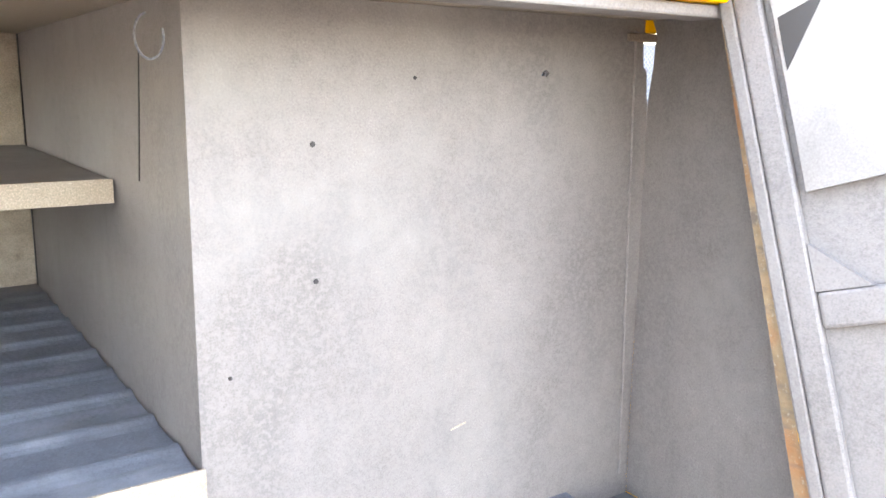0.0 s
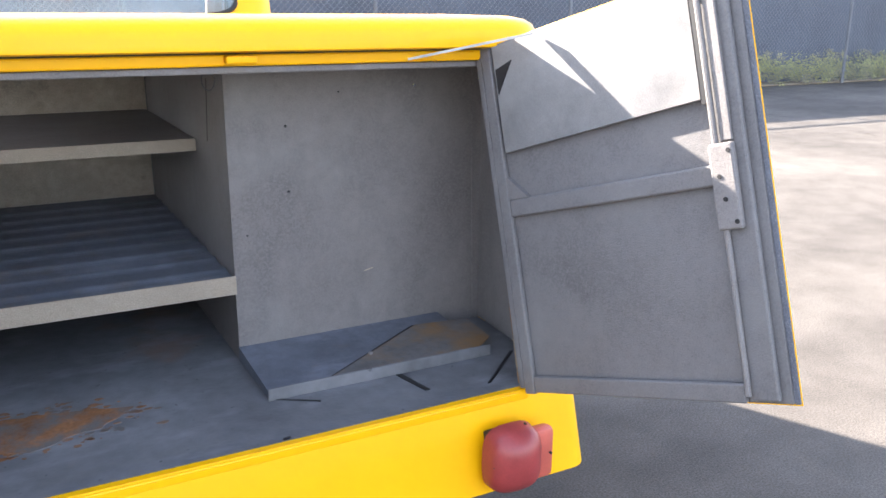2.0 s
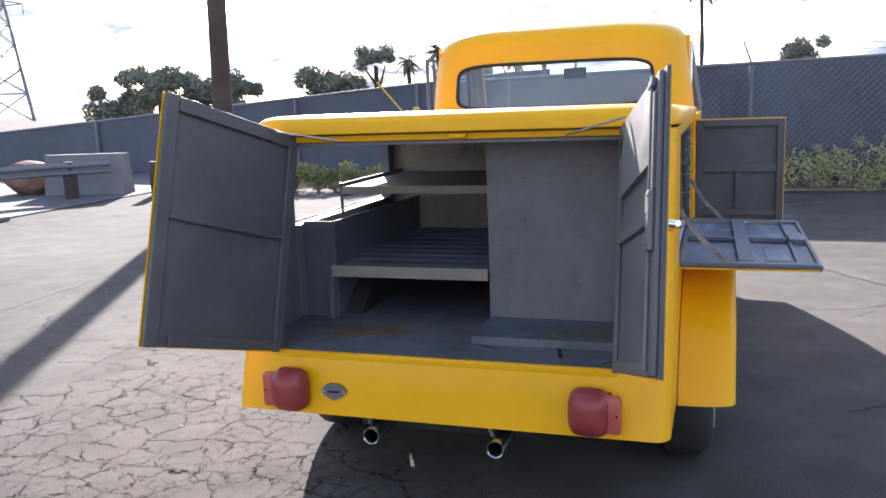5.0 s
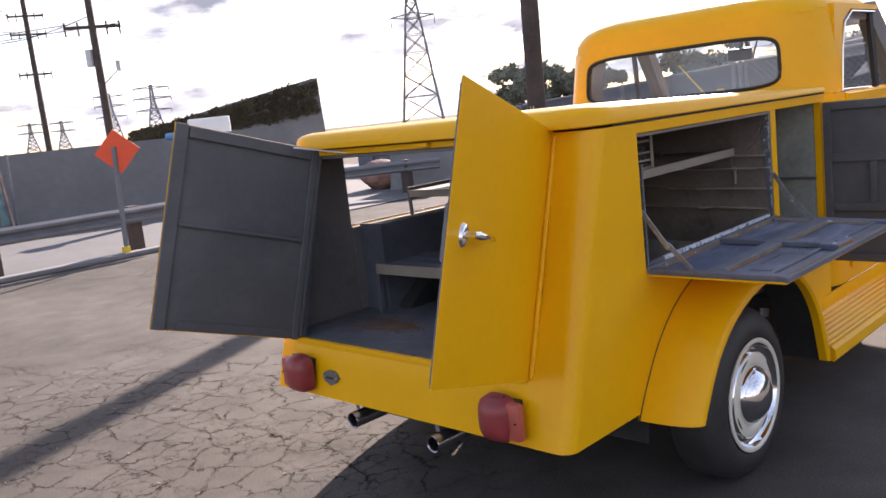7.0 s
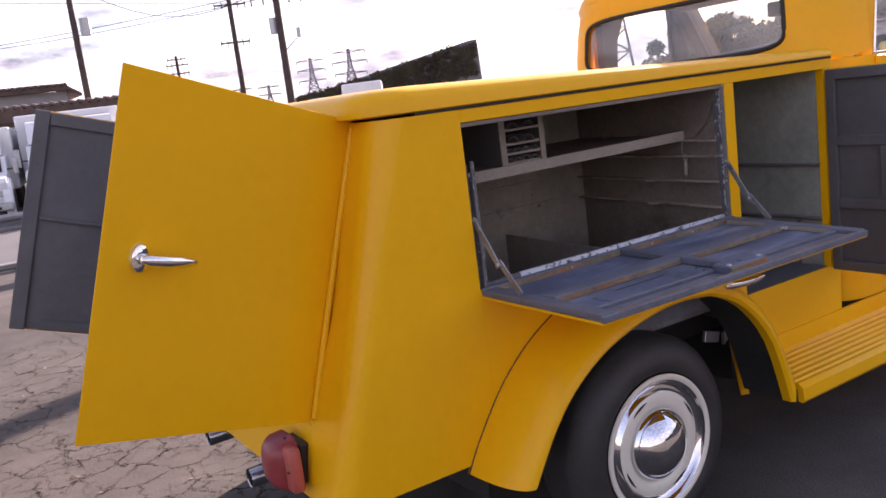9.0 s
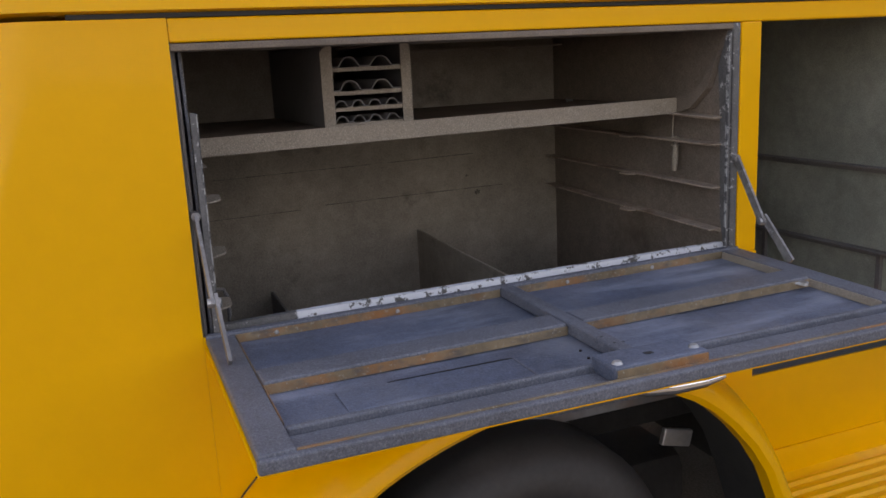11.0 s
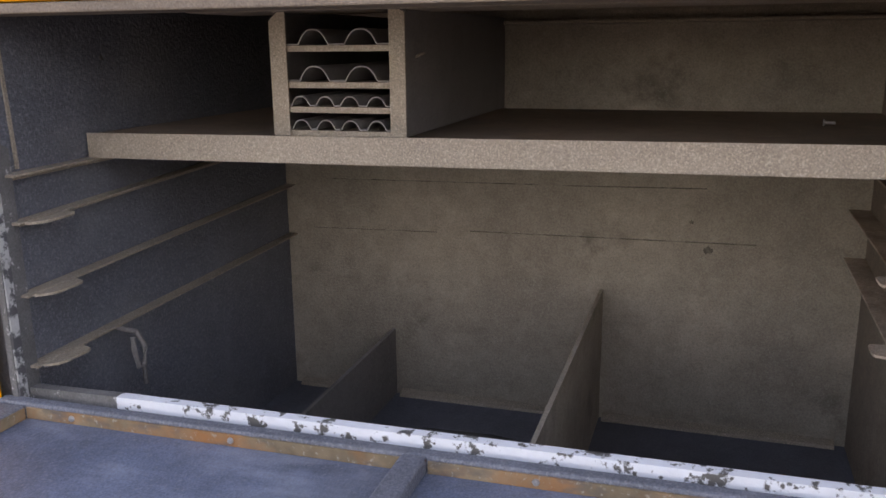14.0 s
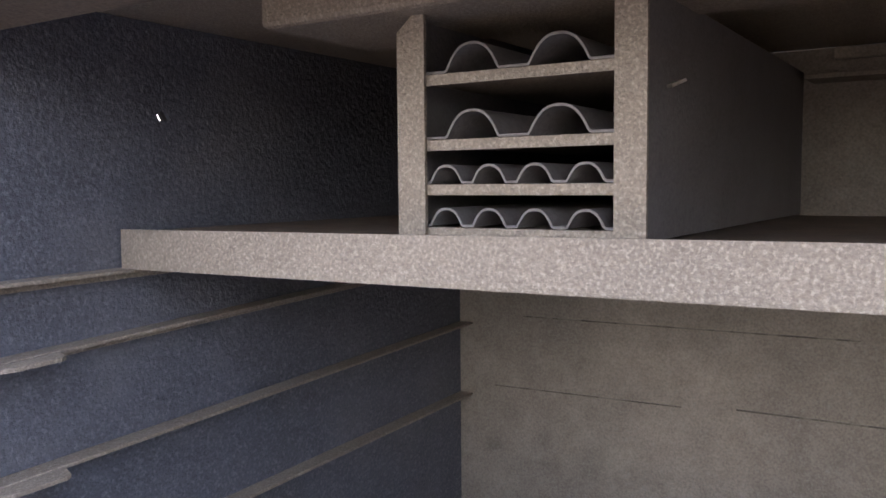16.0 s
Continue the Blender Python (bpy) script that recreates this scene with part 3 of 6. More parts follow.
prism(bm, [(0.206, 0.262), (0.212, 0.262), (0.502, 0.438), (0.494, 0.438)], 0.6433, 0.6452, "z")
for v in bm.verts:
    v.co.z += (v.co.y - 0.255) * 0.0625
part("plate_gap", bm, BLACK, step)
bm = B()
lathe(bm, [(0.0, 0.005), (0.004, 0.005), (0.006, 0.0)], Matrix.Translation((0.335, 0.33, 0.6505)), 10)
part("bolt", bm, GREY, step)


def floor_mark(name, pts, material, label="", z=0.6225, parent=truck):
    bm = B()
    prism(bm, pts, z, z + 0.0015, "z")
    return part(name, bm, material, parent, label)


floor_mark("floor_slot", [(0.362, 0.247), (0.376, 0.247), (0.398, 0.142), (0.386, 0.142)], BLACK)
floor_mark("floor_hole", [(0.036, 0.070), (0.052, 0.072), (0.053, 0.079), (0.038, 0.078)], BLACK)
floor_mark("floor_seam", [(0.530, 0.112), (0.540, 0.112), (0.682, 0.243), (0.674, 0.246)], BLACK)
floor_mark("floor_seam", [(0.075, 0.25), (0.16, 0.198), (0.163, 0.202), (0.080, 0.2535)], BLACK)
random.seed(8)
rim_ = []
for k in range(26):
    a = 2 * math.pi * k / 26
    q = 1 + 0.14 * math.sin(3 * a + 1) + 0.06 * math.sin(7 * a) + random.uniform(-0.07, 0.07)
    rim_.append((-0.385 + 0.15 * q * math.cos(a), 0.335 + 0.075 * q * math.sin(a)))
patch = floor_mark("rust_patch", rim_, RUSTY, "orange-brown rust patch in the floor paint", 0.6221)
bm = B()
for _ in range(150):
    a, q, r = random.uniform(0, 6.283), random.gauss(1.12, 0.20), random.uniform(0.003, 0.013)
    cx, cy = -0.385 + 0.15 * q * math.cos(a), 0.335 + 0.08 * q * math.sin(a)
    prism(bm, [(cx + r * random.uniform(0.5, 1.3) * math.cos(v), cy + 0.6 * r * random.uniform(0.5, 1.3) * math.sin(v)) for v in (0.785 * k for k in range(8))], 0.6221, 0.6228, "z")
part("rust_stain", bm, RUSTY, patch)["kind"] = "stuff"
# inner linings
for s in (1, -1):
    bm = B()
    rows = []
    gap = {1.24: 0.730, 1.27: 0.7345, 1.316: 0.7375}     # a slit left open beside the partition
    for z in (0.625, 0.7, 0.8, 0.9, 1.1, 1.215, 1.24, 1.27, 1.316, 1.335):
        y = 0.277 * (z - 0.42) + 0.012
        rows.append([(s * 0.606, y, z), (s * 0.640, y + 0.012, z), (s * 0.680, y + 0.036, z), (s * 0.706, y + 0.085, z), (s * 0.714, y + 0.13, z), (s * gap.get(z, 0.727) if s > 0 else -0.727, PY - 0.002, z)])
    grid(bm, rows)
    part("side_lining", bm, GREY, truck, "", True, 0.002)
    bm = B()
    grid(bm, [[(s * 0.5895, 0.277 * (z - 0.42) + 0.001, z), (s * 0.590, 0.277 * (z - 0.42) + 0.020, z), (s * 0.612, 0.277 * (z - 0.42) + 0.020, z)] for z in (0.625, 0.9, 1.335)])
    part("door_jamb", bm, RUSTED if s > 0 else GREYD, truck, "grey jamb chipped down to tan primer", False, 0.002)
bm = B()
box(bm, -0.735, -0.715, Y0, 1.54, 0.625, 0.985, 0.001)
box(bm, -0.735, -0.705, Y0, 1.53, 0.986, 0.998, 0.001)
part("side_lining", bm, GREY, truck)
bm = B()
box(bm, -0.728, 0.064, 1.532, 1.545, 0.60, 1.335, 0.001)
part("bulkhead", bm, KHAKI, truck)
# open bin along the left side
bm = B()
box(bm, -0.714, -0.575, 0.530, 0.534, 0.6225, 1.008, 0.001)
bin_ = part("side_bin", bm, GREYD, truck, "open dark grey steel bin along the left side")
bm = B()
prism(bm, [(0.5345, 0.6225), (1.531, 0.6225), (1.531, 0.996), (0.5345, 1.010)], -0.579, -0.575, "x")
part("bin_side", bm, GREYD, bin_)
bm = B()
bar(bm, (-0.585, 0.492, 0.6225), (-0.578, 0.492, 0.797), 0.02)
part("shelf_leg", bm, GREYD, truck)
bm = B()
box(bm, -0.7455, -0.700, 1.4500, 1.5055, 0.999, 1.318, 0.001)
part("post_lining", bm, GREYD, truck)
# shelves in the left bay
bm = B()
box(bm, -0.574, PX - 0.002, 0.475, 0.480, 0.797, 0.842, 0.001)
sh = part("lower_shelf", bm, SPECK, truck, "ribbed steel shelf with speckled grey lip")
bm = B()
prof = []
yy = 0.481
while yy < 1.42:
    prof += [(yy, 0.831), (yy + 0.058, 0.831), (yy + 0.070, 0.8332), (yy + 0.079, 0.8362), (yy + 0.086, 0.8370), (yy + 0.093, 0.8362), (yy + 0.101, 0.8325)]
    yy += 0.105
prism(bm, prof + [(1.52, 0.832), (1.52, 0.826), (0.481, 0.826)], -0.574, PX - 0.003, "x")
part("ribbed_top", bm, BLUEFLOOR, sh, "ribbed bluish sheet steel")
bm = B()
box(bm, -0.655, PX - 0.005, 0.80, 1.52, 1.112, 1.118, 0.001)
# left flange, its extra depth added to block sun from the lower shelf
box(bm, -0.661, -0.6555, 0.80, 1.52, 1.074, 1.134, 0.001)
sh = part("upper_shelf", bm, GREY, truck, "plain grey steel shelf")
bm = B()
box(bm, -0.655, PX - 0.005, 0.793, 0.799, 1.088, 1.120, 0.001)
part("shelf_lip", bm, SPECK, sh)
bm = B()
bar(bm, (-0.664, 0.803, 1.134), (-0.668, 0.815, 0.999), 0.012, 0.014)
part("stay_strap", bm, GREYD, truck)

# ---- right side compartment ----
RX = 0.069      # face of the back wall
bm = B()
box(bm, RX, 0.728, PY + 0.0085, 1.492, 0.6225, 0.634, 0.001)
part("compartment_floor", bm, DARKPAN, truck, "dark grey compartment floor")
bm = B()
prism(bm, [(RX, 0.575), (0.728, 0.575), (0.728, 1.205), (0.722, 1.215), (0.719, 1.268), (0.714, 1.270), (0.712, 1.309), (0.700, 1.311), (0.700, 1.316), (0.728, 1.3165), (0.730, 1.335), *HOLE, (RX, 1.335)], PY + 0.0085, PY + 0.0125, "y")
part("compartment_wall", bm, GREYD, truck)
bm = B()
box(bm, RX, 0.728, 1.487, 1.500, 0.575, 1.335, 0.001)
part("compartment_wall", bm, ENDWALL, truck, "brownish grey steel end wall")
bm = B()
box(bm, 0.700, 0.7405, PY + 0.013, 1.4865, 0.62, 0.869, 0.002)
part("sill_panel", bm, GREYD, truck)
bm = B()
prism(bm, [(Y0 + 0.150, 0.872), (1.496, 0.877), (1.496, 0.902), (Y0 + 0.150, 0.894)], 0.718, 0.731, "x")
part("sill_strip", bm, CHIPPED, truck, "chipped white painted sill strip")
CHIPDARK = mat("chipped_dark_jamb", (0.118, 0.116, 0.114), 0.6, var=0.25, scale=8, speck=0.2, bump=0.4, bscale=150, dirt=(0.47, 0.46, 0.45), dscale=60, damt=(0.60, 0.66))
bm = B()
prism(bm, [(Y0 + 0.030, 0.870), (Y0 + 0.1495, 0.872), (Y0 + 0.1495, 0.894), (Y0 + 0.030, 0.891)], 0.718, 0.731, "x")
part("sill_strip", bm, CHIPDARK, truck, "end of the sill strip, paint worn off")
bm = B()
prism(bm, [(0.710, 0.868), (0.7445, 0.868), (0.7445, 1.218), (0.737, 1.218), (0.737, 1.18), (0.712, 1.165)], PY + 0.0128, PY + 0.021, "y")
part("jamb", bm, CHIPDARK, truck, "dark grey jamb with chipped paint")
bm = B()
box(bm, 0.690, 0.7440, 1.488, 1.5055, 0.868, ZH, 0.004)
part("jamb", bm, CHIPDARK, truck, "dark jamb with flaking pale paint")
bm = B()
prism(bm, [(0.742, 0.885), (0.747, 0.885), (0.747, 1.30), (0.738, 1.30), (0.715, 1.24), (0.722, 1.15), (0.728, 0.95)], 1.478, 1.4815, "y")
part("jamb_flange", bm, CHIPDARK, truck, "flange with flaking pale paint")
bm = B()
box(bm, 0.680, 0.7420, Y0, 1.505, ZH - 0.012, ZH - 0.001, 0.002)
part("head_lip", bm, ENDWALL, truck)
bm = B()
box(bm, 0.44, 0.57, 0.655, 1.486, 1.310, 1.334, 0.004)
part("roof_rib", bm, SPECK, truck)
bm = B()
box(bm, RX, RX + 0.012, 0.95, 1.486, 1.322, 1.334, 0.002)
box(bm, RX, RX + 0.05, 0.93, 1.486, 1.300, 1.305, 0.001)
part("roof_rib", bm, KHAKI, truck)
FLAKE = mat("flaking_pale_paint", (0.44, 0.44, 0.43), 0.6, var=0.12, scale=12, bump=0.4, bscale=150, dirt=(0.085, 0.085, 0.088), dscale=48, damt=(0.46, 0.53))
bm = B()
prism(bm, [(0.731, 0.872), (0.7435, 0.872), (0.7435, 1.215), (0.738, 1.215), (0.738, 1.185), (0.733, 1.16)], PY + 0.0213, PY + 0.0230, "y")
part("jamb_edge", bm, FLAKE, truck, "jamb edge with flaking pale paint")
bm = B()
prism(bm, [(0.7425, 0.90), (0.7468, 0.89), (0.7468, 1.295), (0.7400, 1.295), (0.7405, 1.10)], 1.4762, 1.4778, "y")
part("jamb_edge", bm, FLAKE, truck, "jamb edge with flaking pale paint")
# shelf
ZSH = 1.169
bm = B()
prism(bm, [(0.582, PY + 0.016), (0.578, PY + 0.016), (0.598, 1.470), (0.602, 1.470)], ZSH - 0.031, ZSH, "z")
shelf = part("compartment_shelf", bm, SPECK, truck, "speckled grey steel shelf")
for v in shelf.data.vertices:
    v.co.z += (v.co.y - 0.51) * 0.011
bm = B()
prism(bm, [(RX, PY + 0.016), (0.5775, PY + 0.016), (0.5975, 1.470), (0.5975, 1.486), (RX, 1.486)], ZSH - 0.008, ZSH - 0.002, "z")
part("shelf_board", bm, SHELFTOP, shelf, "grey steel board with a rusty stain")
bm = B()
prism(bm, [(0.59, ZSH - 0.02), (0.602, ZSH + 0.011), (0.64, ZSH + 0.018), (0.68, ZSH + 0.045), (0.715, ZSH + 0.10), (0.722, ZSH + 0.10), (0.69, ZSH + 0.03), (0.64, ZSH - 0.01)], 1.472, 1.4865, "y")
part("shelf_end", bm, ENDWALL, shelf)
TANRAIL = mat("tan_stained_steel", (0.40, 0.32, 0.25), 0.6, var=0.25, scale=12, speck=0.25, bump=0.3, bscale=200, dirt=(0.20, 0.13, 0.08), dscale=14, damt=(0.52, 0.7))
CREASE = mat("dark_score_mark", (0.115, 0.10, 0.08), 0.8, var=0.4, scale=30, dirt=(0.22, 0.2, 0.155), dscale=25, damt=(0.5, 0.56))
# rails on the end walls
for wall, s, rails in ((PY + 0.0128, 1, ((1.134, RX, 0.722, 0, 0.013), (1.080, RX, 0.722, 1, 0.040), (0.996, RX, 0.722, 1, 0.038), (0.911, RX, 0.722, 1, 0.026))),
                       (1.4868, -1, ((1.143, 0.56, 0.728, 0, 0.03), (1.092, RX, 0.728, 1, 0.012), (1.009, RX, 0.728, 1, 0.016), (0.926, RX, 0.722, 1, 0.028)))):
    for z, xa, xb, tab, slope in rails:
        bm = B()
        y2 = wall + s * (0.019 if s > 0 else 0.030)
        box(bm, xa, xb, *sorted((wall, y2)), z, z + 0.003, 0.0008)
        box(bm, xa, xb, *sorted((wall, wall + s * 0.003)), z - 0.006, z, 0.0008)
        if tab:
            pts = [(0.648, y2), (0.654, wall + 0.036), (0.659, wall + 0.039), (0.692, wall + 0.037), (0.704, wall + 0.032), (0.713, y2)] if s > 0 else [(0.440, y2), (0.441, wall - 0.047), (0.446, wall - 0.050), (0.470, wall - 0.050), (0.476, wall - 0.047), (0.480, y2)]
            prism(bm, pts, z - 0.0008, z + 0.0022, "z")
        for v in bm.verts:
            v.co.z += (0.722 - v.co.x) * slope
        part("drawer_rail", bm, SPECK if s > 0 else TANRAIL, truck, "angle steel drawer rail")
bm = B()
prism(bm, [(0.7005, 1.308), (0.7055, 1.308), (0.698, 1.14), (0.693, 1.14)], PY + 0.0126, PY + 0.0145, "y")
part("wall_seam", bm, SPECK, truck)
for y0, y1, z, h in ((0.60, 0.98, 1.036, 0.0016), (1.02, 1.25, 1.040, 0.0016), (0.56, 0.80, 0.944, 0.0014), (0.86, 1.33, 0.953, 0.0018)):
    bm = B()
    prism(bm, [(y0, z), (y1, z + 0.004), (y1, z + 0.004 + h), (y0, z + h)], RX - 0.0004, RX + 0.0006, "x")
    part("wall_crease", bm, CREASE, truck, "dark scored line")
for y, z, r in ((1.23, 0.99, 0.003), (1.258, 0.945, 0.006)):
    bm = B()
    prism(bm, [(y + r * math.cos(a) * 1.3, z + r * math.sin(a) * (1 + 0.4 * math.sin(5 * a))) for a in (2 * math.pi * k / 12 for k in range(12))], RX - 0.0004, RX + 0.0005, "x")
    part("wall_stain", bm, CREASE, truck)
bm = B()
tube(bm, [(0.600, 1.470, 1.085), (0.601, 1.468, 1.06), (0.600, 1.467, 1.032)], [0.005, 0.0065, 0.005], 8)
tube(bm, [(0.600 + 0.012 * math.cos(a) * (1 + 0.3 * math.sin(3 * a)), 1.469 + 0.004 * math.sin(4 * a), 1.092 + 0.009 * math.sin(a)) for a in (0.5 * k for k in range(30))], 0.0022, 5)
tube(bm, [(0.590, 1.470, 1.096), (0.587, 1.472, 1.13), (0.592, 1.474, 1.16), (0.62, 1.474, 1.178), (0.66, 1.476, 1.186)], 0.0018, 5)
part("wire_hook", bm, SPECK, truck, "bolt hung in twisted wire")
bm = B()
tube(bm, [(0.575, PY + 0.024, 0.912), (0.572, PY + 0.052, 0.908), (0.567, PY + 0.060, 0.888), (0.570, PY + 0.059, 0.864), (0.579, PY + 0.057, 0.862), (0.584, PY + 0.056, 0.886), (0.582, PY + 0.054, 0.904)], 0.0036, 8)
tube(bm, [(0.570, PY + 0.058, 0.868), (0.567, PY + 0.056, 0.834)], 0.003, 6)
part("wire_hook", bm, GREY, truck, "hanging bent steel hook")
# dusty angle strips along the foot of the back wall
for y0, y1 in ((PY + 0.03, 0.700), (0.728, 1.080), (1.100, 1.47)):
    bm = B()
    prism(bm, [(RX + 0.001, 0.6345), (RX + 0.018, 0.6345), (RX + 0.015, 0.639), (RX + 0.001, 0.645)], y0, y1, "y")
    part("foot_strip", bm, SPECK, truck)
# floor dividers
for y, ztop, xf in ((0.714, 0.761, 0.66), (1.091, 0.867, 0.66)):
    bm = B()
    prism(bm, [(RX, 0.634), (RX, ztop), (xf, ztop - 0.012), (xf, 0.634)], y - 0.003, y + 0.003, "y")
    part("floor_divider", bm, KHAKI if y > 1 else GREY, truck, "upright sheet steel divider")
# bin rack
RY0, RY1, RZ0, RZ1, RXF = 0.757, 0.921, 1.1685, 1.312, 0.545
bm = B()
for y0, y1 in ((RY0, RY0 + 0.004), (RY1 - 0.004, RY1)):
    prism(bm, [(RX + 0.002, RZ0), (RXF, RZ0), (RXF, RZ1 - 0.012), (RXF - 0.012, RZ1), (RX + 0.002, RZ1)], y0, y1, "y")
rack = part("bin_rack", bm, GREY, truck, "grey steel rack of small-parts trays")
bm = B()
prism(bm, [(RY0 - 0.002, RZ0), (RY0 + 0.019, RZ0), (RY0 + 0.019, RZ1), (RY0 + 0.012, RZ1), (RY0 - 0.002, RZ1 - 0.012)], RXF, RXF + 0.003, "x")
part("front_flange", bm, SPECK, rack)
bm = B()
prism(bm, [(RY1 - 0.017, RZ0), (RY1 + 0.002, RZ0), (RY1 + 0.002, RZ1 - 0.006), (RY1 - 0.017, RZ1 + 0.008)], RXF, RXF + 0.003, "x")
part("front_flange", bm, SPECK, rack)
for z, humps, hh in ((1.2700, 2, 0.0165), (1.2285, 2, 0.0165), (1.2000, 4, 0.0105), (1.1725, 4, 0.0105)):
    bm = B()
    box(bm, RXF - 0.004, RXF - 0.0005, RY0 + 0.017, RY1 - 0.015, z - 0.005, z + 0.002, 0.0005)
    box(bm, RX + 0.004, RXF - 0.004, RY0 + 0.0045, RY1 - 0.0045, z - 0.001, z + 0.001)
    tray = part("tray", bm, SPECK, rack)
    top, bot = [], []
    n = 96
    ya, yb = RY0 + 0.008, RY1 - 0.006
    for k in range(n + 1):
        f = k / n
        h = 0.0
        for c_, w in (((0.29, 0.125), (0.685, 0.130)) if humps == 2 else ((0.16, 0.078), (0.37, 0.078), (0.58, 0.078), (0.80, 0.078))):
            q = abs(f - c_) / w
            if q < 1:
                h = hh * (1 - q ** 2.6)
        top.append((ya + f * (yb - ya), z + 0.0032 + h))
    for p in top[::-1]:
        bot.append((p[0], p[1] - 0.0012))
    bm = B()
    rows = [[(x, a, b) for a, b in top] for x in (RXF - 0.002, 0.36, RX + 0.01)]
    grid(bm, rows)
    part("corrugated_insert", bm, GREY, tray, "corrugated sheet metal insert", True, 0.0016)

bm = B()
bar(bm, (RXF - 0.036, RY1 + 0.001, 1.258), (RXF - 0.044, RY1 + 0.007, 1.262), 0.008, 0.002)
part("tag", bm, KHAKI, rack, "small torn tan tag")
bm = B()
tube(bm, [(0.316, 1.384, ZSH + 0.0045), (0.318, 1.396, ZSH + 0.0045)], 0.002, 8)
lathe(bm, [(0.0, 0.002), (0.004, 0.002), (0.004, 0.0)], Matrix.Translation((0.316, 1.384, ZSH + 0.0045)) @ Matrix.Rotation(math.pi / 2, 4, 'X'), 8)
tagged(link("bolt", bm, STEEL), "loose steel bolt lying on the compartment shelf", "bolt")
# fold-down side flap
FX0, FX1 = 0.7475, 1.200
bm = B()
box(bm, FX0, FX1, Y0 + 0.002, 1.505, 0.8565, 0.8625, 0.002)
flap = part("side_flap", bm, YELLOW, truck, "fold-down side flap lying open, grey inside")
bm = B()
box(bm, FX0 + 0.002, FX1 - 0.004, Y0 + 0.006, 1.501, 0.8627, 0.866, 0.0005)
part("inner_panel", bm, BLUEGREY, flap, "scuffed blue-grey sheet")


RAILM = mat("grey_blue_rail_paint", (0.108, 0.116, 0.142), 0.52, var=0.22, scale=7, speck=0.3, bump=0.4, bscale=260, dirt=(0.165, 0.170, 0.190), dscale=5, damt=(0.55, 0.8), fleck=((0.205, 0.215, 0.24), 300.0, 0.52, 0.70))


def rail(x0, x1, y0, y1, top=0.886, m_=RAILM):
    bm = B()
    box(bm, x0, x1, y0, y1, 0.8662, top, 0.003)
    return part("frame_rail", bm, m_, flap)


rail(FX0 - 0.008, FX0 + 0.008, Y0 + 0.004, 1.503, 0.884, RAILM)
rail(0.930, 0.983, Y0 + 0.047, 0.987, 0.884, RAILM)
rail(0.930, 0.983, 1.015, 1.46, 0.884, RAILM)
rail(FX0 + 0.009, 1.125, 0.988, 1.014, 0.8845, RAILM)
rail(FX0 + 0.009, FX1 - 0.004, Y0 + 0.004, Y0 + 0.046, 0.881, RAILM)
rail(FX0 + 0.009, FX1 - 0.004, 1.461, 1.503, 0.881, RAILM)
rail(1.126, 1.137, Y0 + 0.047, 1.46, 0.879)
rail(1.1375, 1.190, Y0 + 0.047, 1.46, 0.870, RAILM)
# rusty inside faces of the rails
for x0, x1, y0, y1 in ((FX0 + 0.0082, FX0 + 0.010, Y0 + 0.048, 0.987), (FX0 + 0.0082, FX0 + 0.010, 1.015, 1.46), (0.9832, 0.985, Y0 + 0.048, 0.987), (0.9832, 0.985, 1.015, 1.46)):
    bm = B()
    box(bm, x0, x1, y0, y1, 0.8664, 0.8795)
    part("rusty_edge", bm, RUSTED, flap, "rust-stained rail edge")
bm = B()
box(bm, 1.191, FX1 + 0.004, Y0 + 0.003, 1.503, 0.860, 0.877, 0.003)
part("outer_edge", bm, RAILM, flap)
bm = B()
box(bm, 1.189, 1.1945, Y0 + 0.047, 1.46, 0.8705, 0.8785, 0.001)
part("edge_seam", bm, RUSTED, flap, "tan sealer line along the flap edge")
bm = B()
prism(bm, [(1.034, 0.62), (1.115, 0.62), (1.115, 0.872), (1.034, 0.872)], 0.8662, 0.8676, "z")
part("patch_plate", bm, BLUEGREY, flap)
bm = B()
prism(bm, [(1.0325, 0.700), (1.0345, 0.690), (1.0355, 0.872), (1.0320, 0.86)], 0.8662, 0.8684, "z")
part("torn_edge", bm, BLACK, flap)
bm = B()
box(bm, 1.036, 1.115, 0.8705, 0.8735, 0.8662, 0.8686)
part("plate_edge", bm, RAILM, flap)
for x_, y_ in ((0.7565, 0.60), (0.7565, 0.80), (0.7565, 1.12), (0.7565, 1.30)):
    bm = B()
    lathe(bm, [(0.0, 0.0025), (0.003, 0.002), (0.0038, 0.0)], Matrix.Translation((FX0 + 0.0100, y_, 0.873)) @ Matrix.Rotation(math.pi / 2, 4, 'Y'), 8)
    part("rivet", bm, STEEL, flap)
for y_, s_ in ((Y0 + 0.0465, 1), (1.4605, -1)):
    bm = B()
    box(bm, FX0 + 0.012, 1.12, *sorted((y_, y_ + s_ * 0.0014)), 0.8664, 0.8795)
    part("rusty_edge", bm, RUSTED if s_ > 0 else SPECK, flap, "worn rail edge")
bm = B()
box(bm, 1.128, 1.186, 0.938, 1.082, 0.868, 0.891, 0.004)
lock = part("lock_case", bm, BLUEGREY, flap, "lock case with two bolts")
bm = B()
box(bm, 1.1862, 1.1885, 0.941, 1.079, 0.869, 0.888, 0.0005)
part("lock_face", bm, RUSTED, lock)
for x, y in ((1.172, 0.950), (1.168, 1.070)):
    bm = B()
    lathe(bm, [(0.0, 0.004), (0.005, 0.0035), (0.0075, 0.0)], Matrix.Translation((x, y, 0.891)), 12)
    part("bolt", bm, STEEL, lock)
bm = B()
box(bm, 1.155, 1.163, 1.000, 1.012, 0.8905, 0.8915)
part("lock_slot", bm, BLACK, lock)
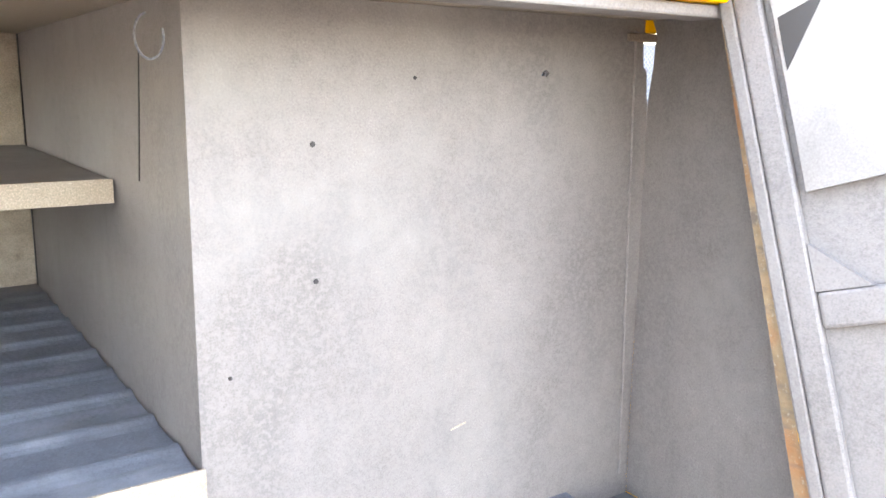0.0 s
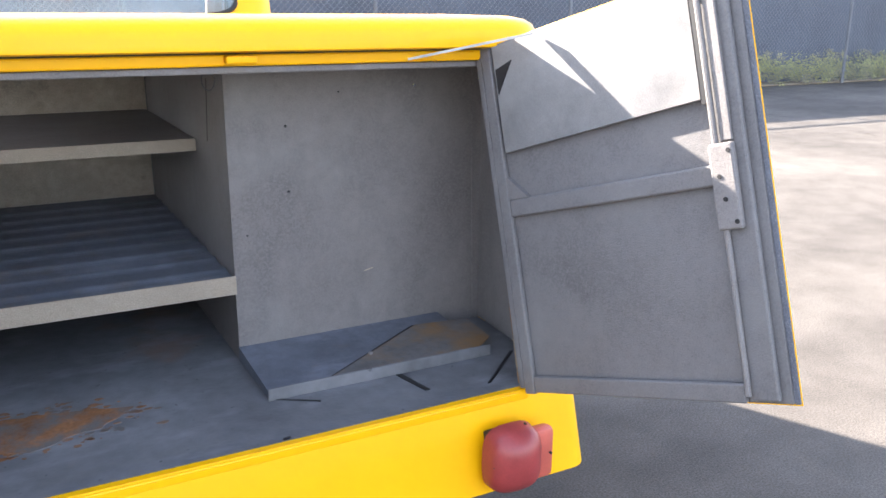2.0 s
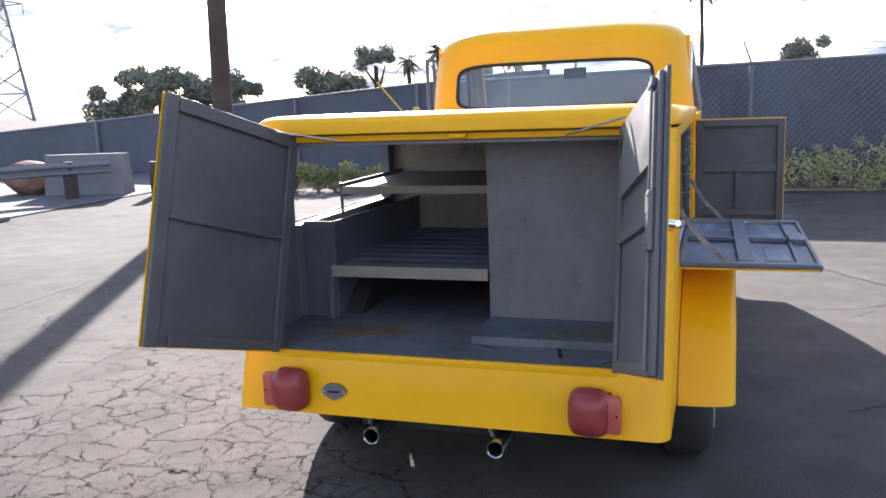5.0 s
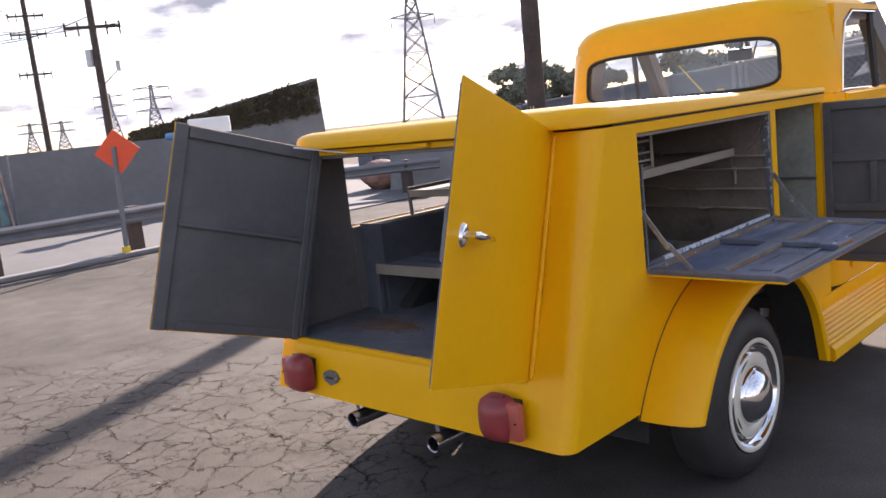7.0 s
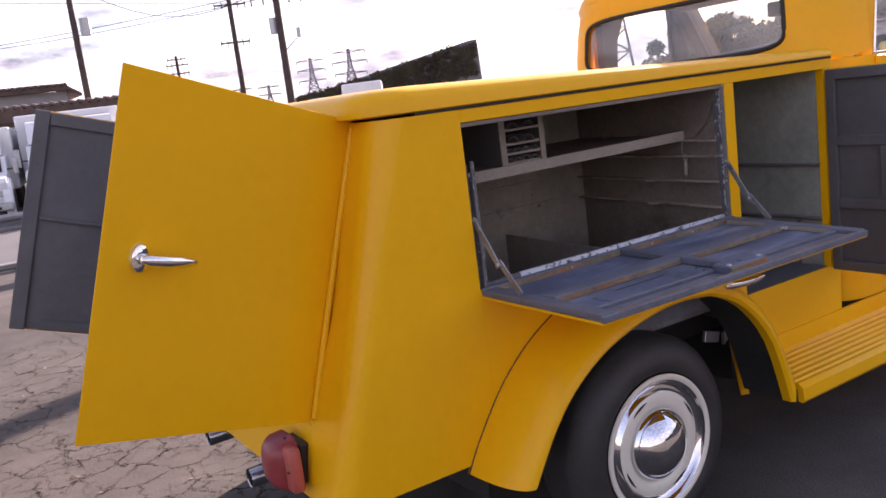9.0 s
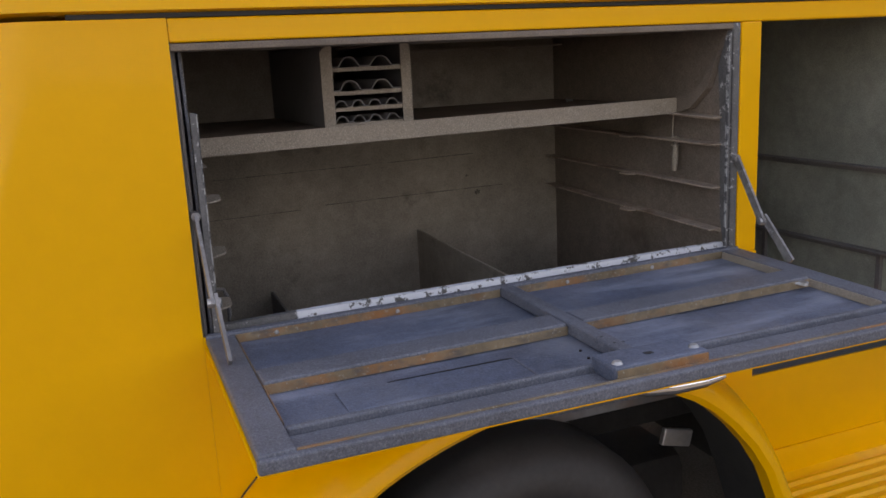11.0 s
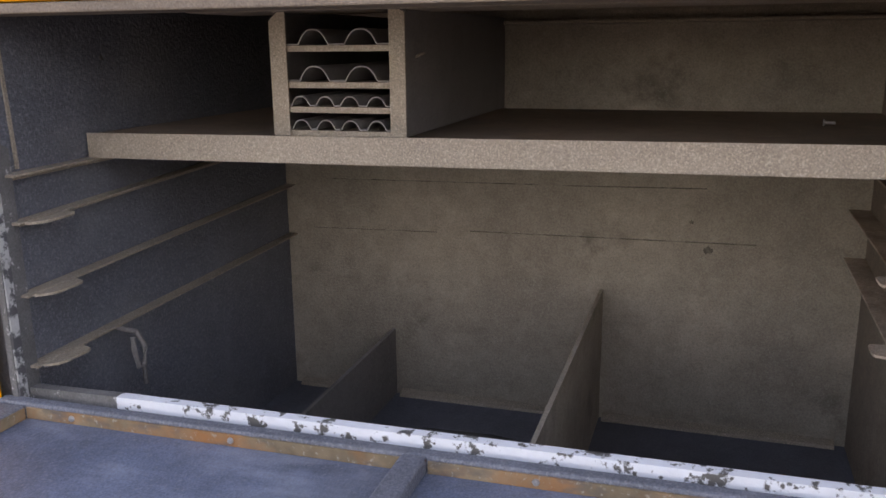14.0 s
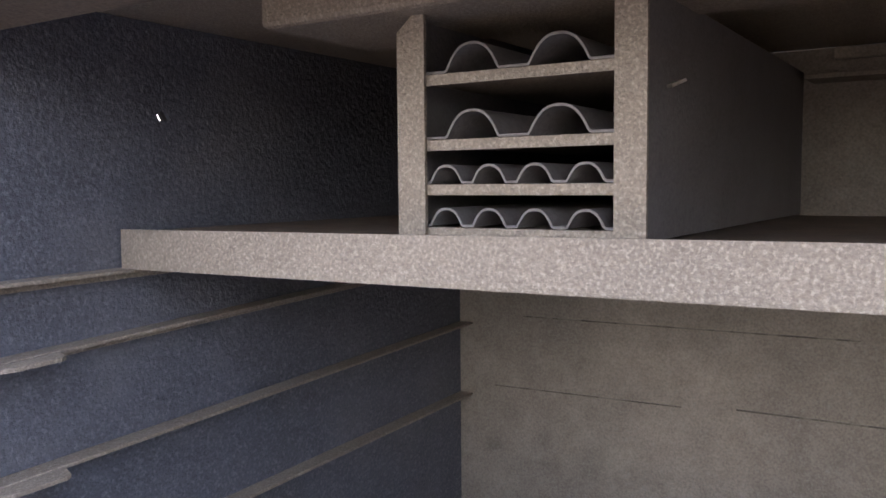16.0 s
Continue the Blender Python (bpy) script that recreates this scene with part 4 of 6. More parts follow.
for px, py in ((1.06, 0.998), (1.09, 1.0), (1.05, 1.04), (1.08, 1.035), (1.05, 0.97), (1.08, 0.965)):
    z = 0.884 if 0.985 < py < 1.020 else 0.866
    bm = B()
    lathe(bm, [(0.0, 0.0008), (0.0022, 0.0008), (0.0022, -0.002)], Matrix.Translation((px, py, z)), 8)
    part("bolt_hole", bm, BLACK, flap)
bm = B()
tube(bm, [(0.965, 1.43, 0.874), (0.985, 1.435, 0.876), (0.975, 1.40, 0.874), (0.96, 1.425, 0.872)], 0.002, 5)
tube(bm, [(0.962, 1.40, 0.874), (0.99, 1.445, 0.878)], 0.002, 5)
lathe(bm, [(0.0, 0.006), (0.007, 0.005), (0.008, 0.0)], Matrix.Translation((0.985, 1.44, 0.874)), 10)
part("wire_tie", bm, STEEL, flap, "twisted wire and bolt")
STAY = mat("worn_dark_steel", (0.25, 0.24, 0.235), 0.5, 0.4, var=0.3, scale=14, dirt=(0.45, 0.45, 0.46), dscale=30, damt=(0.55, 0.68))
# the hinged side rides up towards the front, and the middle rail runs slightly askew
for ob in flap.children_recursive + [flap]:
    for v in ob.data.vertices:
        k = min(1.0, max(0.0, (v.co.y - Y0) / 1.0))
        if 0.925 < v.co.x < 0.99 and v.co.z > 0.8663:
            v.co.x += 0.010 - 0.018 * k
        v.co.z += 0.012 * k * min(1.0, max(0.0, (1.2 - v.co.x) / 0.45))
# handle under the flap, folding stays
bm = B()
tube(bm, [(1.087, 1.046, 0.861), (1.087, 1.046, 0.852), (1.087, 1.046, 0.850), (1.087, 1.046, 0.806)], [0.021, 0.020, 0.011, 0.010], 14)
tube(bm, [(1.086, 1.034, 0.808), (1.087, 1.052, 0.808), (1.091, 1.10, 0.803), (1.094, 1.150, 0.803), (1.095, 1.183, 0.806)], [0.007, 0.012, 0.0115, 0.0095, 0.006], 12)
part("flap_handle", bm, CHROME, flap, "chrome flap handle", True)
for pts in (((0.740, 0.500, 1.066), (0.822, 0.502, 0.953), (0.892, 0.504, 0.884)), ((0.748, 1.498, 1.066), (0.816, 1.500, 0.955), (0.880, 1.503, 0.890))):
    p, q, r = (Vector(v) for v in pts)
    bm = B()
    bar(bm, p, q.lerp(r, 0.06), 0.005, 0.015)
    lathe(bm, [(0.0, 0.005), (0.007, 0.004), (0.009, -0.004)], Matrix.Translation(p) @ Matrix.Rotation(math.pi / 2, 4, 'Y'), 10)
    stay = part("folding_stay", bm, STAY, truck, "flat steel folding stay")
    bm = B()
    bar(bm, q.lerp(p, 0.08) + Vector((0.004, 0.006, 0)), r + Vector((0.004, 0.006, 0)), 0.005, 0.015)
    part("lower_link", bm, STAY, stay)
    bm = B()
    tube(bm, [q + Vector((0.0, -0.006, 0)), q + Vector((0.004, 0.013, 0))], 0.007, 10)
    part("stay_pivot", bm, STEEL, stay)

# ---- second side compartment with its open door ----
LOCKER = mat("greenish_grey_steel", (0.30, 0.31, 0.26), 0.6, var=0.2, scale=4, speck=0.15, bump=0.3, bscale=200, dirt=(0.10, 0.105, 0.09), dscale=3, damt=(0.55, 0.8))
bm = B()
box(bm, -0.06, -0.0505, 1.5465, 2.06, 0.60, 1.335)
part("locker_wall", bm, KHAKI, truck, "dusty grey inside of the tall locker")
bm = B()
box(bm, -0.05, 0.728, 1.546, 1.552, 0.60, 1.335)
part("locker_wall", bm, GREYD, truck)
bm = B()
box(bm, -0.05, 0.742, 2.034, 2.046, 0.60, 1.335)
part("locker_wall", bm, LOCKER, truck, "greenish grey locker wall")
bm = B()
box(bm, -0.05, 0.742, 1.5525, 2.0335, 0.598, 0.612)
part("locker_floor", bm, GREYD, truck)
for z in (0.790, 0.985):
    bm = B()
    box(bm, -0.049, 0.72, 2.008, 2.0338, z, z + 0.004, 0.001)
    box(bm, -0.049, 0.72, 2.0305, 2.0338, z - 0.012, z)
    part("drawer_rail", bm, GREY, truck, "angle steel drawer rail")
for x in (0.25, 0.62):
    bm = B()
    box(bm, x, x + 0.012, 2.024, 2.0336, 0.612, 0.7895)
    part("rail_bracket", bm, GREY, truck)
bm = B()
box(bm, 0.752, 1.178, 2.048, 2.054, 0.60, 1.318, 0.002)
sd = part("side_door", bm, YELLOW, truck, "open side locker door, grey framed inside")
bm = B()
box(bm, 0.756, 1.174, 2.040, 2.0475, 0.604, 1.314, 0.001)
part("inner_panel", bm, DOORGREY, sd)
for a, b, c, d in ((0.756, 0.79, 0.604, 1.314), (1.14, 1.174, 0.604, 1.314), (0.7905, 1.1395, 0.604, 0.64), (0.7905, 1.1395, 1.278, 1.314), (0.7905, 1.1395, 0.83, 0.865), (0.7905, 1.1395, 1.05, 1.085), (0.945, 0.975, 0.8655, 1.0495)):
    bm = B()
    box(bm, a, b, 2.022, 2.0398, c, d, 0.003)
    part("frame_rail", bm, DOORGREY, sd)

# left flap, hanging outwards
ML = Matrix.Translation((-0.748, 0, 1.0)) @ Matrix.Rotation(radians(-27), 4, 'Y')
bm = B()
box(bm, -0.46, 0, Y0 + 0.003, 1.503, -0.02, -0.014, 0.002, ML)
lf = part("side_flap", bm, YELLOW, truck, "fold-down side flap hanging open, grey inside")
for a, b, c, d in ((-0.45, -0.01, Y0 + 0.004, 0.53), (-0.45, -0.01, 1.46, 1.50), (-0.455, -0.41, 0.531, 1.459), (-0.05, -0.01, 0.531, 1.459)):
    bm = B()
    box(bm, a, b, c, d, -0.0138, 0.012, 0.003, ML)
    part("frame_rail", bm, GREYD, lf)
bm = B()
box(bm, -0.455, -0.005, Y0 + 0.006, 1.50, -0.0139, -0.010, 0, ML)
part("inner_panel", bm, GREYD, lf)

# ---- fenders, wheels, running boards ----
WY, WZ = 0.978, 0.316


ARCH = refine([(0.455, 0.395), (0.490, 0.453), (0.535, 0.522), (0.590, 0.587), (0.655, 0.640), (0.730, 0.684), (0.820, 0.718), (0.910, 0.740), (1.000, 0.752), (1.090, 0.750), (1.190, 0.732), (1.315, 0.665), (1.435, 0.522), (1.512, 0.300)])


def fender(s):
    bm = B()
    rows = []
    for (yj, zj), (ya, za) in zip(JOINT, ARCH):
        r = []
        P0, P2 = Vector((SX - 0.004, yj, zj)), Vector((0.938, ya, za))
        A, Bz = Vector((0.83, yj + (ya - yj) * 0.02, zj + (za - zj) * 0.02)), Vector((0.940, yj + (ya - yj) * 0.25, zj + (za - zj) * 0.25))
        for q in range(11):
            t = q / 10
            p = P0 * (1 - t) ** 3 + A * 3 * t * (1 - t) ** 2 + Bz * 3 * t * t * (1 - t) + P2 * t ** 3
            r.append((s * p.x, p.y, p.z))
        r.append((s * 0.930, ya + (0.985 - ya) * 0.02, za + (0.325 - za) * 0.02))
        r.append((s * 0.90, ya + (0.985 - ya) * 0.02, za + (0.325 - za) * 0.02))
        rows.append(r)
    grid(bm, rows)
    fd = part("rear_fender", bm, YELLOW, truck, "rounded glossy yellow rear fender", True, 0.003)
    bm = B()
    tube(bm, [(p[0][0] + s * 0.006, p[0][1], p[0][2]) for p in rows], 0.0036, 6)
    part("fender_piping", bm, PIPING, fd, "dark brown fender piping")
    # wheel housing
    bm = B()
    N = 16
    g = []
    a0 = 0.55 if s > 0 else 0.0
    for k in range(N + 1):
        a = a0 + (math.pi - a0) * k / N
        g.append([(s * x, 0.985 + 0.545 * math.cos(a), 0.30 + 0.49 * math.sin(a)) for x in (0.5, 0.7405)])
    grid(bm, g)
    prism(bm, [(p[0][1], p[0][2]) for p in g], s * 0.495, s * 0.5, "x")
    part("wheel_housing", bm, UNDER, fd, "dark wheel housing")
    bm = B()
    grid(bm, [[(s * x, 0.985 + (y - 0.985) * k, 0.325 + (z - 0.325) * k) for x, k in ((0.742, 1.004), (0.88, 1.004), (0.905, 0.990))] for y, z in ARCH[6:]])
    part("fender_liner", bm, UNDER, fd, "dark sheet lining the fender inside", True, 0.003)
    return fd


for s in (1, -1):
    fender(s)


def wheel(x, y, s, name="wheel"):
    M = Matrix.Translation((x, y, WZ)) @ Matrix.Rotation(s * math.pi / 2, 4, 'Y')   # local z points out
    bm = B()
    lathe(bm, [(0.205, -0.02), (0.215, 0.0), (0.228, 0.006), (0.250, 0.005), (0.274, -0.004), (0.297, -0.020), (0.309, -0.038), (0.316, -0.048), (0.318, -0.06), (0.318, -0.15), (0.309, -0.175), (0.28, -0.19), (0.21, -0.18), (0.20, -0.15)], M, 56)
    ty = part(name, bm, TYREM, truck, "black-walled road wheel", True)
    bm = B()
    lathe(bm, [(0.204, -0.005), (0.210, 0.002), (0.208, 0.007), (0.202, 0.009), (0.195, 0.007), (0.191, 0.002)], M, 56)
    part("rim_edge", bm, CREAM, ty, "cream rolled rim edge", True)
    bm = B()
    lathe(bm, [(0.1915, 0.003), (0.187, -0.008), (0.180, -0.017), (0.172, -0.020), (0.165, -0.016), (0.160, -0.006), (0.1575, -0.004)], M, 56)
    part("trim_ring", bm, CHROME, ty, "dished chrome trim ring", True)
    bm = B()
    lathe(bm, [(0.1573, -0.0045), (0.152, -0.001), (0.140, 0.000), (0.126, 0.001), (0.117, -0.003), (0.108, -0.012), (0.0, -0.012)], M, 48)
    part("rim", bm, CREAM, ty, "cream painted steel rim", True)
    bm = B()
    lathe(bm, [(0.110, -0.008), (0.108, 0.002), (0.100, 0.010), (0.096, 0.010), (0.080, 0.030), (0.055, 0.045), (0.028, 0.053), (0.0, 0.055)], M, 40)
    part("hubcap", bm, CHROME, ty, "domed chrome hubcap", True)
    for k in range(4):
        a = math.pi / 2 * k + 0.5
        arc_ = [a + (q - 4) * 0.055 for q in range(9)]
        bm = B()
        prism(bm, [((0.1475 + 0.003 * math.sin(math.pi * q / 8)) * math.cos(v), (0.1475 + 0.003 * math.sin(math.pi * q / 8)) * math.sin(v)) for q, v in enumerate(arc_)] + [((0.1475 - 0.004 * math.sin(math.pi * q / 8)) * math.cos(v), (0.1475 - 0.004 * math.sin(math.pi * q / 8)) * math.sin(v)) for q, v in reversed(list(enumerate(arc_))[1:-1])], -0.004, 0.0012, "z", M)
        part("rim_slot", bm, BLACK, ty)
    return ty


for s in (1, -1):
    wheel(s * 0.862, WY, s)
    wheel(s * 0.862, 3.85, s, "front_wheel")
bm = B()
tube(bm, [(-0.7, WY, WZ), (0.7, WY, WZ)], 0.045, 10)
lathe(bm, [(0.0, -0.14), (0.11, -0.09), (0.14, 0.0), (0.11, 0.09), (0.0, 0.14)], Matrix.Translation((0, WY, WZ)), 20)
part("rear_axle", bm, UNDER, truck)
# unseen box added low under the bed, keeping stray sun off the ground
bm = B()
box(bm, -0.34, 0.30, 0.14, 0.66, 0.325, 0.595, 0.03)
part("fuel_tank", bm, UNDER, truck, "dark box added unseen under the floor to block sunlight", True)
# unseen crosswise box added to stop a sun streak behind the truck
bm = B()
box(bm, -0.50, 0.50, 1.25, 1.60, 0.17, 0.34, 0.05)
part("muffler", bm, UNDER, truck, "dark transverse box added unseen to block sunlight", True)
# unseen box under the cab, added to block a sunlit ground spot
bm = B()
box(bm, -0.42, 0.42, 1.85, 3.3, 0.13, 0.46, 0.06)
part("underbody", bm, UNDER, truck, "dark box added unseen under the cab to block sunlight", True)
bm = B()
tube(bm, [(0, WY, WZ), (0, 3.3, 0.45)], 0.04, 10)
part("drive_shaft", bm, UNDER, truck)
for s in (1, -1):
    bm = B()
    box(bm, *sorted((s * 0.40, s * 0.48)), 0.12, 4.4, 0.42, 0.56, 0.005)
    part("chassis_rail", bm, UNDER, truck)
    bm = B()
    bar(bm, (s * 0.55, 1.705, 0.40), (s * 0.62, 1.667, 0.20), 0.030, 0.010)
    part("spring_hanger", bm, YELLOW, truck, "yellow and grey spring hanger")
    bm = B()
    box(bm, -0.006, 0.006, -0.045, 0.045, -0.022, 0.022, 0.003, Matrix.Translation((s * 0.518, 1.705, 0.397)) @ Matrix.Rotation(s * 0.5, 4, 'Z'))
    box(bm, -0.006, 0.006, -0.035, 0.035, -0.018, 0.018, 0.003, Matrix.Translation((s * 0.735, 1.375, 0.517)) @ Matrix.Rotation(-0.25, 4, 'X'))
    part("spring_shackle", bm, STEEL, truck)
    # running board
    prof = [(s * 0.742, 0.440), (s * 0.752, 0.440), (s * 0.757, 0.385)]
    for k in range(6):
        x = 0.775 + 0.026 * k
        prof += [(s * x, 0.372 - 0.004 * k), (s * (x + 0.005), 0.379 - 0.004 * k), (s * (x + 0.012), 0.379 - 0.004 * k), (s * (x + 0.017), 0.372 - 0.004 * k)]
    prof += [(s * 0.935, 0.352), (s * 0.950, 0.338), (s * 0.953, 0.300), (s * 0.945, 0.288), (s * 0.930, 0.292), (s * 0.928, 0.33), (s * 0.742, 0.36)]
    bm = B()
    prism(bm, prof, 1.537, 3.35, "y")
    part("running_board", bm, YELLOW, truck, "ribbed yellow running board")

# ---- cab ----
def cab_ring(z, hw, yb, yf, rb, rf):
    ring = []
    for cx, cy, r, a0 in ((hw - rb, yb + rb, rb, -90), (hw - rf, yf - rf, rf, 0), (-hw + rf, yf - rf, rf, 90), (-hw + rb, yb + rb, rb, 180)):
        for k in range(9):
            a = radians(a0 + 90 * k / 8)
            ring.append((cx + r * math.cos(a), cy + r * math.sin(a), z))
    return ring


bm = B()
grid(bm, [cab_ring(z, hw, yb, yf, rb, rf) for z, hw, yb, yf, rb, rf in (
    (0.44, 0.735, 2.115, 3.25, 0.16, 0.05), (1.0, 0.745, 2.112, 3.30, 0.17, 0.05), (1.345, 0.735, 2.115, 3.32, 0.18, 0.05))], True)
cab = part("cab", bm, YELLOW, truck, "rounded yellow cab", True, 0.004)


def cab_back(z):
    """Half width, back and corner radius of the cab above the belt line."""
    f = (z - 1.345) / 0.40
    return 0.735 - 0.045 * f, 2.115 + 0.035 * f, 0.18


# back wall with its window opening, drawn as a ring of strips
def back_pt(u, z):
    """u runs -1..1 round the back of the cab from door pillar to door pillar."""
    hw, yb, r = cab_back(z)
    flat = hw - r
    arc = r * math.pi / 2
    d = u * (flat + arc + 0.05)
    s = 1 if d >= 0 else -1
    d = abs(d)
    if d <= flat:
        return Vector((s * d, yb, z))
    if d <= flat + arc:
        a = (d - flat) / r
        return Vector((s * (flat + r * math.sin(a)), yb + r - r * math.cos(a), z))
    return Vector((s * hw, yb + r + (d - flat - arc), z))


WZ0, WZ1, WU = 1.404, 1.644, 0.615     # rear window
bm = B()
NA = 48
inner, outer = [], []
for k in range(NA):
    a = 2 * math.pi * (k + 0.5) / NA
    c, s_ = math.cos(a), math.sin(a)
    e = 0.34
    iu = WU * (abs(c) ** e) * (1 if c > 0 else -1)
    iz = (WZ0 + WZ1) / 2 + (WZ1 - WZ0) / 2 * (abs(s_) ** e) * (1 if s_ > 0 else -1)
    m_ = max(abs(c), abs(s_))
    ou = c / m_
    oz = 1.345 + (s_ / m_ + 1) / 2 * 0.40
    inner.append((iu, iz))
    outer.append((ou, oz))
ring_rows = []
for t in (0.0, 0.06, 0.3, 0.6, 1.0):
    ring_rows.append([back_pt(i[0] + (o[0] - i[0]) * t, i[1] + (o[1] - i[1]) * t) for i, o in zip(inner, outer)])
grid(bm, ring_rows, True)
part("cab_back", bm, YELLOW, cab, "yellow cab back round the rear window", True, 0.006)
bm = B()
pts = [back_pt(*p) + Vector((0, -0.004, 0)) for p in inner]
tube(bm, pts + [pts[0]], 0.009, 8)
part("window_gasket", bm, RUBBER, cab, "black rubber window gasket", True)
bm = B()
g = []
for j in range(5):
    t = j / 4
    g.append([back_pt(p[0] * t, (WZ0 + WZ1) / 2 + (p[1] - (WZ0 + WZ1) / 2) * t) + Vector((0, 0.004, 0)) for p in inner])
grid(bm, g[1:], True)
f = bm.faces.new([bm.verts.new(p) for p in g[1]])
gl = part("rear_window", bm, GLASS, cab, "slightly tinted rear window", True)
gl.visible_shadow = False

# roof
bm = B()
rows = []
for z, hw, yb, yf, r in ((1.735, 0.692, 2.147, 3.02, 0.20), (1.775, 0.682, 2.153, 3.03, 0.22), (1.800, 0.670, 2.160, 3.02, 0.23), (1.826, 0.650, 2.172, 3.00, 0.24), (1.850, 0.618, 2.198, 2.98, 0.25), (1.872, 0.565, 2.245, 2.94, 0.25), (1.890, 0.485, 2.315, 2.88, 0.23), (1.902, 0.37, 2.42, 2.80, 0.16), (1.907, 0.22, 2.54, 2.70, 0.06)):
    rows.append(cab_ring(1.728 + (z - 1.735) * 0.77, hw, yb, yf, r, min(r, 0.2)))
vs = grid(bm, rows, True)
bm.faces.new(vs[-1])
part("cab_roof", bm, YELLOW, cab, "domed glossy yellow cab roof", True, 0.004)
bm = B()
ring = cab_ring(1.765, 0.673, 2.157, 3.03, 0.23, 0.2)
tube(bm, ring + [ring[0]], 0.004, 6)
part("drip_rail", bm, YELLOW, cab)
bm = B()
rr = cab_ring(1.74, 0.672, 2.18, 3.0, 0.18, 0.18)
f = bm.faces.new([bm.verts.new(p) for p in rr])
part("headliner", bm, CABIN, cab, "grey headliner")
# pillars, doors, windscreen
for s in (1, -1):
    bm = B()
    bar(bm, (s * 0.712, 3.26, 1.345), (s * 0.655, 2.93, 1.75), 0.075, 0.10)
    part("windscreen_pillar", bm, CABIN, cab)
    bm = B()
    prism(bm, [(2.335, 1.345), (2.40, 1.345), (2.42, 1.55), (2.46, 1.68), (2.56, 1.735), (2.95, 1.735), (2.95, 1.76), (2.345, 1.76)], s * 0.685, s * 0.708, "x")
    part("door_frame", bm, YELLOW, cab)
    bm = B()
    tube(bm, [(s * 0.712, 2.405, 1.35), (s * 0.712, 2.425, 1.55), (s * 0.711, 2.47, 1.67), (s * 0.71, 2.57, 1.722), (s * 0.708, 2.9, 1.722)], 0.007, 6)
    part("window_trim", bm, CHROME, cab, "chrome window trim")
    bm = B()
    bar(bm, (s * 0.700, 2.93, 1.345), (s * 0.690, 2.88, 1.73), 0.022, 0.032)
    part("vent_bar", bm, BLACK, cab)
    bm = B()
    grid(bm, [[(s * 0.70, 2.40, 1.35), (s * 0.70, 3.2, 1.35)], [(s * 0.69, 2.42, 1.55), (s * 0.68, 3.08, 1.55)], [(s * 0.685, 2.5, 1.72), (s * 0.67, 2.96, 1.72)]])
    g2 = part("door_window", bm, GLASS, cab)
    g2.visible_shadow = False
    bm = B()
    box(bm, *sorted((s * 0.738, s * 0.752)), 2.36, 3.24, 0.50, 1.34, 0.01)
    part("cab_door", bm, YELLOW, cab, "yellow cab door")
bm = B()
grid(bm, [[(x, 3.27 - abs(x) ** 2 * 0.12, 1.35) for x in (-0.70, -0.35, 0, 0.35, 0.70)], [(x * 0.93, 2.95 - abs(x) ** 2 * 0.06, 1.73) for x in (-0.70, -0.35, 0, 0.35, 0.70)]])
g3 = part("windscreen", bm, GLASS, cab, "clear windscreen", True)
g3.visible_shadow = False
bm = B()
box(bm, -0.66, 0.66, 2.98, 3.25, 1.20, 1.345, 0.03)
part("dashboard", bm, CABIN, cab)
bm = B()
box(bm, -0.068, 0.078, 2.855, 2.88, 1.563, 1.633, 0.016)
mir = part("mirror", bm, BLACK, cab, "black rear-view mirror", True)
bm = B()
bar(bm, (0.005, 2.885, 1.62), (0.005, 2.925, 1.70), 0.012)
part("mirror_stem", bm, STEEL, mir)
bm = B()
box(bm, -0.65, 0.65, 2.90, 2.955, 1.672, 1.738, 0.015)
part("windscreen_header", bm, CABIN, cab)
for s in (1, -1):
    bm = B()
    box(bm, *sorted((s * 0.640, s * 0.684)), 2.40, 2.94, 1.690, 1.738, 0.012)
    part("roof_rail", bm, CABIN, cab)
    bm = B()
    prism(bm, [(2.34, 1.345), (2.42, 1.345), (2.44, 1.55), (2.49, 1.66), (2.56, 1.70), (2.56, 1.738), (2.34, 1.738)], s * 0.640, s * 0.684, "x")
    part("pillar_trim", bm, CABIN, cab)
bm = B()
box(bm, -0.64, 0.64, 2.16, 2.32, 0.75, 1.33, 0.05)
part("seat_back", bm, CABIN, cab, "plain grey bench seat back", True)
# front end
bm = B()
grid(bm, [[(x * w, y, z0 + h * (1 - abs(x) ** 2.2)) for x in (-1, -0.85, -0.6, -0.3, 0, 0.3, 0.6, 0.85, 1)] for y, w, z0, h in ((3.30, 0.68, 1.02, 0.26), (3.7, 0.64, 1.02, 0.24), (4.2, 0.60, 1.0, 0.22), (4.38, 0.56, 0.96, 0.16), (4.42, 0.55, 0.45, 0.3))])
part("hood", bm, YELLOW, truck, "rounded yellow hood", True, 0.004)
for s in (1, -1):
    bm = B()
    grid(bm, [[(s * (0.60 + 0.35 * q), 3.85 + (0.56 + 0.06 * (1 - q)) * math.cos(a), 0.34 + (0.46 + 0.22 * math.sqrt(1 - (q * 0.98) ** 2)) * math.sin(a)) for q in (0, 0.25, 0.5, 0.75, 0.9, 1.0)] for a in (math.pi * k / 16 for k in range(17))])
    part("front_fender", bm, YELLOW, truck, "rounded yellow front fender", True, 0.004)

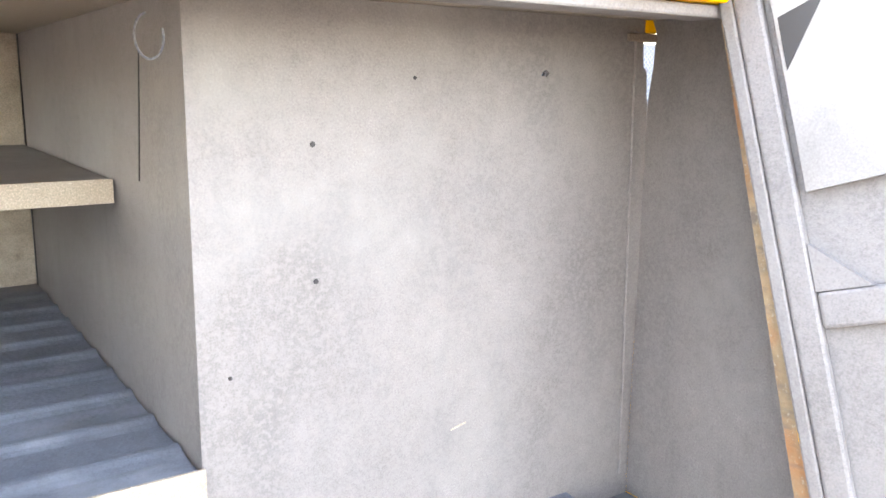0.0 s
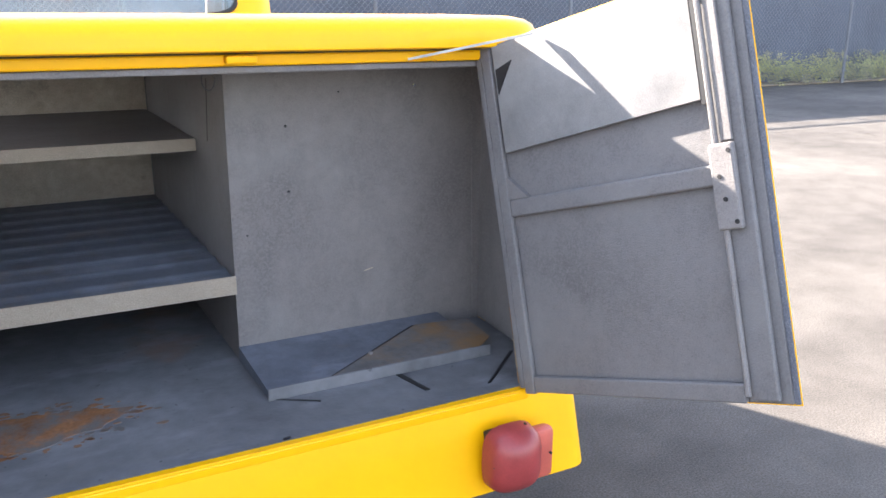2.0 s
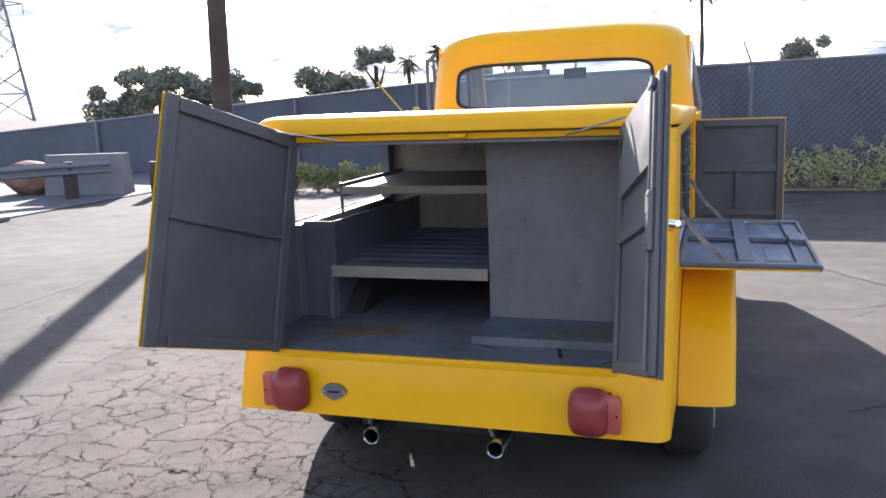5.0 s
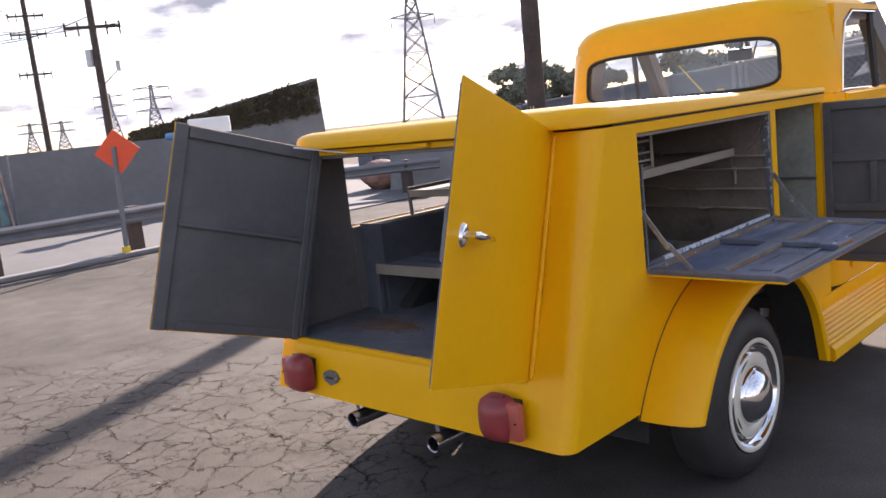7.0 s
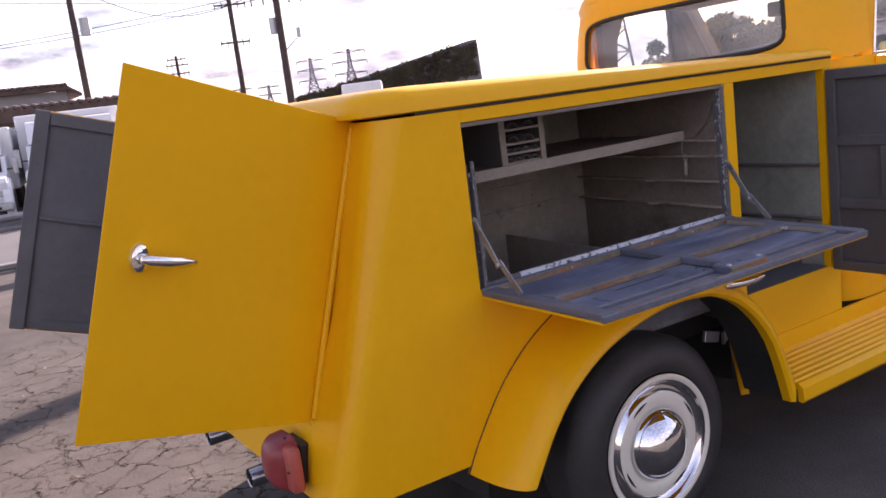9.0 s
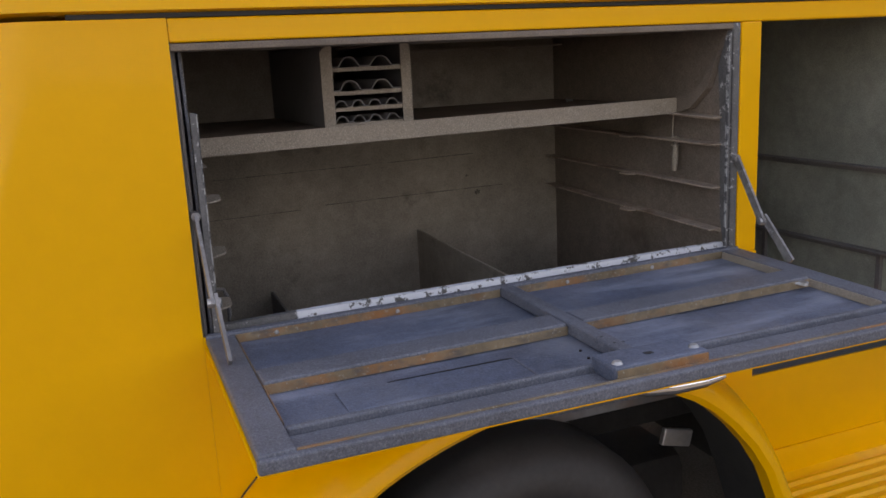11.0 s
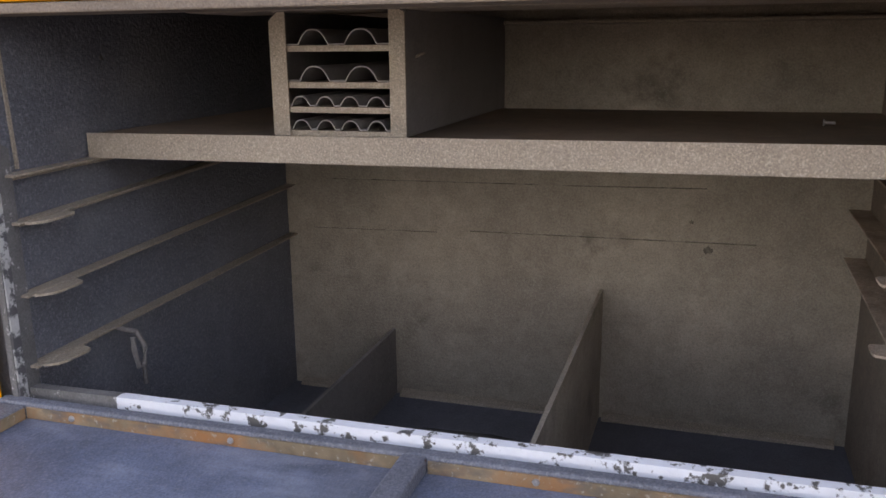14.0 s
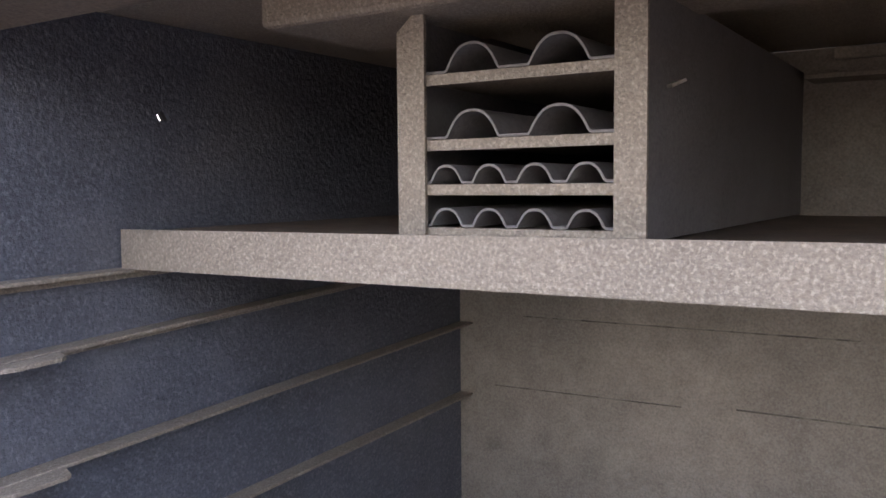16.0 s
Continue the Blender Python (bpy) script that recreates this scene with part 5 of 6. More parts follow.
# ---- the yard ----
def asphalt():
    m = bpy.data.materials.new("cracked_asphalt")
    m.use_nodes = True
    n, l = m.node_tree.nodes, m.node_tree.links
    b = n["Principled BSDF"]
    co = n.new("ShaderNodeTexCoord")

    def nz(scale, detail=5.0, rough=0.6):
        t = n.new("ShaderNodeTexNoise")
        t.inputs["Scale"].default_value, t.inputs["Detail"].default_value, t.inputs["Roughness"].default_value = scale, detail, rough
        l.new(co.outputs["Object"], t.inputs["Vector"])
        return t

    def ramp(src, a, b_, ca, cb):
        r = n.new("ShaderNodeValToRGB")
        r.color_ramp.elements[0].position, r.color_ramp.elements[1].position = a, b_
        r.color_ramp.elements[0].color, r.color_ramp.elements[1].color = (*ca, 1), (*cb, 1)
        l.new(src, r.inputs["Fac"])
        return r.outputs["Color"]

    def mul(a, c, blend='MULTIPLY', fac=1.0):
        x = n.new("ShaderNodeMix")
        x.data_type, x.blend_type = 'RGBA', blend
        x.inputs["Factor"].default_value = fac
        l.new(a, x.inputs["A"])
        l.new(c, x.inputs["B"])
        return x.outputs["Result"]
    base = ramp(nz(0.35, 6).outputs["Fac"], 0.3, 0.72, (0.078, 0.071, 0.064), (0.150, 0.136, 0.120))
    base = mul(base, ramp(nz(3.0, 5).outputs["Fac"], 0.3, 0.7, (0.78, 0.78, 0.78), (1.12, 1.12, 1.12)))
    base = mul(base, ramp(nz(140, 2).outputs["Fac"], 0.3, 0.7, (0.7, 0.7, 0.7), (1.3, 1.3, 1.3)))
    base = mul(base, ramp(nz(0.9, 4).outputs["Fac"], 0.66, 0.74, (1, 1, 1), (0.55, 0.54, 0.53)))
    # alligator cracks in patches, long cracks everywhere
    wob = nz(3.4, 9, 0.78)
    off = n.new("ShaderNodeVectorMath")
    off.operation = 'MULTIPLY_ADD'
    off.inputs[1].default_value = (0.30, 0.30, 0.0)
    l.new(wob.outputs["Color"], off.inputs[0])
    l.new(co.outputs["Object"], off.inputs[2])

    def cracks(scale, width):
        v = n.new("ShaderNodeTexVoronoi")
        v.voronoi_dimensions, v.feature = '2D', 'DISTANCE_TO_EDGE'
        v.inputs["Scale"].default_value = scale
        l.new(off.outputs[0], v.inputs["Vector"])
        un = n.new("ShaderNodeMath")
        un.operation = 'MULTIPLY_ADD'
        un.inputs[1].default_value = width * 2.6
        l.new(nz(scale * 0.9, 4, 0.7).outputs["Fac"], un.inputs[0])
        l.new(v.outputs["Distance"], un.inputs[2])
        return ramp(un.outputs[0], width * 1.5, width * 1.62, (1, 1, 1), (0, 0, 0))
    # the broken-up stretch behind the truck
    dist = n.new("ShaderNodeVectorMath")
    dist.operation = 'DISTANCE'
    dist.inputs[1].default_value = (-1.7, -0.7, 0.0)
    l.new(co.outputs["Object"], dist.inputs[0])
    rag = n.new("ShaderNodeMath")
    rag.operation = 'MULTIPLY_ADD'
    rag.inputs[1].default_value = -3.9
    l.new(nz(0.9, 5).outputs["Fac"], rag.inputs[0])
    l.new(dist.outputs["Value"], rag.inputs[2])
    worn = ramp(rag.outputs[0], 0.0, 0.5, (1, 1, 1), (0, 0, 0))
    fine = mul(cracks(11.0, 0.046), ramp(nz(1.6, 4).outputs["Fac"], 0.46, 0.56, (0, 0, 0), (1, 1, 1)))
    small = mul(mul(cracks(5.0, 0.042), fine, 'LIGHTEN'), worn)
    big = mul(cracks(0.22, 0.004), ramp(nz(0.15, 3).outputs["Fac"], 0.45, 0.6, (0, 0, 0), (0.8, 0.8, 0.8)))
    mid = mul(cracks(2.3, 0.022), ramp(nz(0.26, 3).outputs["Fac"], 0.58, 0.66, (0, 0, 0), (0.7, 0.7, 0.7)))
    allc = mul(mul(small, big, 'LIGHTEN'), mid, 'LIGHTEN')
    dark = n.new("ShaderNodeMix")
    dark.data_type = 'RGBA'
    l.new(allc, dark.inputs["Factor"])
    l.new(base, dark.inputs["A"])
    dark.inputs["B"].default_value = (0.016, 0.014, 0.012, 1)
    l.new(dark.outputs["Result"], b.inputs["Base Color"])
    b.inputs["Roughness"].default_value = 0.93
    l.new(ramp(allc, 0.0, 0.7, (0.09, 0.09, 0.09), (0, 0, 0)), b.inputs["Specular IOR Level"])
    h = mul(ramp(allc, 0.0, 1.0, (1, 1, 1), (0, 0, 0)), ramp(nz(140, 2).outputs["Fac"], 0.2, 0.8, (0.8, 0.8, 0.8), (1, 1, 1)))
    bp = n.new("ShaderNodeBump")
    bp.inputs["Strength"].default_value, bp.inputs["Distance"].default_value = 0.7, 0.010
    l.new(h, bp.inputs["Height"])
    l.new(bp.outputs["Normal"], b.inputs["Normal"])
    return m


ASPHALT = asphalt()
CONC = mat("weathered_concrete", (0.20, 0.198, 0.197), 0.85, var=0.12, scale=0.7, bump=0.3, bscale=20, dirt=(0.145, 0.142, 0.14), dscale=0.5, damt=(0.5, 0.8))
GALV = mat("galvanised_steel", (0.185, 0.193, 0.205), 0.6, 0.3, var=0.12, scale=4)
SCREEN = mat("slate_windscreen_fabric", (0.105, 0.115, 0.14), 0.9, var=0.14, scale=0.8, bump=0.3, bscale=60)
WIRE = mat("chain_link_wire", (0.235, 0.245, 0.26), 0.6, 0.4)
WOOD = mat("dark_pole_timber", (0.075, 0.055, 0.045), 0.9, var=0.25, scale=3, bump=0.4, bscale=30)
LEAF = mat("weed_leaf", (0.42, 0.41, 0.15), 0.7, var=0.35, scale=3)
# leaf colour paled and greyed to imitate haze over the far trees
LEAFD = mat("haze_paled_leaf", (0.17, 0.18, 0.13), 0.75, var=0.35, scale=0.6)
IVY = mat("dry_ivy", (0.075, 0.060, 0.034), 0.85, var=0.45, scale=1.2)
ORANGE = mat("orange_sign_face", (0.85, 0.10, 0.03), 0.55, var=0.05, scale=4)
WHITE = mat("white_paint", (0.78, 0.78, 0.76), 0.5, var=0.05, scale=1.5)
ROOFT = mat("brown_roof_tile", (0.10, 0.065, 0.05), 0.85, var=0.25, scale=3)
STUCCO = mat("grey_stucco", (0.33, 0.33, 0.33), 0.9, var=0.1, scale=1)
BLUEP = mat("faded_blue_paint", (0.10, 0.26, 0.46), 0.6, var=0.1, scale=2)
DARKG = mat("dark_tinted_glass", (0.02, 0.025, 0.03), 0.1)
YGUARD = mat("yellow_plastic", (0.75, 0.50, 0.03), 0.5)
ROADM = mat("grey_road", (0.10, 0.10, 0.10), 0.85, var=0.15, scale=0.6, bump=0.3, bscale=60)
SOIL = mat("dry_soil", (0.24, 0.19, 0.13), 0.95, var=0.3, scale=2, bump=0.4)


def sheet(name, x0, x1, y0, y1, z, material, label, category, kind="structure"):
    bm = B()
    bm.faces.new([bm.verts.new(p) for p in ((x0, y0, z), (x1, y0, z), (x1, y1, z), (x0, y1, z))])
    return tagged(link(name, bm, material), label, category, kind=kind)


sheet("ground", -900, 900, -900, 900, 0.0, ASPHALT, "cracked grey asphalt yard reaching to the horizon", "ground")

# long open joints and sealed cracks in the asphalt
TAR = mat("tar_filled_crack", (0.018, 0.017, 0.017), 0.8, var=0.2, scale=6)
random.seed(31)
for pts, w in (([(-1.2, 12.6), (2.158, 10.008), (2.994, 8.103), (3.599, 6.697), (5.2, 3.2)], 0.022), ([(0.9, 6.4), (1.502, 5.118), (2.091, 4.162), (2.495, 3.324), (3.3, 1.4)], 0.028),
               ([(-8.6, 6.7), (-6.386, 6.54), (-5.532, 6.483), (-4.641, 6.307), (-1.0, 5.9), (1.0, 6.2)], 0.045), ([(-4.3, 1.2), (-4.48, 4.279), (-4.522, 5.13), (-4.574, 6.189)], 0.03), ([(1.2, 3.35), (1.677, 3.493), (2.379, 3.846), (2.810, 3.972), (3.083, 4.108), (4.4, 4.6)], 0.013),
               ([(1.45, 1.52), (1.610, 1.662), (1.724, 1.705), (1.878, 1.812), (2.114, 1.923), (2.282, 2.000), (2.467, 2.206), (2.619, 2.293), (3.3, 2.55)], 0.010), ([(2.28, 1.62), (2.36, 1.80), (2.47, 1.86), (2.60, 1.95)], 0.009)):
    left, right = [], []
    for (xa, ya), (xb, yb) in zip(pts, pts[1:]):
        L = math.hypot(xb - xa, yb - ya)
        nx, ny = -(yb - ya) / L, (xb - xa) / L
        k = max(3, int(L / 0.12))
        for i in range(k):
            f = i / k
            o = random.uniform(-0.018, 0.018)
            h = w * random.uniform(0.15, 0.55)
            x, y = xa + (xb - xa) * f + nx * o, ya + (yb - ya) * f + ny * o
            left.append((x + nx * h, y + ny * h, 0.004))
            right.append((x - nx * h, y - ny * h, 0.004))
    bm = B()
    grid(bm, [left, right])
    tagged(link("pavement_crack", bm, TAR), "long dark crack running through the asphalt", "crack", kind="structure")
# worn-off marks and scattered grit on the asphalt
WORNP = mat("worn_white_marking", (0.19, 0.183, 0.172), 0.9, var=0.3, scale=14)
GRIT = mat("dead_leaf_grit", (0.30, 0.24, 0.16), 0.95, var=0.4, scale=40)


def blots(name, material, count, place, size, label, category):
    """Ragged flat flecks scattered over the ground."""
    bm = B()
    for _ in range(count):
        x, y = place()
        r0 = random.uniform(*size)
        turn, thin_k = random.uniform(0, 3.14), random.uniform(0.25, 0.7)
        pts = []
        for k in range(9):
            a = 2 * math.pi * k / 9
            r = r0 * random.uniform(0.55, 1.2)
            px, py = r * math.cos(a), r * math.sin(a) * thin_k
            pts.append((x + px * math.cos(turn) - py * math.sin(turn), y + px * math.sin(turn) + py * math.cos(turn)))
        prism(bm, pts, 0.0006, 0.0042, "z")
    tagged(link(name, bm, material), label, category, kind="stuff")


blots("worn_marking", WORNP, 90, lambda: (random.gauss(2.22, 0.12), random.gauss(2.53, 0.045)), (0.004, 0.022), "worn white paint left on the asphalt", "marking")
blots("worn_marking", WORNP, 60, lambda: (2.0 + 0.22 * random.random(), 2.62 - 0.2 * random.random()), (0.003, 0.012), "worn white paint left on the asphalt", "marking")
blots("leaf_litter", GRIT, 90, lambda: (random.uniform(-4.0, -0.6), random.uniform(-1.5, 3.5)), (0.004, 0.014), "dry leaf bits scattered on the asphalt", "litter")
# fence along the back of the yard
FY = 10.35


def ftop(x):
    return 1.80 + 0.0155 * (x - 1)


def fy(x):
    return FY


fence = tagged(new("fence"), "chain-link fence with slate windscreen fabric", "fence", kind="structure")
xs = [-3.35] + [4.76 + 3.5 * k for k in range(-2, 9)]
FA, FB = xs[0], xs[-1]
bm = B()
grid(bm, [[(x, fy(x) + (0.50 if x > 1 else 0.05) + (0.04 * math.sin(x * 3.1) + 0.025 * math.sin(x * 7.7)) * q, ftop(x) * f + (0.03 if f > 0.9 else 0.0)) for x in np.arange(FA, FB, 0.2)] for f, q in ((0.01, 1.0), (0.3, 0.9), (0.6, 0.6), (1.0, 0.1))])
part("windscreen", bm, SCREEN, fence, "slate grey windscreen fabric", True, 0.006)
for x in xs:
    bm = B()
    tube(bm, [(x, fy(x), -0.05), (x, fy(x), ftop(x) + 0.02)], 0.032, 10)
    tube(bm, [(x, fy(x), ftop(x)), (x - 0.11, fy(x) - 0.10, ftop(x) + 0.30)], 0.014, 6)
    part("fence_post", bm, GALV, fence)
bm = B()
tube(bm, [(x, fy(x) - 0.02, ftop(x)) for x in xs], 0.024, 8)
part("top_rail", bm, GALV, fence)
for k, dz in enumerate((0.10, 0.18, 0.27)):
    bm = B()
    tube(bm, [(x - 0.035 * (k + 1), fy(x) - 0.033 * (k + 1), ftop(x) + dz) for x in xs], 0.0035, 4)
    part("barbed_wire", bm, WIRE, fence)
verts, faces = [], []


def thin(p, q, w=0.0035):
    i = len(verts)
    p, q = Vector(p), Vector(q)
    d = (q - p).normalized()
    u = d.cross(Vector((0, 1, 0))).normalized() * w
    v = Vector((0, w, 0))
    for a in (p, q):
        verts.extend([a + u, a - u * 0.5 + v, a - u * 0.5 - v])
    for k in range(3):
        faces.append((i + k, i + (k + 1) % 3, i + 3 + (k + 1) % 3, i + 3 + k))


x = FA
while x < FB - 2:
    hgt = ftop(x + 1) - 0.06
    thin((x, fy(x) - 0.03, 0.04), (x + hgt, fy(x + hgt) - 0.03, 0.04 + hgt))
    thin((x + hgt, fy(x + hgt) - 0.035, 0.04), (x, fy(x) - 0.035, 0.04 + hgt))
    x += 0.095
me = bpy.data.meshes.new("chain_link")
me.from_pydata(verts, [], faces)
me.materials.append(WIRE)
cl_ob = new("chain_link", me)
cl_ob.parent = fence
cl_ob["kind"] = "stuff"
# the run beyond the timber pole stands further back and falls away with the land
far_fence = tagged(new("fence"), "sagging line of slate windscreen fence beyond the pole", "fence", kind="structure")
LY = 15.0


def ltop(x):
    return 1.65 + 0.065 * (x + 8.2)


bm = B()
grid(bm, [[(x, LY + 0.05 + 0.05 * math.sin(x * 2.3) * q, ltop(x) * f) for x in np.arange(-18.0, -2.4, 0.25)] for f, q in ((0.0, 1.0), (0.4, 0.8), (0.75, 0.4), (1.0, 0.1))])
part("windscreen", bm, SCREEN, far_fence, "slate grey windscreen fabric", True, 0.006)
for x in (-17.2, -13.9, -11.3, -8.35, -5.4, -2.6):
    bm = B()
    tube(bm, [(x, LY - 0.05, -0.05), (x, LY - 0.05, ltop(x) + 0.03)], 0.04, 10)
    part("fence_post", bm, GALV, far_fence)
bm = B()
tube(bm, [(x, LY - 0.04, ltop(x)) for x in np.arange(-18.0, -2.3, 1.5)], 0.026, 8)
part("top_rail", bm, GALV, far_fence)


def leaves(name, spots, size, count, material, label, category, kind="stuff", squash=1.0, parent=None):
    """A crown or clump of many small leaves: spots are (centre, radius)."""
    vs_, fs_ = [], []
    rng = random.Random(len(spots) * 7 + count)
    for c, r in spots:
        for _ in range(count):
            d = Vector((rng.gauss(0, 1), rng.gauss(0, 1), rng.gauss(0, 1)))
            d = d.normalized() * r * (rng.random() ** 0.45)
            d.z *= squash
            p = Vector(c) + d
            u = Vector((rng.gauss(0, 1), rng.gauss(0, 1), rng.gauss(0, 1))).normalized()
            w = u.orthogonal().normalized()
            s_ = size * (0.6 + 0.8 * rng.random())
            i = len(vs_)
            vs_.extend([p - u * s_, p + w * s_ * 0.45, p + u * s_, p - w * s_ * 0.45])
            fs_.append((i, i + 1, i + 2, i + 3))
    me_ = bpy.data.meshes.new(name)
    me_.from_pydata(vs_, [], fs_)
    me_.materials.append(material)
    ob = new(name, me_)
    if parent:
        ob.parent = parent
    return tagged(ob, label, category, kind=kind)


rng = random.Random(4)
LEAF2 = mat("dry_weed_leaf", (0.36, 0.33, 0.17), 0.8, var=0.35, scale=3)
spots = [((x + rng.uniform(-0.2, 0.2), FY + 0.20 + rng.uniform(-0.12, 0.2), rng.uniform(0.12, 0.46)), rng.uniform(0.14, 0.26)) for x in np.arange(1.6, 22, 0.07)]
leaves("weeds", spots, 0.026, 110, LEAF, "yellow-green weeds along the fence foot", "weeds")
spots = [((x + rng.uniform(-0.2, 0.2), FY + 0.15 + rng.uniform(-0.12, 0.2), rng.uniform(0.06, 0.26)), rng.uniform(0.10, 0.16)) for x in np.arange(1.6, 22, 0.10)]
spots += [((x + rng.uniform(-0.3, 0.3), FY + 0.25, rng.uniform(0.5, 0.7)), rng.uniform(0.06, 0.13)) for x in np.arange(1.8, 22, 0.45)]
leaves("dry_weeds", spots, 0.022, 70, LEAF2, "dry straw-coloured weeds at the fence foot", "weeds")
spots = [((x + rng.uniform(-0.12, 0.12), 10.72 + rng.uniform(-0.1, 0.15), rng.uniform(0.05, 0.36)), rng.uniform(0.08, 0.16)) for x in (-8.6, -8.45, -7.3, -7.22, -7.12, -7.05, -6.95, -6.9, -6.85, -6.2, -6.0, -5.2, -4.6, -4.5)]
leaves("weeds", spots, 0.024, 120, LEAF2, "dry scrubby weeds beside the timber pole", "weeds")
LEAF3 = mat("shrub_leaf", (0.16, 0.18, 0.075), 0.75, var=0.4, scale=3)
spots = [((x + rng.uniform(-0.1, 0.1), 10.62 + rng.uniform(-0.12, 0.12), rng.uniform(0.08, 0.40)), rng.uniform(0.09, 0.17)) for x in np.arange(-7.1, -2.9, 0.05)]
leaves("shrub", spots, 0.030, 120, LEAF3, "low dark green shrubs along the fence", "shrub")
bm = B()
box(bm, 1.2, 22.5, FY + 0.02, FY + 0.48, 0.0, 0.035, 0.015)
tagged(link("planting_strip", bm, SOIL), "strip of dry soil along the fence", "soil", kind="structure")


def tree(x, y, h, crown_r, seed, squash=0.8, dense=1):
    t = tagged(new("tree"), "dark leafy tree beyond the fence", "tree", "trees beyond the fence")
    t.location = (x, y, 0)
    bm = B()
    tube(bm, [(0, 0, 0), (0.1, 0, h * 0.4), (0, 0.1, h * 0.75)], [0.28, 0.2, 0.08], 8)
    for a in range(4):
        tube(bm, [(0.08, 0, h * (0.4 + 0.06 * a)), (math.cos(a * 1.7) * crown_r * 0.6, math.sin(a * 1.7) * crown_r * 0.6, h * 0.75)], [0.1, 0.03], 6)
    part("trunk", bm, WOOD, t)
    r_ = random.Random(seed)
    sp = [((r_.uniform(-1, 1) * crown_r * 0.75, r_.uniform(-1, 1) * crown_r * 0.75, h - crown_r * squash + r_.uniform(-1, 1) * crown_r * squash * 0.6), crown_r * r_.uniform(0.25, 0.5)) for _ in range(12 * dense)]
    c = leaves("crown", sp, crown_r * 0.075 / dense ** 0.5, 300 * dense, LEAFD, "", "", "", 0.85, t)
    return t


def palm(x, y, h, seed, r=1.5):
    t = tagged(new("palm_tree"), "tall thin palm tree beyond the fence", "palm tree", "palms beyond the fence")
    t.location = (x, y, 0)
    bm = B()
    tube(bm, [(0, 0, 0), (0.1, 0, h * 0.5), (0, 0, h)], [0.2, 0.15, 0.12], 8)
    part("trunk", bm, WOOD, t)
    r_ = random.Random(seed)
    bm = B()
    for k in range(26):
        a, e = r_.uniform(0, 6.28), r_.uniform(-0.7, 1.2)
        u = Vector((math.cos(a), math.sin(a), 0))
        side = Vector((-math.sin(a), math.cos(a), 0))
        rows = []
        for q in range(6):
            f_ = q / 5
            p = Vector((0, 0, h)) + u * r * f_ * math.cos(e * (1 - f_ * 0.3)) + Vector((0, 0, r * (f_ * math.sin(e) - 0.55 * f_ * f_)))
            w_ = 0.16 * math.sin(math.pi * min(0.98, f_ * 0.9 + 0.08)) * r
            rows.append([p - side * w_ + Vector((0, 0, -w_ * 0.6)), p, p + side * w_ + Vector((0, 0, -w_ * 0.6))])
        grid(bm, rows)
    part("crown", bm, LEAFD, t)
    return t
for x, y, h, r, sd_ in ((-26, 34, 3.9, 1.6, 1), (-24.3, 35, 3.2, 1.4, 2), (-18.7, 38.2, 3.6, 1.8, 3), (-17.6, 38.8, 3.4, 1.5, 9), (-16.4, 39.2, 4.5, 1.0, 4), (-12.0, 40.7, 3.5, 1.6, 5),
                        (18.9, 21.3, 3.3, 0.7, 11), (4.9, 47.3, 4.3, 1.3, 7), (-30.1, 36.3, 3.1, 1.7, 8), (-23.6, 36.0, 3.6, 1.7, 10), (-28.0, 38.0, 3.6, 0.8, 12)):
    tree(x, y, h, r, sd_)
tree(17.3, 22.4, 5.4, 1.9, 6, 1.1, 4)
for x, y, h, sd_, r in ((-14.8, 39.8, 3.6, 1, 0.8), (-14.9, 45.5, 4.3, 2, 1.0), (-9.0, 46.9, 4.1, 3, 0.9), (-10.6, 46.6, 3.7, 4, 0.8), (-0.55, 57.5, 8.4, 5, 1.3)):
    palm(x, y, h, sd_, r)
# low roofs behind the fence
for x, y, w, z in ((26.3, 51.6, 1.0, 3.45), (27.5, 51.0, 0.6, 3.75), (28.5, 50.4, 0.65, 3.9), (29.8, 49.7, 1.0, 3.45)):
    hs = tagged(new("house"), "low house with a brown tiled roof beyond the fence", "house", "far houses")
    hs.location = (x, y, 0)
    bm = B()
    box(bm, -w, w, 0, 4, 0, z)
    part("wall", bm, STUCCO, hs)
    bm = B()
    prism(bm, [(-w - 0.2, z + 0.002), (w + 0.2, z + 0.002), (0.2, z + 0.5), (-0.2, z + 0.5)], -0.2, 4.2, "y")
    part("roof", bm, ROOFT, hs)

# big timber pole beyond the fence and its guy guard
bm = B()
tube(bm, [(-7.57, 10.69, -0.1), (-7.50, 10.69, 2.3), (-7.42, 10.69, 6), (-7.3, 10.69, 13)], [0.185, 0.165, 0.15, 0.12], 14)
pole = tagged(link("utility_pole", bm, WOOD), "thick dark timber utility pole with pale painted marks", "utility pole")
PALE = mat("pale_marks", (0.6, 0.58, 0.55), 0.8, var=0.2, scale=20)
for z, a in ((1.36, 0.3), (1.06, -0.5), (0.76, 0.6)):
    for k in (-0.035, 0.03):
        bm = B()
        bar(bm, (-7.505 + k, 10.512, z - 0.06), (-7.505 + k + 0.05 * a, 10.512, z + 0.06), 0.016, 0.006)
        part("painted_mark", bm, PALE, pole)
bm = B()
tube(bm, [(-4.35, 10.2, 1.79), (-3.45, 10.2, 0.742), (-2.87, 10.2, 0.0)], 0.013, 8)
tagged(link("guy_guard", bm, YGUARD), "yellow plastic guy wire guard", "guy guard")
bm = B()
tube(bm, [(-3.72, 10.25, 0), (-3.72, 10.25, 1.35), (-3.72, 10.25, 1.38)], [0.06, 0.06, 0.035], 12)
tagged(link("bollard", bm, YGUARD), "yellow painted bollard before the fence", "bollard")
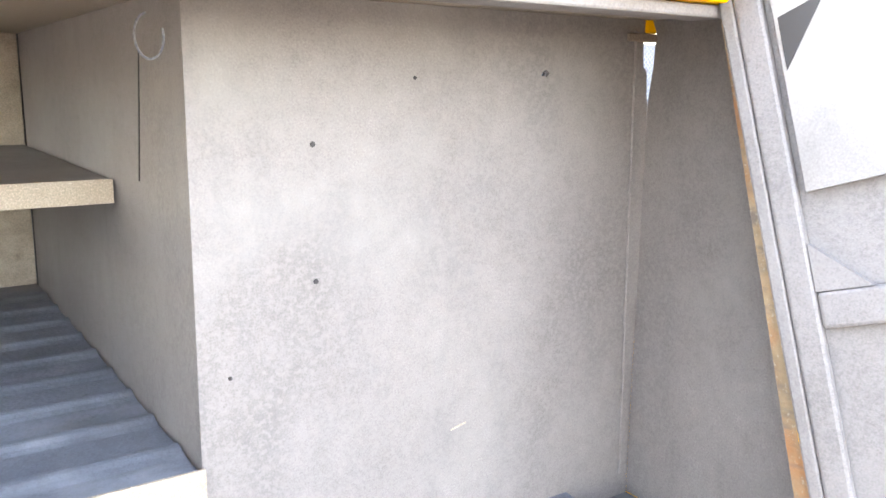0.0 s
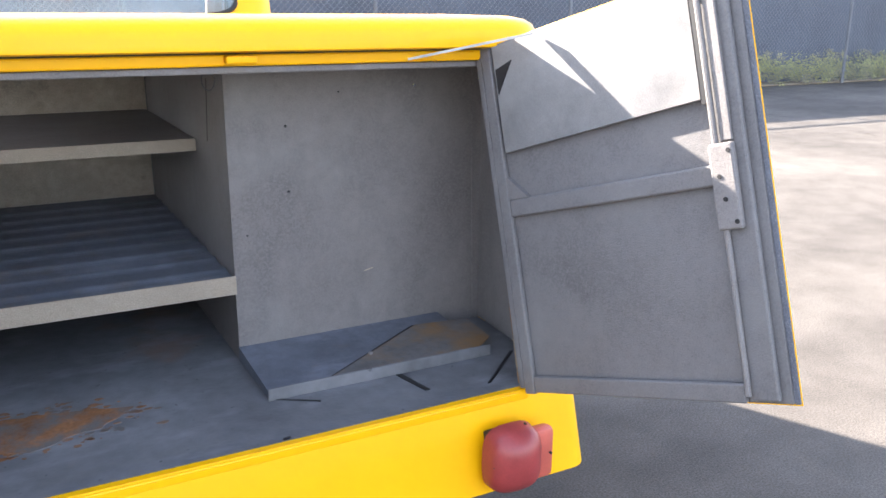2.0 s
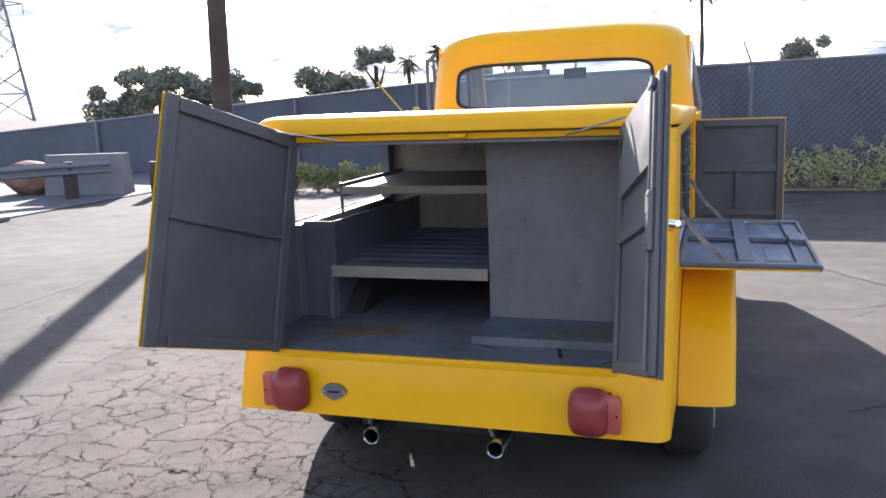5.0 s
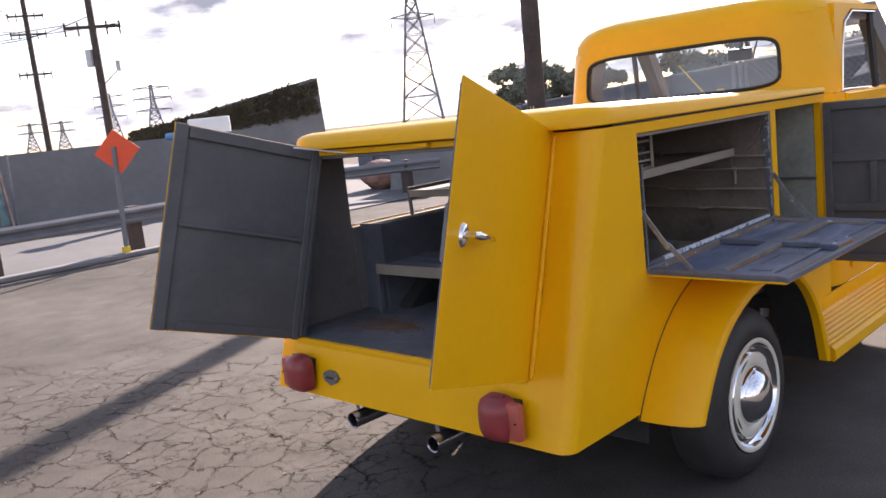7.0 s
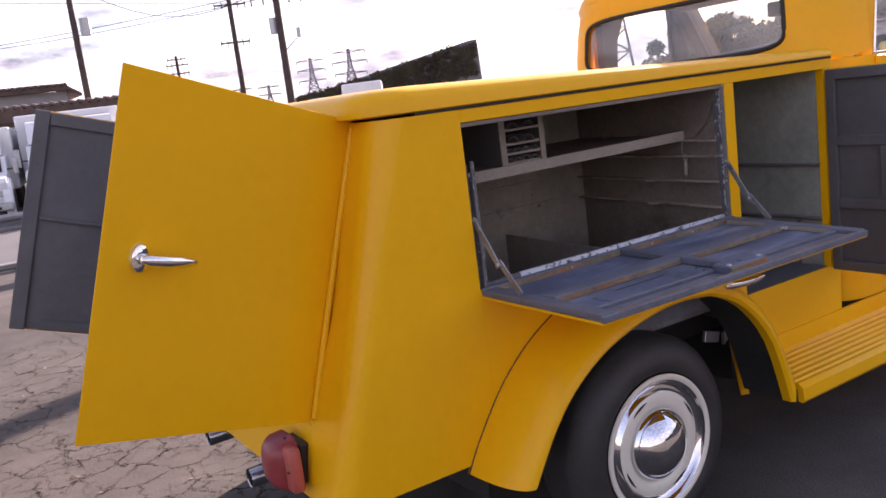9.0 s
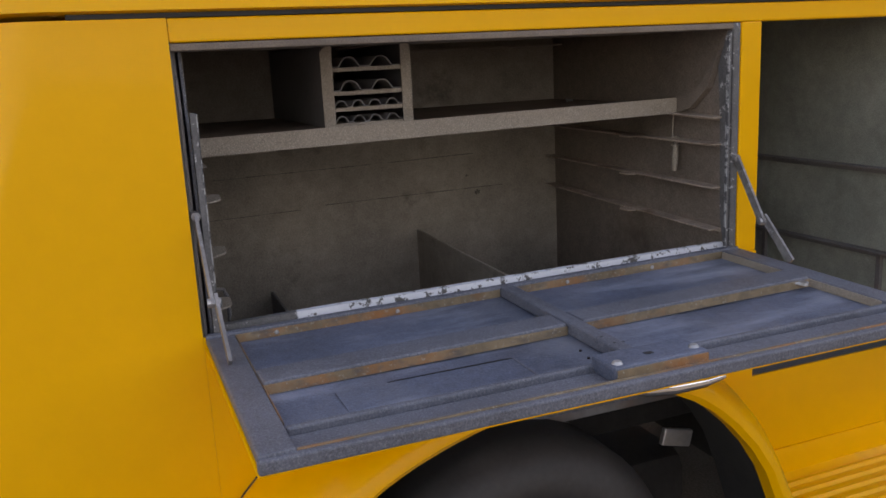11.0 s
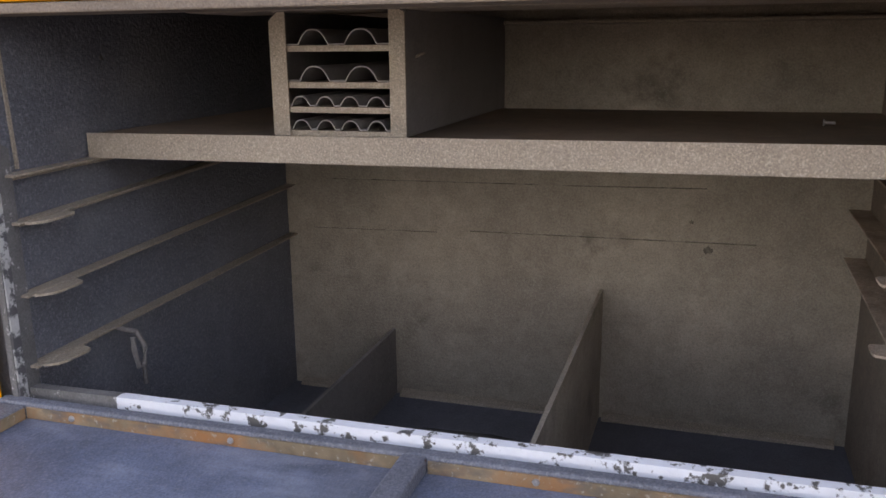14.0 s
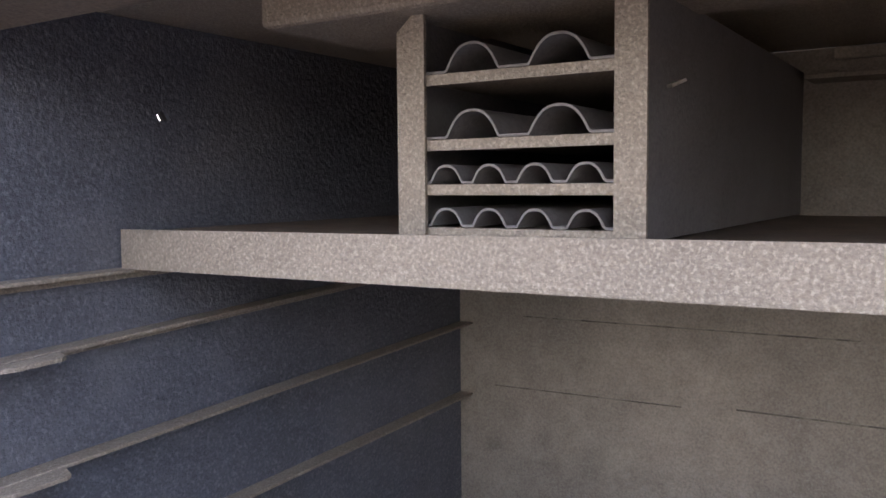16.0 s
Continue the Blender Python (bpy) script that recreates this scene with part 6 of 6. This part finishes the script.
for x in (-3.52, -3.41):
    bm = B()
    tube(bm, [(x, 10.28, 0), (x, 10.28, 2.1)], 0.03, 8)
    tagged(link("steel_post", bm, GALV), "bare galvanised post by the fence", "post", "paired posts")

# power poles with crossarms
def power_pole(x, y, top, arms, r=0.17):
    pl = tagged(new("power_pole"), "dark timber power pole with crossarms", "power pole", "power poles")
    pl.location = (x, y, 0)
    pl.rotation_euler = (0, 0, math.atan2(y + 1, x - 2) + math.pi / 2)
    bm = B()
    tube(bm, [(0, 0, -0.1), (0, 0, top)], [r, r * 0.7], 10)
    part("pole", bm, WOOD, pl)
    for z, w in arms:
        bm = B()
        box(bm, -w, w, -0.08, 0.08, z - 0.07, z + 0.07)
        part("crossarm", bm, WOOD, pl)
        for q in (-0.95, -0.5, 0.5, 0.95):
            bm = B()
            tube(bm, [(q * w, 0, z + 0.07), (q * w, 0, z + 0.25)], 0.05, 6)
            tube(bm, [(q * w, 0, z - 0.07), (q * w, 0, z - 0.4)], 0.04, 6)
            part("insulator", bm, BLACK, pl)
    return pl


pa = power_pole(-38.75, 16.9, 11.0, ((7.45, 1.3),), 0.21)
bm = B()
tube(bm, [(0.3, -0.2, 5.6), (0.3, -0.2, 6.4)], 0.22, 8)
part("transformer", bm, STEEL, pa)
bm = B()
tube(bm, [(-0.9, -0.1, 5.3), (-0.9, -0.1, 5.8)], 0.12, 8)
bar(bm, (0, 0, 4.6), (-0.9, -0.1, 5.4), 0.06)
part("cutout", bm, STEEL, pa)
power_pole(-72.45, 26.8, 16.0, ((13.3, 1.4), (11.8, 1.4), (8.5, 1.3)), 0.26)
pc = power_pole(-46.6, 8.6, 11.0, ((9.6, 1.2),), 0.2)
bm = B()
tube(bm, [(-0.55, -0.1, 7.0), (-0.55, -0.1, 7.9)], 0.27, 10)
part("transformer", bm, STEEL, pc)
power_pole(-103, 30.2, 10.3, ((9.9, 1.1), (9.2, 1.3), (8.2, 1.3), (4.5, 1.3)), 0.24)
power_pole(-142.1, 38.7, 9.8, ((9.6, 1.4), (8.1, 1.2)), 0.26)
for a, b in (((-38.2, 18.2, 7.6), (-90, -14, 12.0)), ((-39.1, 15.9, 7.6), (-90, -18, 12.0)), ((-72.0, 28.0, 13.4), (-60, -80, 22.0)), ((-72.8, 25.6, 13.4), (-62, -80, 22.0)), ((-72.4, 26.8, 11.9), (-60, -84, 20.0)), ((-46.6, 8.6, 9.6), (-60, -40, 10.0)), ((-46.6, 8.7, 9.6), (-38.75, 16.9, 8.0))):
    a, b = Vector(a), Vector(b)
    bm = B()
    tube(bm, [a.lerp(b, k / 10) - Vector((0, 0, 1.6 * math.sin(math.pi * k / 10))) for k in range(11)], 0.018, 4)
    tagged(link("power_line", bm, BLACK), "thin sagging overhead power line", "cable", "power lines")

# lattice pylons
def pylon(x, y, h, w, arms, th):
    p = tagged(new("pylon"), "steel lattice transmission pylon in the distance", "pylon", "pylons")
    p.location = (x, y, 0)
    p.rotation_euler = (0, 0, math.atan2(y, x) + math.pi / 2)
    bm = B()
    lev = [h * f for f in (0.0, 0.14, 0.26, 0.38, 0.48, 0.57, 0.65, 0.72, 0.78, 0.84, 0.90, 0.96, 1.0)]

    def hw(z):
        f = z / h
        return w * (1 - f / 0.72 * 0.82) if f < 0.72 else w * 0.18 * (1.0 - (f - 0.72) * 2.0)
    for a, b in zip(lev, lev[1:]):
        wa, wb = hw(a), hw(b)
        ca = [(sx * wa, sy * wa, a) for sx, sy in ((1, 1), (-1, 1), (-1, -1), (1, -1))]
        cb = [(sx * wb, sy * wb, b) for sx, sy in ((1, 1), (-1, 1), (-1, -1), (1, -1))]
        for k in range(4):
            bar(bm, ca[k], cb[k], th * 1.3)
            bar(bm, ca[k], cb[(k + 1) % 4], th * 0.8)
            bar(bm, ca[(k + 1) % 4], cb[k], th * 0.8)
            bar(bm, cb[k], cb[(k + 1) % 4], th * 0.7)
    for f, aw in arms:
        z = h * f
        for s in (1, -1):
            bar(bm, (0, 0, z + h * 0.02), (s * aw, 0, z), th)
            bar(bm, (0, 0, z - h * 0.015), (s * aw, 0, z), th)
            bar(bm, (s * aw, 0, z), (s * aw, 0, z - h * 0.05), th * 0.8)
    part("lattice", bm, PYL, p)
    return p


PYL = mat("grey_lattice_steel", (0.22, 0.22, 0.23), 0.7)
pylon(-211.0, 209.0, 62.0, 7.0, ((0.90, 7.0), (0.74, 8.0), (0.58, 7.5)), 0.36)
pylon(-308.5, 159.5, 25.0, 4.6, ((0.96, 6.5), (0.80, 7.0), (0.62, 6.5)), 0.34)
pylon(-342.5, 158.0, 25.0, 4.6, ((0.96, 6.0), (0.80, 6.0), (0.62, 6.0)), 0.3)
pylon(-415.2, 166.2, 18.3, 4.2, ((0.96, 5.2), (0.75, 5.6)), 0.34)
pylon(-420.2, 153.2, 18.6, 4.2, ((0.96, 5.2), (0.75, 5.6)), 0.34)

# road edge on the left: kerb, guard rail, sign, concrete wall
bm = B()
box(bm, -9.00, -8.82, -14, 7.0, 0.0, 0.07, 0.02)
tagged(link("kerb", bm, CONC), "pale concrete kerb along the yard", "kerb", kind="structure")
bm = B()
box(bm, 3.27, 3.45, 10.1, 10.25, 0.0, 0.09, 0.01)
tagged(link("block", bm, WHITE), "small white block lying before the weeds", "block")
bm = B()
prism(bm, [(-90, -14), (-9.06, -14), (-9.06, 14), (-90, 40)], 0.004, 0.02, "z")
tagged(link("road", bm, ROADM), "grey road beyond the guard rail", "road", kind="structure")


def guard_rail(pts, name="guard_rail"):
    gr = tagged(new(name), "galvanised W-beam guard rail on timber posts", "guard rail", "guard rails")
    prof = [(0.0, 0.43), (0.05, 0.46), (0.05, 0.49), (0.0, 0.525), (0.0, 0.545), (0.05, 0.58), (0.05, 0.61), (0.0, 0.645)]
    bm = B()
    for (xa, ya), (xb, yb) in zip(pts, pts[1:]):
        d = Vector((xb - xa, yb - ya, 0)).normalized()
        nrm = Vector((-d.y, d.x, 0)) * -1
        grid(bm, [[(x + nrm.x * o, y + nrm.y * o, z) for o, z in prof] for x, y in ((xa, ya), (xb, yb))])
    part("beam", bm, GALV, gr, "", False, 0.006)
    for (xa, ya), (xb, yb) in zip(pts, pts[1:]):
        L = math.hypot(xb - xa, yb - ya)
        k = 0.4
        while k < L:
            x, y = xa + (xb - xa) * k / L, ya + (yb - ya) * k / L
            bm = B()
            box(bm, x - 0.2, x - 0.02, y - 0.08, y + 0.08, 0, 0.66, 0.01)
            part("rail_post", bm, WOOD, gr)
            k += 1.9
    return gr


guard_rail([(-9.15, -14.0), (-9.15, 4.3)])
guard_rail([(-11.2, 7.4), (-10.1, 9.2), (-9.4, 9.9)])
bm = B()
tube(bm, [(-8.62, 10.1, 0), (-8.62, 10.1, 0.30), (-8.62, 10.1, 0.60)], [0.10, 0.105, 0.10], 10)
tagged(link("bollard", bm, WOOD), "short dark timber bollard at the end of the yard", "bollard")
sg = tagged(new("road_sign"), "blank orange diamond road sign on a steel post", "road sign")
bm = B()
prism(bm, [(0, -0.30), (0.30, 0), (0, 0.30), (-0.30, 0)], -0.004, 0.004, "y", Matrix.Translation((-8.9, 3.27, 1.435)) @ Matrix.Rotation(radians(52), 4, 'Z') @ Matrix.Rotation(radians(-3), 4, 'Y'))
part("sign_face", bm, ORANGE, sg)
bm = B()
tube(bm, [(-8.92, 3.18, 0.02), (-8.92, 3.24, 1.5)], 0.035, 8)
part("sign_post", bm, GALV, sg)
bm = B()
tube(bm, [(-8.92, 3.175, 0.02), (-8.92, 3.18, 0.15)], 0.06, 8)
part("post_sleeve", bm, YGUARD, sg, "yellow sleeve at the foot")
bm = B()
prism(bm, [(-17.0, 4.1), (-16.75, 4.1), (-14.2, 10.0), (-14.5, 10.0)], 0.0, 1.60, "z")
tagged(link("wall_west", bm, CONC), "long weathered concrete wall beyond the road", "wall", kind="structure")
# ivy-grown ramp wall
bm = B()
prism(bm, [(-24.6, 0.0), (-24.6, 1.95), (-18.6, 3.15), (-18.4, 3.15), (-18.3, 0)], 0, 0.35, "y", Matrix.Translation((-24.6, 11.2, 0)) @ Matrix.Rotation(radians(57), 4, 'Z') @ Matrix.Translation((24.6, 0, 0)))
tagged(link("ramp_wall", bm, CONC), "rising concrete ramp wall overgrown with dry ivy", "wall", kind="structure")
rg = random.Random(12)
sp = []
for k in range(170):
    f = k / 170
    d = Vector((math.cos(radians(57)), math.sin(radians(57)), 0)) * 6.2 * f
    top = 1.95 + 1.22 * f
    for q in range(3):
        sp.append(((-24.6 + d.x + 0.0, 11.2 + d.y - 0.1, top - rg.uniform(0.05, 0.30 + 0.95 * f)), rg.uniform(0.09, 0.17)))
leaves("ivy", sp, 0.035, 70, IVY, "dry brownish ivy hanging over the ramp wall", "ivy")
bm = B()
box(bm, -0.55, 0.55, -0.5, 0.5, 0, 2.05, 0.05, Matrix.Translation((-18.5, 10.4, 0)) @ Matrix.Rotation(radians(60), 4, 'Z'))
tagged(link("storage_tank", bm, WHITE), "white boxy storage tank beyond the wall", "tank")
bm = B()
box(bm, -0.15, 0.15, -0.1, 0.1, 0.021, 1.56, 0.02, Matrix.Translation((-13.6, 6.8, 0)))
box(bm, -0.28, 0.28, -0.2, 0.2, 1.54, 1.68, 0.05, Matrix.Translation((-13.6, 6.8, 0)))
tagged(link("blue_hydrant", bm, BLUEP), "blue-capped standpipe in front of the wall", "standpipe")
# buildings to the west: a tiled house and, before it, an open carport with a tiled fascia
def tiled_edge(roof, x, y0, y1, z, depth):
    """Row of rounded tile ends standing up along a roof's edge."""
    yy = y0
    while yy < y1:
        bm = B()
        tube(bm, [(x + 0.03, yy, z), (x - depth, yy, z + 0.12)], 0.095, 6)
        part("roof_tile", bm, ROOFT, roof)
        yy += 0.31


house = tagged(new("building"), "pale stucco house with a dark tiled eave", "building")
bm = B()
box(bm, -48.0, -39.3, -14.0, 6.35, 0, 3.80)
part("wall", bm, STUCCO, house)
bm = B()
prism(bm, [(-48.0, 4.3), (-39.3, 3.82), (-38.8, 3.80), (-38.8, 3.98), (-48.0, 4.5)], -14.3, 6.35, "y")
prism(bm, [(6.36, 3.98), (6.36, 3.82), (6.9, 3.50), (6.9, 3.62)], -48.0, -38.8, "x")
rf = part("roof", bm, ROOFT, house)
tiled_edge(rf, -38.8, -8.0, 6.4, 4.03, 2.0)
carport = tagged(new("carport"), "open carport with a dark brown tiled fascia on posts", "carport")
bm = B()
box(bm, -36.0, -30.0, -16.0, 7.55, 2.36, 2.78, 0.02)
prism(bm, [(7.56, 2.78), (7.56, 2.36), (7.78, 2.36)], -36.0, -30.0, "x")
rf = part("roof", bm, ROOFT, carport)
tiled_edge(rf, -30.0, -8.0, 7.5, 2.80, 1.2)
bm = B()
box(bm, -30.4, -30.1, 5.6, 7.0, 2.02, 2.355, 0.02)
part("beam_end", bm, ROOFT, carport)
for x, y in ((-30.25, 6.2), (-33.0, 6.8), (-35.5, 7.1), (-30.25, 0.5), (-30.25, -5.0)):
    bm = B()
    tube(bm, [(x, y, 0), (x, y, 2.36)], 0.06, 8)
    part("carport_post", bm, GALV, carport)
# white box truck parked beyond the road
bt = tagged(new("box_truck"), "white box truck parked beyond the road", "truck")
MT = Matrix.Translation((-18.5, 2.75, 0)) @ Matrix.Rotation(radians(-9), 4, 'Z') @ Matrix.Diagonal((1, 1, 0.88, 1))
bm = B()
box(bm, -5.6, -0.75, -1.15, 1.15, 0.7, 2.48, 0.04, MT)
part("cargo_box", bm, WHITE, bt, "plain white box body")
bm = B()
prism(bm, [(-0.7, 0.42), (1.22, 0.42), (1.28, 0.98), (1.20, 1.10), (0.36, 1.24), (0.16, 1.66), (-0.7, 1.70)], -0.98, 0.98, "y", MT)
part("cab", bm, WHITE, bt)
bm = B()
prism(bm, [(0.10, 1.705), (-0.05, 1.95), (-0.35, 2.26), (-0.7, 2.30), (-0.7, 1.705)], -0.92, 0.92, "y", MT)
part("roof_fairing", bm, WHITE, bt, "smooth white roof fairing")
bm = B()
prism(bm, [(0.375, 1.26), (0.185, 1.63), (0.205, 1.63), (0.40, 1.26)], -0.88, 0.88, "y", MT)
part("windscreen", bm, DARKG, bt)
for y0, y1 in ((-0.46, -0.02), (0.02, 0.46)):
    bm = B()
    box(bm, 1.27, 1.30, y0, y1, 0.55, 0.93, 0.02, MT)
    part("grille", bm, BLACK, bt)
bm = B()
box(bm, 1.18, 1.42, -1.05, 1.05, 0.24, 0.46, 0.05, MT)
part("bumper", bm, STEEL, bt, "grey steel bumper")
for y_ in (-0.5, 0.12, 0.62):
    bm = B()
    box(bm, 1.415, 1.43, y_ - 0.16, y_ + 0.16, 0.30, 0.38, 0.01, MT)
    part("bumper_slot", bm, BLACK, bt)
for s in (1, -1):
    bm = B()
    box(bm, 1.16, 1.262, *sorted((s * 0.62, s * 0.90)), 0.62, 0.80, 0.03, MT)
    part("headlight", bm, STEEL, bt)
    bm = B()
    lathe(bm, [(0.60, 0.0), (0.60, 0.16), (0.55, 0.20), (0.0, 0.20)], MT @ Matrix.Translation((0.75, s * 0.86, 0.5)) @ Matrix.Rotation(-s * math.pi / 2, 4, 'X'), 20)
    part("wheel_arch", bm, WHITE, bt)
    bm = B()
    box(bm, 0.28, 0.36, *sorted((s * 1.12, s * 1.24)), 1.15, 1.62, 0.03, MT)
    mr = part("side_mirror", bm, STEEL, bt)
    bm = B()
    bar(bm, MT @ Vector((0.3, s * 0.95, 1.30)), MT @ Vector((0.3, s * 1.14, 1.32)), 0.03)
    part("mirror_arm", bm, BLACK, mr)
for wx in (0.72, -2.9, -4.1):
    for s in (1, -1):
        bm = B()
        lathe(bm, [(0.0, 0.0), (0.28, 0.0), (0.42, -0.02), (0.46, -0.08), (0.46, -0.25), (0.3, -0.28)], MT @ Matrix.Translation((wx, s * 1.07, 0.46)) @ Matrix.Rotation(-s * math.pi / 2, 4, 'X'), 20)
        part("wheel", bm, TYREM, bt)
copy_thing(bt, Matrix.Translation((-1.9, -2.05, 0)) @ Matrix.Diagonal((0.9, 0.9, 0.9, 1)))
# rack of posts and a teal panel beside the road
rk = tagged(new("yard_rack"), "pale steel posts with a teal mesh panel beside the road", "rack")
TEAL = mat("faded_teal_mesh", (0.20, 0.33, 0.34), 0.8, var=0.35, scale=6, dirt=(0.45, 0.48, 0.15), dscale=3, damt=(0.55, 0.7))
bm = B()
box(bm, -15.44, -15.40, 3.50, 3.92, 0.25, 1.22, 0.01)
part("mesh_panel", bm, TEAL, rk, "teal mesh panel")
for y, z, lean in ((3.28, 1.85, 0.0), (3.50, 1.70, 0.05), (3.72, 1.72, -0.04), (4.02, 1.60, 0.03)):
    bm = B()
    tube(bm, [(-15.38, y, 0.02), (-15.38, y + lean, z)], 0.028, 8)
    part("rack_post", bm, GALV, rk)
bm = B()
bar(bm, (-15.35, 3.95, 0.02), (-15.35, 3.84, 1.45), 0.09, 0.04)
part("leaning_plank", bm, mat("faded_red_plank", (0.36, 0.24, 0.21), 0.8, var=0.2, scale=6), rk, "faded reddish plank")
bm = B()
bar(bm, (-15.38, 3.28, 1.25), (-15.38, 4.02, 1.25), 0.03)
part("rack_rail", bm, GALV, rk)
# rock and barrier by the fence on the left
bm = B()
bmesh.ops.create_icosphere(bm, subdivisions=3, radius=0.55)
for v in bm.verts:
    v.co *= 1 + 0.25 * noise.noise(v.co * 2.2)
    v.co.z *= 0.6
    v.co += Vector((-11.6, 10.4, 0.30))
tagged(link("boulder", bm, mat("reddish_rock", (0.22, 0.12, 0.09), 0.9, var=0.3, scale=4, bump=0.5, bscale=20)), "reddish boulder beside the barrier", "boulder")
bm = B()
prism(bm, [(-0.2, 0.0), (0.2, 0.0), (0.14, 0.25), (0.08, 0.75), (-0.08, 0.75), (-0.14, 0.25)], -1.6, 0.0, "x", Matrix.Translation((-9.4, 10.35, 0)) @ Matrix.Rotation(radians(8), 4, 'Z'))
tagged(link("concrete_barrier", bm, CONC), "short grey concrete traffic barrier", "barrier")
